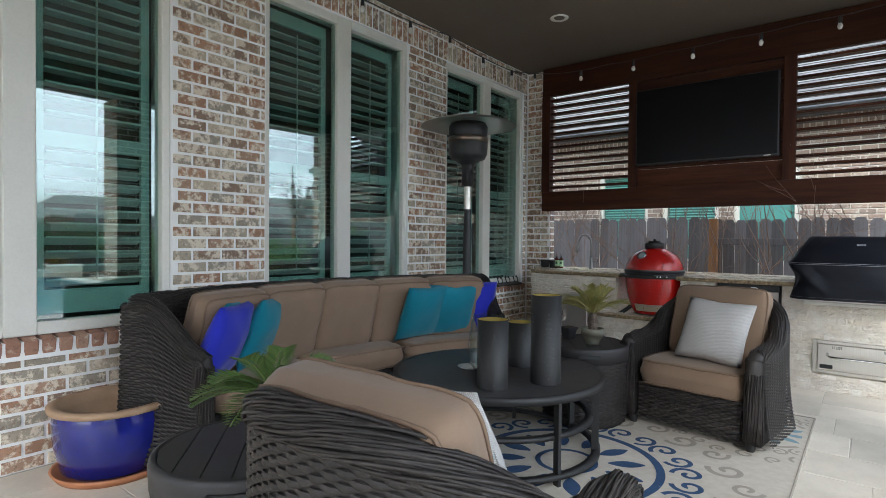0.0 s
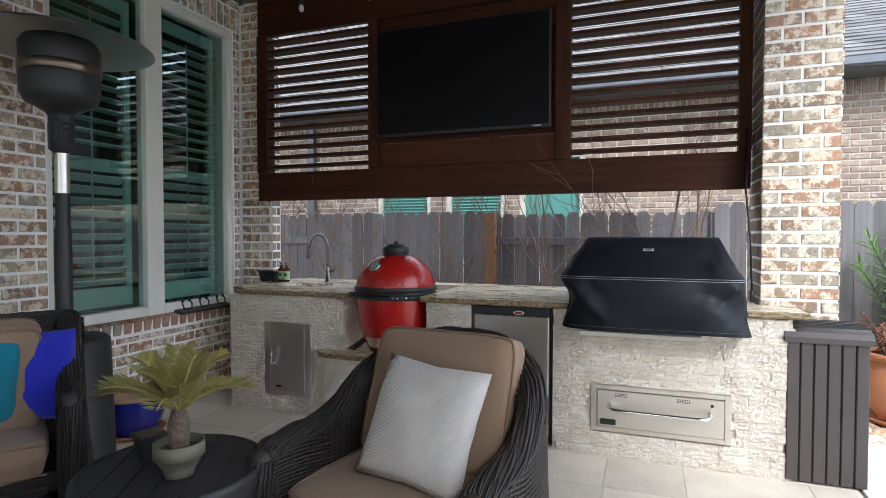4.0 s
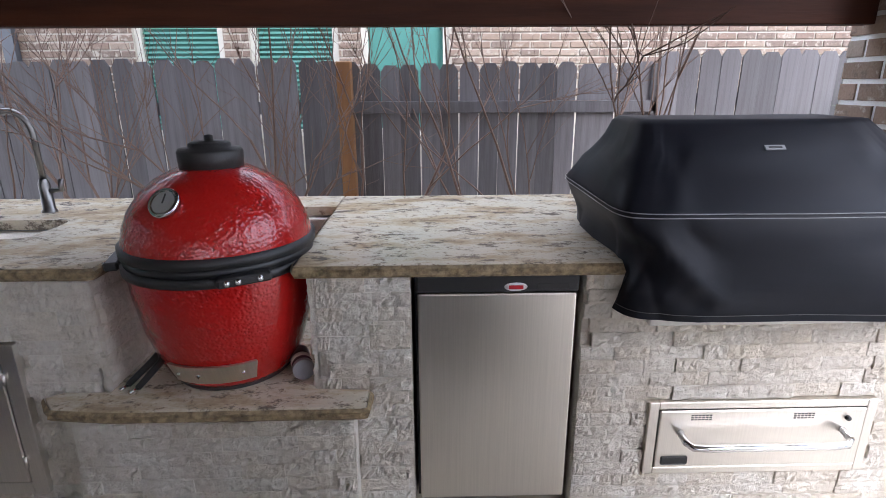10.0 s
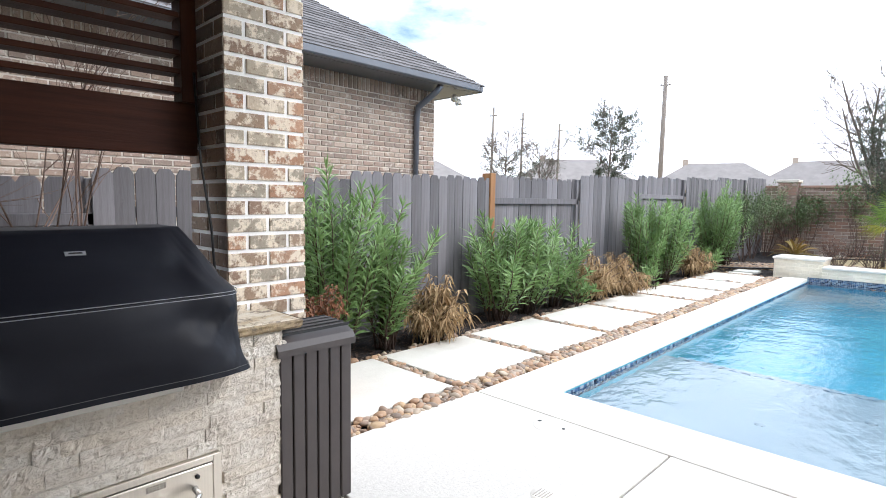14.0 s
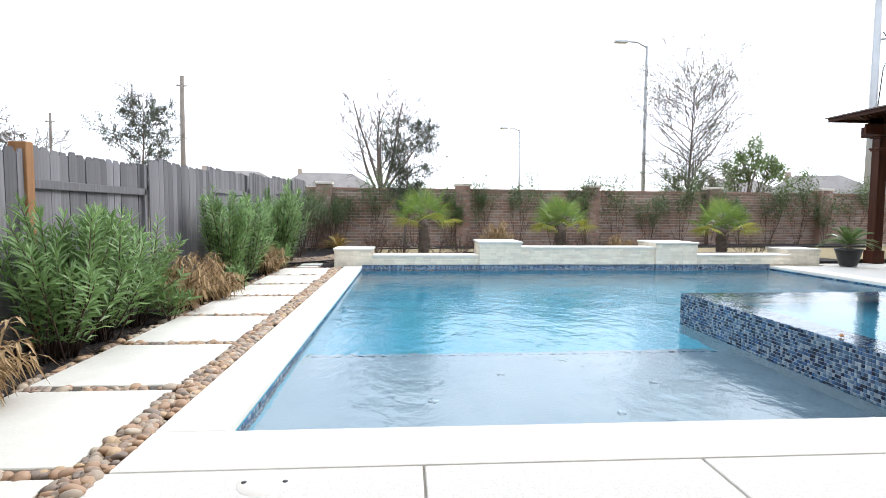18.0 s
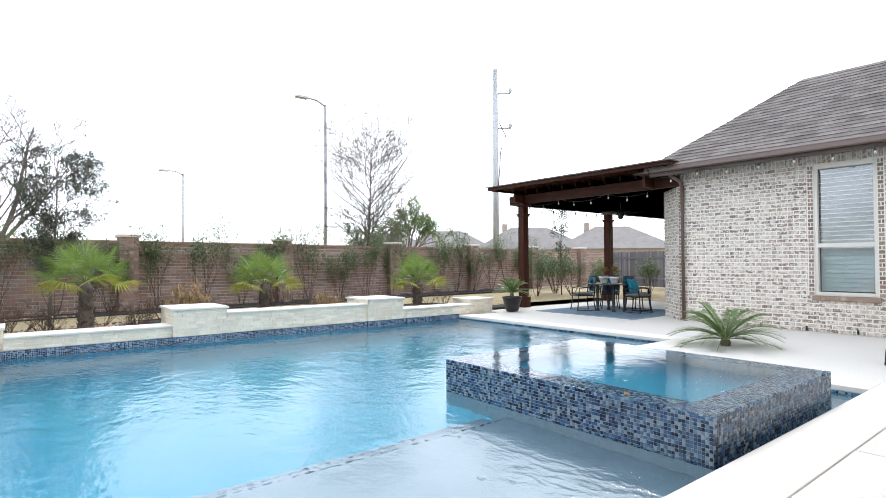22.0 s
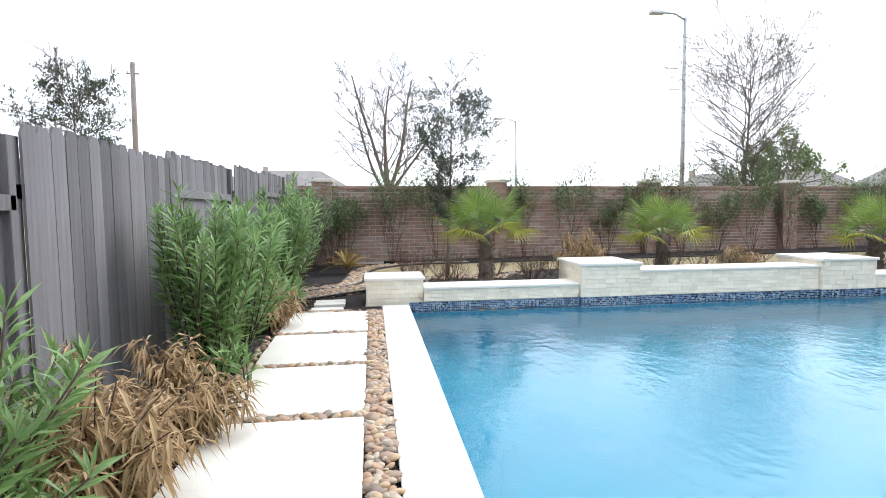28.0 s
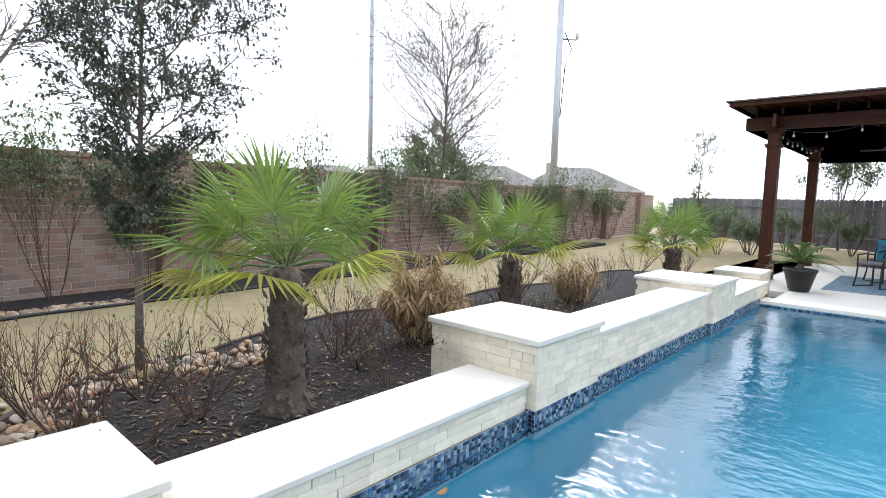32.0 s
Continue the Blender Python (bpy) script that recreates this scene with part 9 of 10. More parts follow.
def rusty_pot():
    t = thing("terracotta_planter", "round terracotta planter with rusty dried foliage", "planter", (4.30, 9.60, 0.008))
    part("saucer", lathe([(0, 0.01), (0.22, 0.01), (0.25, 0.035), (0.255, 0.03), (0.23, 0), (0, 0)], 32), TERRA, t)
    part("bowl", lathe([(0.15, 0.012), (0.20, 0.08), (0.255, 0.22), (0.25, 0.34), (0.205, 0.42), (0.21, 0.44)], 36), TERRA, t)
    part("rim", lathe([(0.205, 0.43), (0.245, 0.45), (0.25, 0.48), (0.225, 0.49), (0.20, 0.47)], 36), TERRA, t)
    part("soil", lathe([(0, 0.44), (0.205, 0.44)], 24), SOIL, t)
    rnd = random.Random(9)
    st, lv = bmesh.new(), Leaves()
    for c in range(26):
        a, q = rnd.uniform(0, 6.28), rnd.random()
        b = Vector((0.12 * q * math.cos(a), 0.12 * q * math.sin(a), 0.44))
        e = Vector((0.28 * q * math.cos(a), 0.28 * q * math.sin(a), 0.44 + rnd.uniform(0.15, 0.34)))
        tube([b, (b + e) / 2 + Vector((0, 0, 0.03)), e], 0.005, 4, st, 0.003)
        for k in range(26):
            u = rnd.uniform(0.2, 1)
            lv.blade(b + (e - b) * u, rvec(rnd) + Vector((0, 0, 0.5)), Vector((0, 0, 1)), rnd.uniform(0.04, 0.08), 0.022, 0.4, 0.3)
    part("stem_tangle", st, TWIG, t)["kind"] = "stuff"
    lv.put("leaves", REDLEAF, t)


rusty_pot()


def branches(bm, p, d, length, r, depth, rnd, tips, spread=0.55, lift=0.12, kink=0.18):
    """Grows a limb and, from it, smaller ones."""
    pts = [p]
    seg = 4
    dd = d.normalized()
    for k in range(seg):
        dd = (dd + rvec(rnd) * kink + Vector((0, 0, lift * 0.4))).normalized()
        pts.append(pts[-1] + dd * length / seg)
    tube(pts, r, 6 if r > 0.03 else 4, bm, r * 0.55, cap=False)
    if depth == 0:
        tips.append((pts[-1], dd))
        tips.append((pts[2], dd))
        return
    n = rnd.randint(3, 4) if depth > 1 else rnd.randint(3, 5)
    for k in range(n):
        i = rnd.choice((2, 3, 4)) if k else 4
        nd = (dd + rvec(rnd) * spread + Vector((0, 0, lift))).normalized()
        branches(bm, pts[i], nd, length * rnd.uniform(0.55, 0.78), r * rnd.uniform(0.42, 0.58), depth - 1, rnd, tips, spread, lift, kink)


def tree(name, x, y, h, seed, label, depth=4, r=0.14, leaf=None, leaves=0, z=0.0, leafsize=0.06, trunk_share=0.28, spread=0.6, lift=0.12, crown=None, mat=None):
    rnd = random.Random(seed)
    t = thing(name, label, "tree", (x, y, z))
    bm, tips = bmesh.new(), []
    trunk = h * trunk_share
    top = Vector((rnd.uniform(-0.1, 0.1), rnd.uniform(-0.1, 0.1), trunk))
    tube([Vector((0, 0, 0)), top * 0.5 + Vector((0.03, 0.02, 0)), top], r, 8, bm, r * 0.8)
    part("trunk", bm, mat or BARK, t)
    for k in range(6):
        limb = bmesh.new()
        a = k * 1.257 + rnd.uniform(-0.4, 0.4)
        out = Vector((math.cos(a) * spread, math.sin(a) * spread, 1.0)) if k < 5 else Vector((0.05, 0.03, 1))
        branches(limb, top * (rnd.uniform(0.8, 1.0) if k < 5 else 1.0), out, (h - trunk) * (rnd.uniform(0.32, 0.44) if k < 5 else 0.45), r * (0.5 if k < 5 else 0.7), depth - 1, rnd, tips, spread, lift)
        part("limb", limb, mat or BARK, t)
    if leaf:
        lv = Leaves()
        pool = [q for q in tips if crown is None or crown(q[0])]
        for k in range(leaves):
            p, d = rnd.choice(pool)
            lv.blade(p + rvec(rnd) * rnd.uniform(0.02, 0.28) * max(1.0, h / 5), rvec(rnd), Vector((0, 0, 1)), leafsize * rnd.uniform(0.7, 1.3), leafsize * 0.5, 0.1, 0.2)
        lv.put("crown", leaf, t)
    return t


def shoot_bush(name, x, y, h, seed, label, stems=7, depth=2, spread=0.35, leaf=None, leaves=0, z=0.0, leafsize=0.05, r=0.012, mat=None, rise=0.22):
    rnd = random.Random(seed)
    t = thing(name, label, "shrub", (x, y, z))
    bm, tips = bmesh.new(), []
    for k in range(stems):
        a = rnd.uniform(0, 6.28)
        if leaf is None and k:
            part("stem", bm, mat or TWIG, t)
            bm = bmesh.new()
        branches(bm, Vector((0.05 * math.cos(a), 0.05 * math.sin(a), 0)), Vector((spread * math.cos(a), spread * math.sin(a), 1)), h * rnd.uniform(0.4, 0.58), r, depth, rnd, tips, 0.45 if rise > 0.2 else 0.62, rise, 0.12)
    if leaf is None:
        part("stem", bm, mat or TWIG, t)
    else:
        part("stem_tangle", bm, mat or TWIG, t)["kind"] = "stuff"
    if leaf:
        lv = Leaves()
        for k in range(leaves):
            p, d = rnd.choice(tips)
            lv.blade(p + rvec(rnd) * rnd.uniform(0.0, 0.12) * h, rvec(rnd) + Vector((0, 0, 0.3)), Vector((0, 0, 1)), leafsize * rnd.uniform(0.7, 1.3), leafsize * 0.45, 0.1, 0.2)
        lv.put("leaves", leaf, t)
    return t


litter = Leaves()
rnd = random.Random(77)
for _ in range(1500):
    x, y, z = rnd.uniform(15.2, 17.2), rnd.uniform(1.5, 8.6), 0.067
    if rnd.random() < 0.25:
        x, y, z = rnd.uniform(14.6, 17.5), rnd.uniform(9.6, 10.6), -0.024
    a = rnd.uniform(0, 6.28)
    litter.blade(Vector((x, y, z)), Vector((math.cos(a), math.sin(a), 0.12)), Vector((0, 0, 1)), rnd.uniform(0.03, 0.075), rnd.uniform(0.012, 0.026), 0.08, 0.25)
tagged(part("leaf_litter", mesh("leaf_litter", litter.v, litter.f, DEADLEAF), DEADLEAF, None), "dry tan leaves scattered over the mulch beds", "leaves", kind="stuff")
MYRTLE = plain("pinkish_twig", (0.20, 0.135, 0.105), (0.14, 0.09, 0.07), 0.85, 12, bumps=0.2)
for k, (x, h) in enumerate(((-0.75, 2.2), (-0.2, 2.1), (0.35, 2.3), (1.05, 2.6), (2.1, 2.6), (2.5, 2.2))):
    shoot_bush("bare_shrub", x, 10.05 + 0.1 * (k % 2), h, 400 + k, "bare multi-stemmed shrub in front of the fence", 3, 3, 0.6, z=-0.06, r=0.015, mat=MYRTLE, rise=0.08)
for k, (x, y, h) in enumerate(((16.2, 8.15, 0.7), (16.6, 7.6, 0.6), (16.1, 6.1, 0.6), (16.9, 6.6, 0.65), (16.3, 4.4, 0.6), (17.1, 2.3, 0.7), (16.6, 0.4, 0.65), (17.0, -1.8, 0.65), (16.2, 5.3, 0.5), (16.0, 2.6, 0.55), (15.7, 8.0, 0.55), (16.0, 7.5, 0.6), (16.6, 8.2, 0.6), (15.6, 6.2, 0.5), (16.5, 6.0, 0.6), (17.2, 5.4, 0.6), (16.9, 3.0, 0.6), (15.9, 3.9, 0.5), (16.9, 1.2, 0.6), (16.1, -1.6, 0.6))):
    shoot_bush("rose_bush", x, y, h, 420 + k, "nearly bare thorny rose bush in mulch", 11, 2, 0.75, SHRUB if k % 2 else REDLEAF, 70, 0.06, 0.04, 0.006, rise=0.12)
# vines and shrubs along the back wall
for k in range(20):
    y = 9.6 - k * 1.22
    shoot_bush("wall_shrub", bw_x(y) - 0.35, y, 1.7 + 0.35 * ((k * 7) % 3), 440 + k, "sparse green climbing shrub on the brick wall", 7, 2, 0.30, SHRUB, 1700, 0.02, 0.08, 0.008)
for k, (x, y, h, n) in enumerate(((17.4, 10.3, 1.5, 2600), (18.4, 10.35, 1.6, 2400), (19.5, 10.3, 1.6, 2200), (20.4, 9.9, 1.5, 2000))):
    shoot_bush("fence_shrub", x, y, h, 470 + k, "dense dark green shrub in the fence corner", 10, 2, 0.4, SHRUB, n, -0.03, 0.06, 0.01)
for k, (x, y) in enumerate(((16.05, 8.35), (17.0, 7.45))):
    rnd = random.Random(480 + k)
    t = thing("ornamental_grass", "small tuft of straw-coloured grass", "grass", (x, y, 0.06))
    lv = Leaves()
    for q in range(160):
        a = rnd.uniform(0, 6.28)
        lv.blade(Vector((0, 0, 0)), Vector((math.cos(a), math.sin(a), rnd.uniform(0.5, 2.0))), Vector((0, 0, 1)), rnd.uniform(0.15, 0.28), 0.006, 0.5)
    lv.put("blades", GRASSLEAF, t)

def twigs(bm, p, d, length, r, depth, rnd, tips, lift=0.05, kink=0.13, open_=0.75, least=0.004, shoots=(6, 8)):
    """A limb with side shoots all along it, each with finer ones in turn."""
    n = 6 if depth > 1 else 4 if depth else 3
    pts, dd = [p], d.normalized()
    for k in range(n):
        dd = (dd + rvec(rnd) * kink + Vector((0, 0, lift))).normalized()
        pts.append(pts[-1] + dd * length / n)
    tube(pts, r, 6 if r > 0.03 else 4 if r > 0.015 else 3, bm, max(r * 0.3, least * 0.7), cap=False)
    tips.append(pts[-1])
    tips.append(pts[n // 2])
    if depth == 0:
        return
    m = shoots[1] if depth > 1 else shoots[0]
    for k in range(m):
        u = 0.16 + 0.82 * (k + 0.8 * rnd.random()) / m
        i = min(n - 1, int(u * n))
        q = pts[i] + (pts[i + 1] - pts[i]) * (u * n - i)
        ax = (pts[i + 1] - pts[i]).normalized()
        side = ax.cross(rvec(rnd))
        if side.length < 0.05:
            continue
        side.normalize()
        twigs(bm, q, ax * 0.8 + side * open_, length * (0.62 - 0.34 * u) * rnd.uniform(0.7, 1.25), max(least, r * (1 - 0.62 * u) * 0.5), depth - 1, rnd, tips, lift, kink, open_, least, shoots)


def put_leaves(t, tips, leaf, count, size, rnd, away, slim=0.5):
    lv = Leaves()
    for k in range(count):
        lv.blade(rnd.choice(tips) + rvec(rnd) * rnd.uniform(0.0, away), rvec(rnd), Vector((0, 0, 1)), size * rnd.uniform(0.7, 1.3), size * slim, 0.1, 0.2)
    lv.put("crown", leaf, t)


def forked_tree(name, x, y, h, seed, label, forks, r=0.10, z=0.0, low=0.14):
    """A leafless tree that forks low into a few rising limbs."""
    rnd = random.Random(seed)
    t = thing(name, label, "tree", (x, y, z))
    top = Vector((0.02, 0.03, h * low))
    part("trunk", tube([Vector((0, 0, 0)), top * 0.5, top], r, 9, r1=r * 0.86), BARK, t)
    for a, out, share in forks:
        limb = bmesh.new()
        twigs(limb, top * rnd.uniform(0.8, 1.0), Vector((math.cos(radians(a)) * out, math.sin(radians(a)) * out, 1)), h * (1 - low) * share, r * (0.25 + 0.35 * share), 3, rnd, [], 0.06, 0.14, 0.8, 0.010, (4, 6))
        part("limb", limb, BARK, t)
    return t


def leader_tree(name, x, y, h, seed, label, leaf, low, wide, r=0.035, limbs=34, leaves=8000, leafsize=0.07, z=0.03, rise=0.8, below=1.0, depth=2, slim=0.5, away=0.12, least=0.004):
    """A tree with one leader and rising side limbs all the way up; leaves on the limbs under a share of its height."""
    rnd = random.Random(seed)
    t = thing(name, label, "tree", (x, y, z))
    line = [Vector((0.05 * math.sin(u * 5 + seed), 0.05 * math.cos(u * 4), h * u)) for u in [q / 10 for q in range(11)]]
    part("trunk", tube(line, r, 8, r1=0.006), BARK, t)
    tips, limb = [], bmesh.new()
    for k in range(limbs):
        u = low + (0.97 - low) * (k + rnd.random()) / limbs
        i = int(u * 10)
        p = line[i] + (line[min(10, i + 1)] - line[i]) * (u * 10 - i)
        a = k * 2.4 + rnd.uniform(-0.5, 0.5)
        ln = wide * (0.30 + 0.70 * math.sin(math.pi * min(1, 0.18 + 0.82 * (1 - u) / (1 - low)))) * rnd.uniform(0.65, 1.15)
        own = []
        twigs(limb, p, Vector((math.cos(a), math.sin(a), rise * rnd.uniform(0.6, 1.3))), ln, r * (0.42 - 0.25 * u), depth, rnd, own, 0.05, 0.14, 0.75, least)
        tips += own
    part("limb_tangle", limb, BARK, t)["kind"] = "stuff"
    pool = [q for q in tips if q.z < h * below or rnd.random() < 0.10]
    put_leaves(t, pool, leaf, leaves, leafsize, rnd, away, slim)
    return t


MIDLEAF = leaf_mat("mid_oak_leaf", (0.075, 0.095, 0.045), (0.14, 0.17, 0.085), 0.45)
leader_tree("oak_sapling", 17.1, 7.42, 3.6, 501, "young dark-leaved oak standing by the lawn", OAKLEAF, 0.27, 0.98, 0.035, 34, 15000, 0.044, rise=0.7, slim=0.55, away=0.07)
forked_tree("bare_tree", 23.7, 8.3, 6.6, 502, "large leafless tree beyond the wall", ((100, 0.25, 0.95), (-75, 0.3, 0.92), (-105, 0.85, 0.72), (85, 0.8, 0.78), (20, 0.4, 0.8), (170, 0.35, 0.9)), 0.12, -0.6, 0.40)
leader_tree("tall_tree", 24.7, -4.32, 6.8, 503, "tall thin tree with green leaves low in its crown", MIDLEAF, 0.16, 3.2, 0.09, 54, 11000, 0.09, -0.3, 0.8, 0.5, away=0.3, least=0.008)
tree("round_tree", 33.0, -12.2, 5.2, 504, "small leafy green tree beyond the wall", 4, 0.12, leaf_mat("bright_leaf", (0.10, 0.16, 0.05), (0.16, 0.22, 0.08)), 3000, 0, 0.22, 0.3, 0.6)
leader_tree("dark_tree", 20.5, 15.7, 4.6, 505, "dark evergreen tree beyond the fence", OAKLEAF, 0.2, 1.3, 0.06, 30, 9500, 0.085, 0.0, 0.7, away=0.12, slim=0.42, least=0.007)
leader_tree("grey_tree", 40.0, 35.5, 6.4, 506, "grey twiggy tree beyond the fence", OAKLEAF, 0.15, 3.0, 0.16, 24, 3000, 0.14, 0.0, 0.7, 0.9, away=0.3, least=0.016)
leader_tree("grey_tree", 41.5, 33.0, 5.6, 509, "grey twiggy tree beyond the fence", OAKLEAF, 0.15, 2.8, 0.16, 20, 2400, 0.14, 0.0, 0.7, 0.9, away=0.3, least=0.016)
tree("yard_tree", 15.2, -15.6, 4.4, 507, "leafy tree behind the pergola", 4, 0.05, SHRUB, 4600, 0, 0.12, 0.25, 0.6)
leader_tree("young_tree", 18.3, -9.6, 3.7, 508, "thin young tree beside the wall", SHRUB, 0.3, 0.8, 0.03, 20, 1300, 0.07, 0.0, 1.0, away=0.08)

# far fence and shrubs past the pergola
ff = thing("fence_far", "brown wooden fence at the far side of the yard", "fence", (13.5, -16.3, 0), -21, kind="structure")
for k in range(70):
    q = part("picket", pk, None, ff) if k == 0 else new("picket", pk)
    q.parent = ff
    q.matrix_local = pose(k * 0.142, 0.01 * (k % 2), 0, 0, 0, 0) @ Matrix.Diagonal((1, 1, 1.88 + 0.012 * (k % 3), 1))
for z in (0.4, 1.5):
    part("rail", box(0, 9.95, 0.03, 0.07, z, z + 0.09), FENCE, ff)
for k, (x, y, h) in enumerate(((17.2, -11.2, 1.2), (18.6, -12.8, 1.5), (16.4, -13.0, 1.3), (19.8, -11.0, 1.4), (15.6, -14.2, 1.4), (17.6, -9.4, 1.5), (18.4, -8.2, 1.3), (16.9, -10.4, 0.9), (14.6, -13.4, 1.2), (18.9, -9.9, 1.7))):
    shoot_bush("yard_shrub", x, y, h, 490 + k, "loose green shrub near the pergola", 9, 2, 0.5, SHRUB, 1600, -0.03, 0.08, 0.01)

# fallen leaves
DEADLEAF = leaf_mat("fallen_leaf", (0.34, 0.15, 0.04), (0.45, 0.24, 0.08), 0.6)
for k, (x, y, z) in enumerate(((14.44, 7.17, WZ + 0.004), (14.42, 7.34, WZ + 0.004), (14.45, 6.86, WZ + 0.004), (6.52, 4.13, SZ + 0.012))):
    lf = thing("fallen_leaf", "small curled orange-brown leaf floating on the water", "leaf", (x, y, z), 47 * k, "fallen leaves")
    bm = bmesh.new()
    rows_ = [[bm.verts.new((-0.045 + 0.09 * q, side * 0.02 * math.sin(math.pi * (0.08 + 0.86 * q)), 0.012 * (2 * q - 1) ** 2 + (0.008 if side else 0.0))) for q in [i / 6 for i in range(7)]] for side in (-1, 0, 1)]
    for ra, rb in zip(rows_, rows_[1:]):
        for i in range(6):
            bm.faces.new((ra[i], ra[i + 1], rb[i + 1], rb[i]))
    part("blade", smooth(bm), DEADLEAF, lf)
    part("stalk", tube([(0.045, 0, 0.012), (0.07, 0.004, 0.016)], 0.0012, 4), BARK, lf)

# ---- poles and far houses ----
def pole(name, x, y, h, r, label, mat, lean=0.0):
    t = thing(name, label, "pole", (x, y, 0))
    part("shaft", tube([(0, 0, 0), (lean * 0.5, 0, h * 0.5), (lean, 0, h)], r, 10, r1=r * 0.7), mat, t)
    return t


WOODPOLE = plain("grey_pole_wood", (0.20, 0.17, 0.15), (0.15, 0.13, 0.11), 0.9, 3, bumps=0.3)
GALV = plain("galvanised_steel", (0.42, 0.43, 0.44), (0.38, 0.39, 0.4), 0.45, 3, metal=0.6, bumps=0.03)
for x, y, h, r in ((54.5, 28.0, 13.5, 0.26), (49.1, 44.6, 11.6, 0.15), (64.3, 51.7, 13.6, 0.17), (62.6, 44.7, 11.3, 0.16)):
    p = pole("utility_pole", x, y, h, r, "weathered wooden utility pole in the distance", WOODPOLE, 0.35)
    part("crossarm", tube([(0.3, -0.5, h - 0.9), (0.3, 0.5, h - 0.9)], 0.06, 6), WOODPOLE, p)
    part("insulator", lathe([(0.04, 0), (0.07, 0.1), (0.03, 0.2)], 8), GALV, p).location = (0.33, 0.4, h - 0.86)
pp = pole("utility_pole", 26.0, -13.4, 12.3, 0.19, "tall grey utility pole with brackets beyond the wall", GALV)
for z in (8.9, 10.9):
    part("bracket", tube([(0, 0, z), (-0.5, -0.7, z + 0.05)], 0.05, 6), GALV, pp)
    part("insulator", lathe([(0.05, 0), (0.1, 0.12), (0.06, 0.3)], 8), GALV, pp).location = (-0.5, -0.7, z + 0.05)
part("cable_loop", tube([(-0.2, -0.1, 9.2), (-0.4, -0.4, 8.5), (-0.24, -0.16, 7.6), (-0.2, 0, 5.4)], 0.025, 5), BLACK, pp)
for x, y, h in ((27.6, -3.65, 8.9), (45.0, -1.4, 7.6)):
    lp = pole("street_lamp", x, y, h, 0.1, "galvanised street lamp with a curved arm", GALV)
    part("arm", tube([(0, 0, h - 0.1), (-0.1, 0.5, h + 0.1), (-0.15, 1.1, h + 0.12)], 0.045, 6), GALV, lp)
    part("head", box(-0.28, -0.02, 1.0, 1.6, h + 0.03, h + 0.16, 0.03), GALV, lp)


def far_house(x, y, w, d, h, rise, rz):
    t = thing("far_house", "distant brick house with a brown hip roof", "house", (x, y, 0), rz, group="distant houses")
    part("wall", box(-w / 2, w / 2, -d / 2, d / 2, 0, h), FARWALL, t)
    bm = bmesh.new()
    o = 0.5
    c = [bm.verts.new(p) for p in ((-w / 2 - o, -d / 2 - o, h), (w / 2 + o, -d / 2 - o, h), (w / 2 + o, d / 2 + o, h), (-w / 2 - o, d / 2 + o, h))]
    a, b = bm.verts.new((-w / 2 + d / 2, 0, h + rise)), bm.verts.new((w / 2 - d / 2, 0, h + rise))
    for f in ((c[0], c[1], b, a), (c[2], c[3], a, b), (c[1], c[2], b), (c[3], c[0], a), (c[3], c[2], c[1], c[0])):
        bm.faces.new(f)
    part("roof", bm, SHINGLE_FAR, t)
    part("chimney", box(w * 0.2, w * 0.2 + 0.8, -0.4, 0.4, h + rise * 0.5, h + rise + 0.6), FARWALL, t)
    for k in range(3):
        wx = -w * 0.35 + k * w * 0.3
        wd = part("window", box(wx, wx + 1.2, -d / 2 - 0.06, -d / 2 + 0.02, 1.0, 2.4), plain("far_glass", (0.10, 0.13, 0.15), None, 0.2, 2, bumps=0), t)
        part("frame", box(wx - 0.1, wx + 1.3, -d / 2 - 0.03, -d / 2 - 0.005, 0.9, 2.5), TRIM, wd)


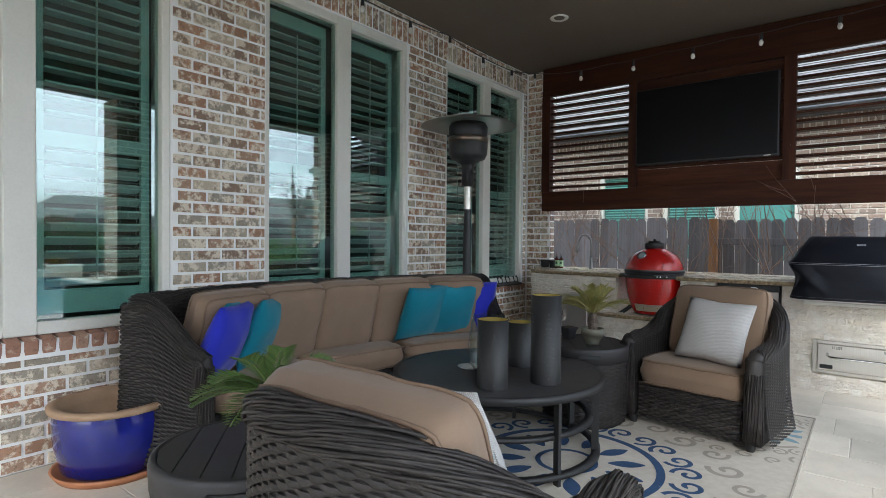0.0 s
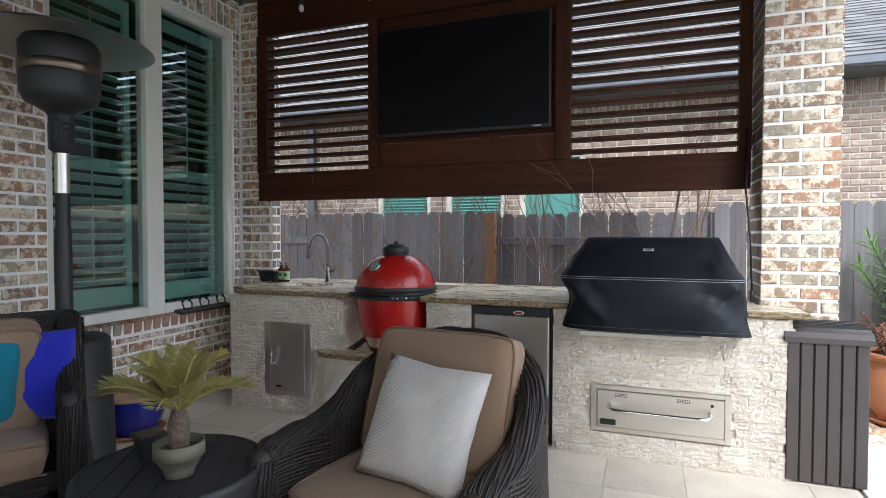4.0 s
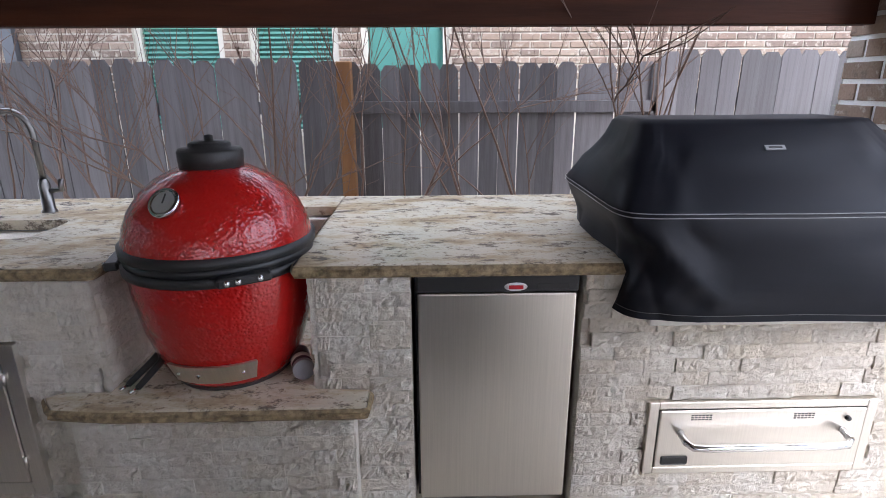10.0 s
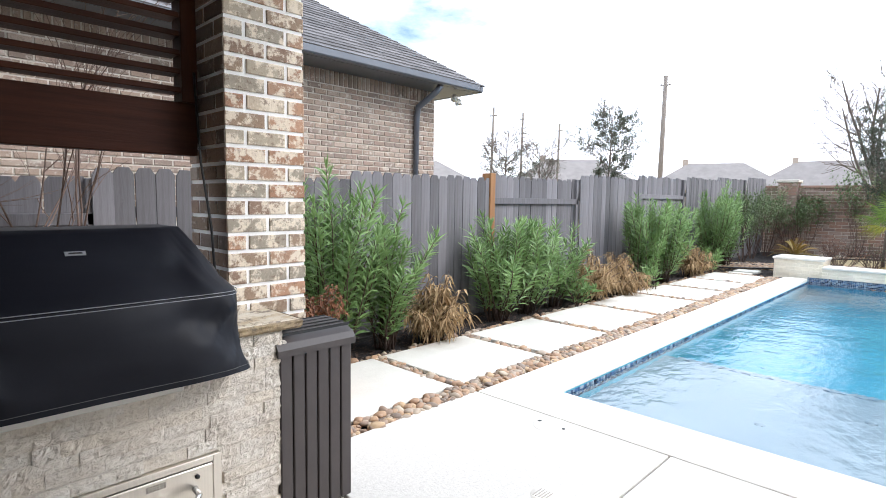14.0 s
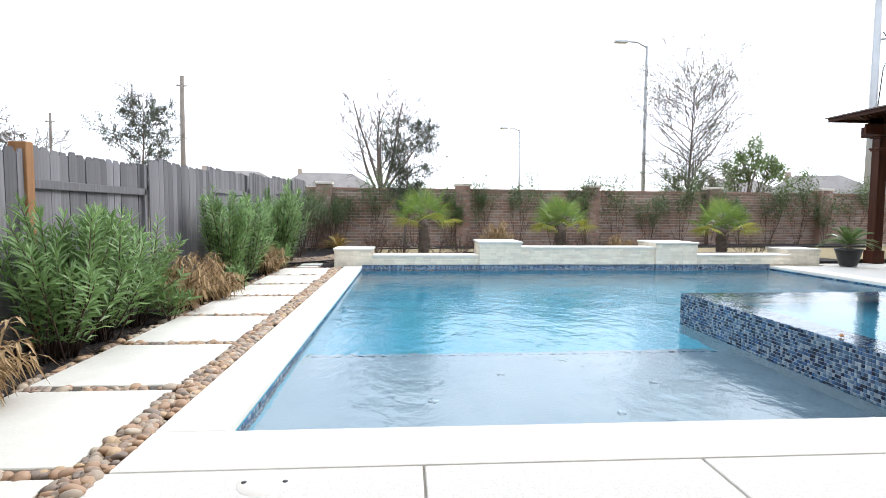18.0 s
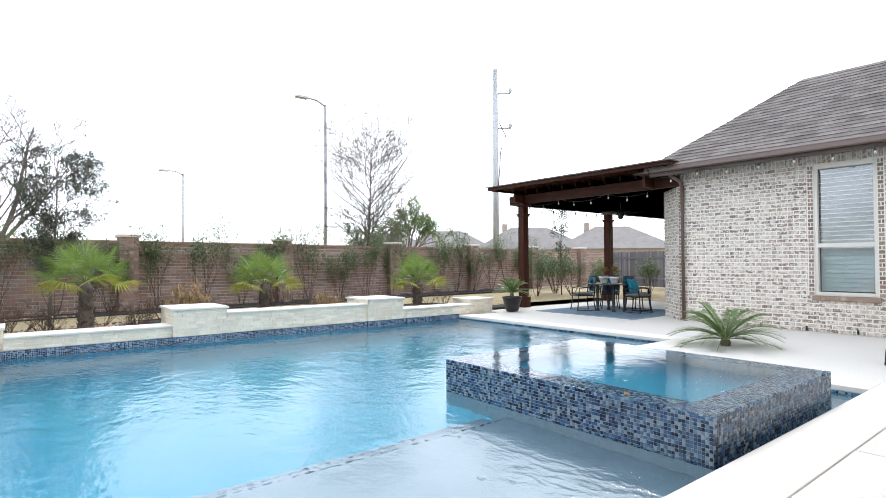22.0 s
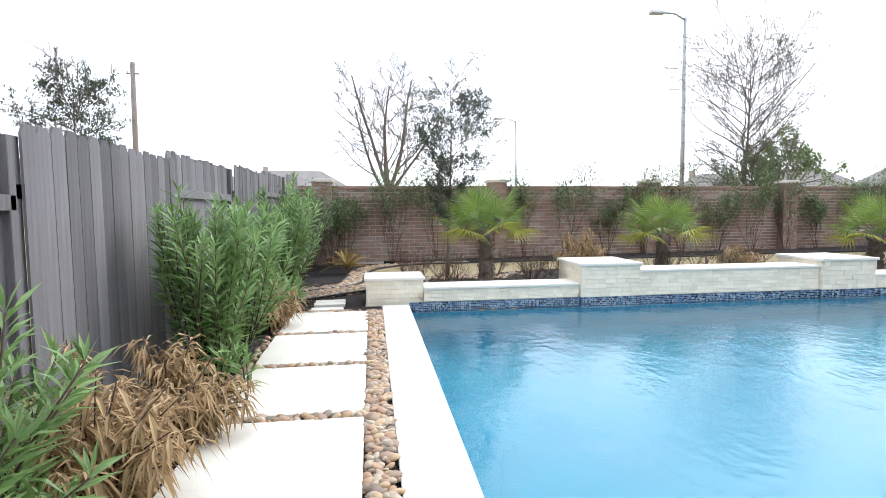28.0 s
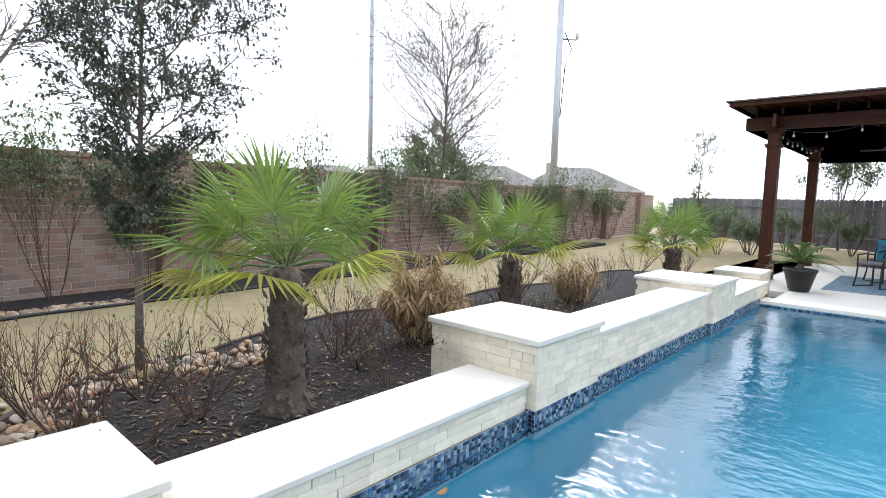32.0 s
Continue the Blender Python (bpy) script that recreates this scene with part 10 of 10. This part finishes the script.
for x, y, w, d, h, rise, rz in ((88, -46, 16, 11, 3.2, 3.4, 68), (82, -55, 17, 11, 3.2, 3.8, 60), (66, -60, 18, 12, 3.2, 3.8, 50), (54, -66, 17, 12, 3.2, 3.6, 40),
                                  (78, 52, 20, 12, 3.4, 4.6, 130), (95, 36, 20, 12, 3.4, 4.4, 110), (104, 22, 22, 13, 3.4, 4.8, 100), (58, 66, 18, 12, 3.2, 4.0, 140)):
    far_house(x, y, w, d, h, rise, rz)
# skimmer lid and drain in the deck
sk = thing("skimmer_lid", "round off-white skimmer lid set in the deck", "skimmer lid", (5.07, 8.03, 0.0))
part("disc", lathe([(0, 0.004), (0.115, 0.004), (0.12, 0.0)], 32), COPING, sk)
for y in (-0.09, 0.09):
    part("finger_hole", lathe([(0, 0.006), (0.012, 0.006), (0.013, 0.003)], 10), BLACK, sk).location = (0, y, 0)
dr = thing("deck_drain", "small round slotted drain in the deck", "drain", (4.33, 7.6, 0))
part("disc", lathe([(0, 0.003), (0.06, 0.003), (0.063, 0)], 24), COPING, dr)
for k in range(5):
    part("slot", box(-0.04, 0.04, -0.035 + k * 0.016, -0.03 + k * 0.016, 0.003, 0.005), GROUT, dr)


# ---- courses of brick, stone and tile ----
bpy.context.view_layer.update()
for a, k in LATE:
    lay(*a, **k)
rnd = random.Random(17)
row_y, r = -1.9, 0
tiles = {}
while row_y < 8.95:
    x = -0.9 - (0.3 * (r % 3))
    while x < 3.6:
        ln = (0.61, 0.41, 0.61, 0.406)[rnd.randrange(4)]
        a, b = max(x, -0.9) + 0.0017, min(x + ln, 3.615) - 0.0017
        if b - a > 0.05:
            key = round(b - a, 2)
            if key not in tiles:
                bmt = box(-key / 2, key / 2, -0.2013, 0.2013, -0.012, 0.0, 0.003)
                tiles[key] = mesh("tile", [v.co[:] for v in bmt.verts], [[v.index for v in f.verts] for f in bmt.faces], TILEFLOOR)
                bmt.free()
            ob = new("tile", tiles[key])
            ob.parent = floor
            ob.location = ((a + b) / 2, row_y + 0.203, 0.0 + rnd.uniform(-0.0012, 0.0008))
        x += ln
    row_y += 0.406
    r += 1
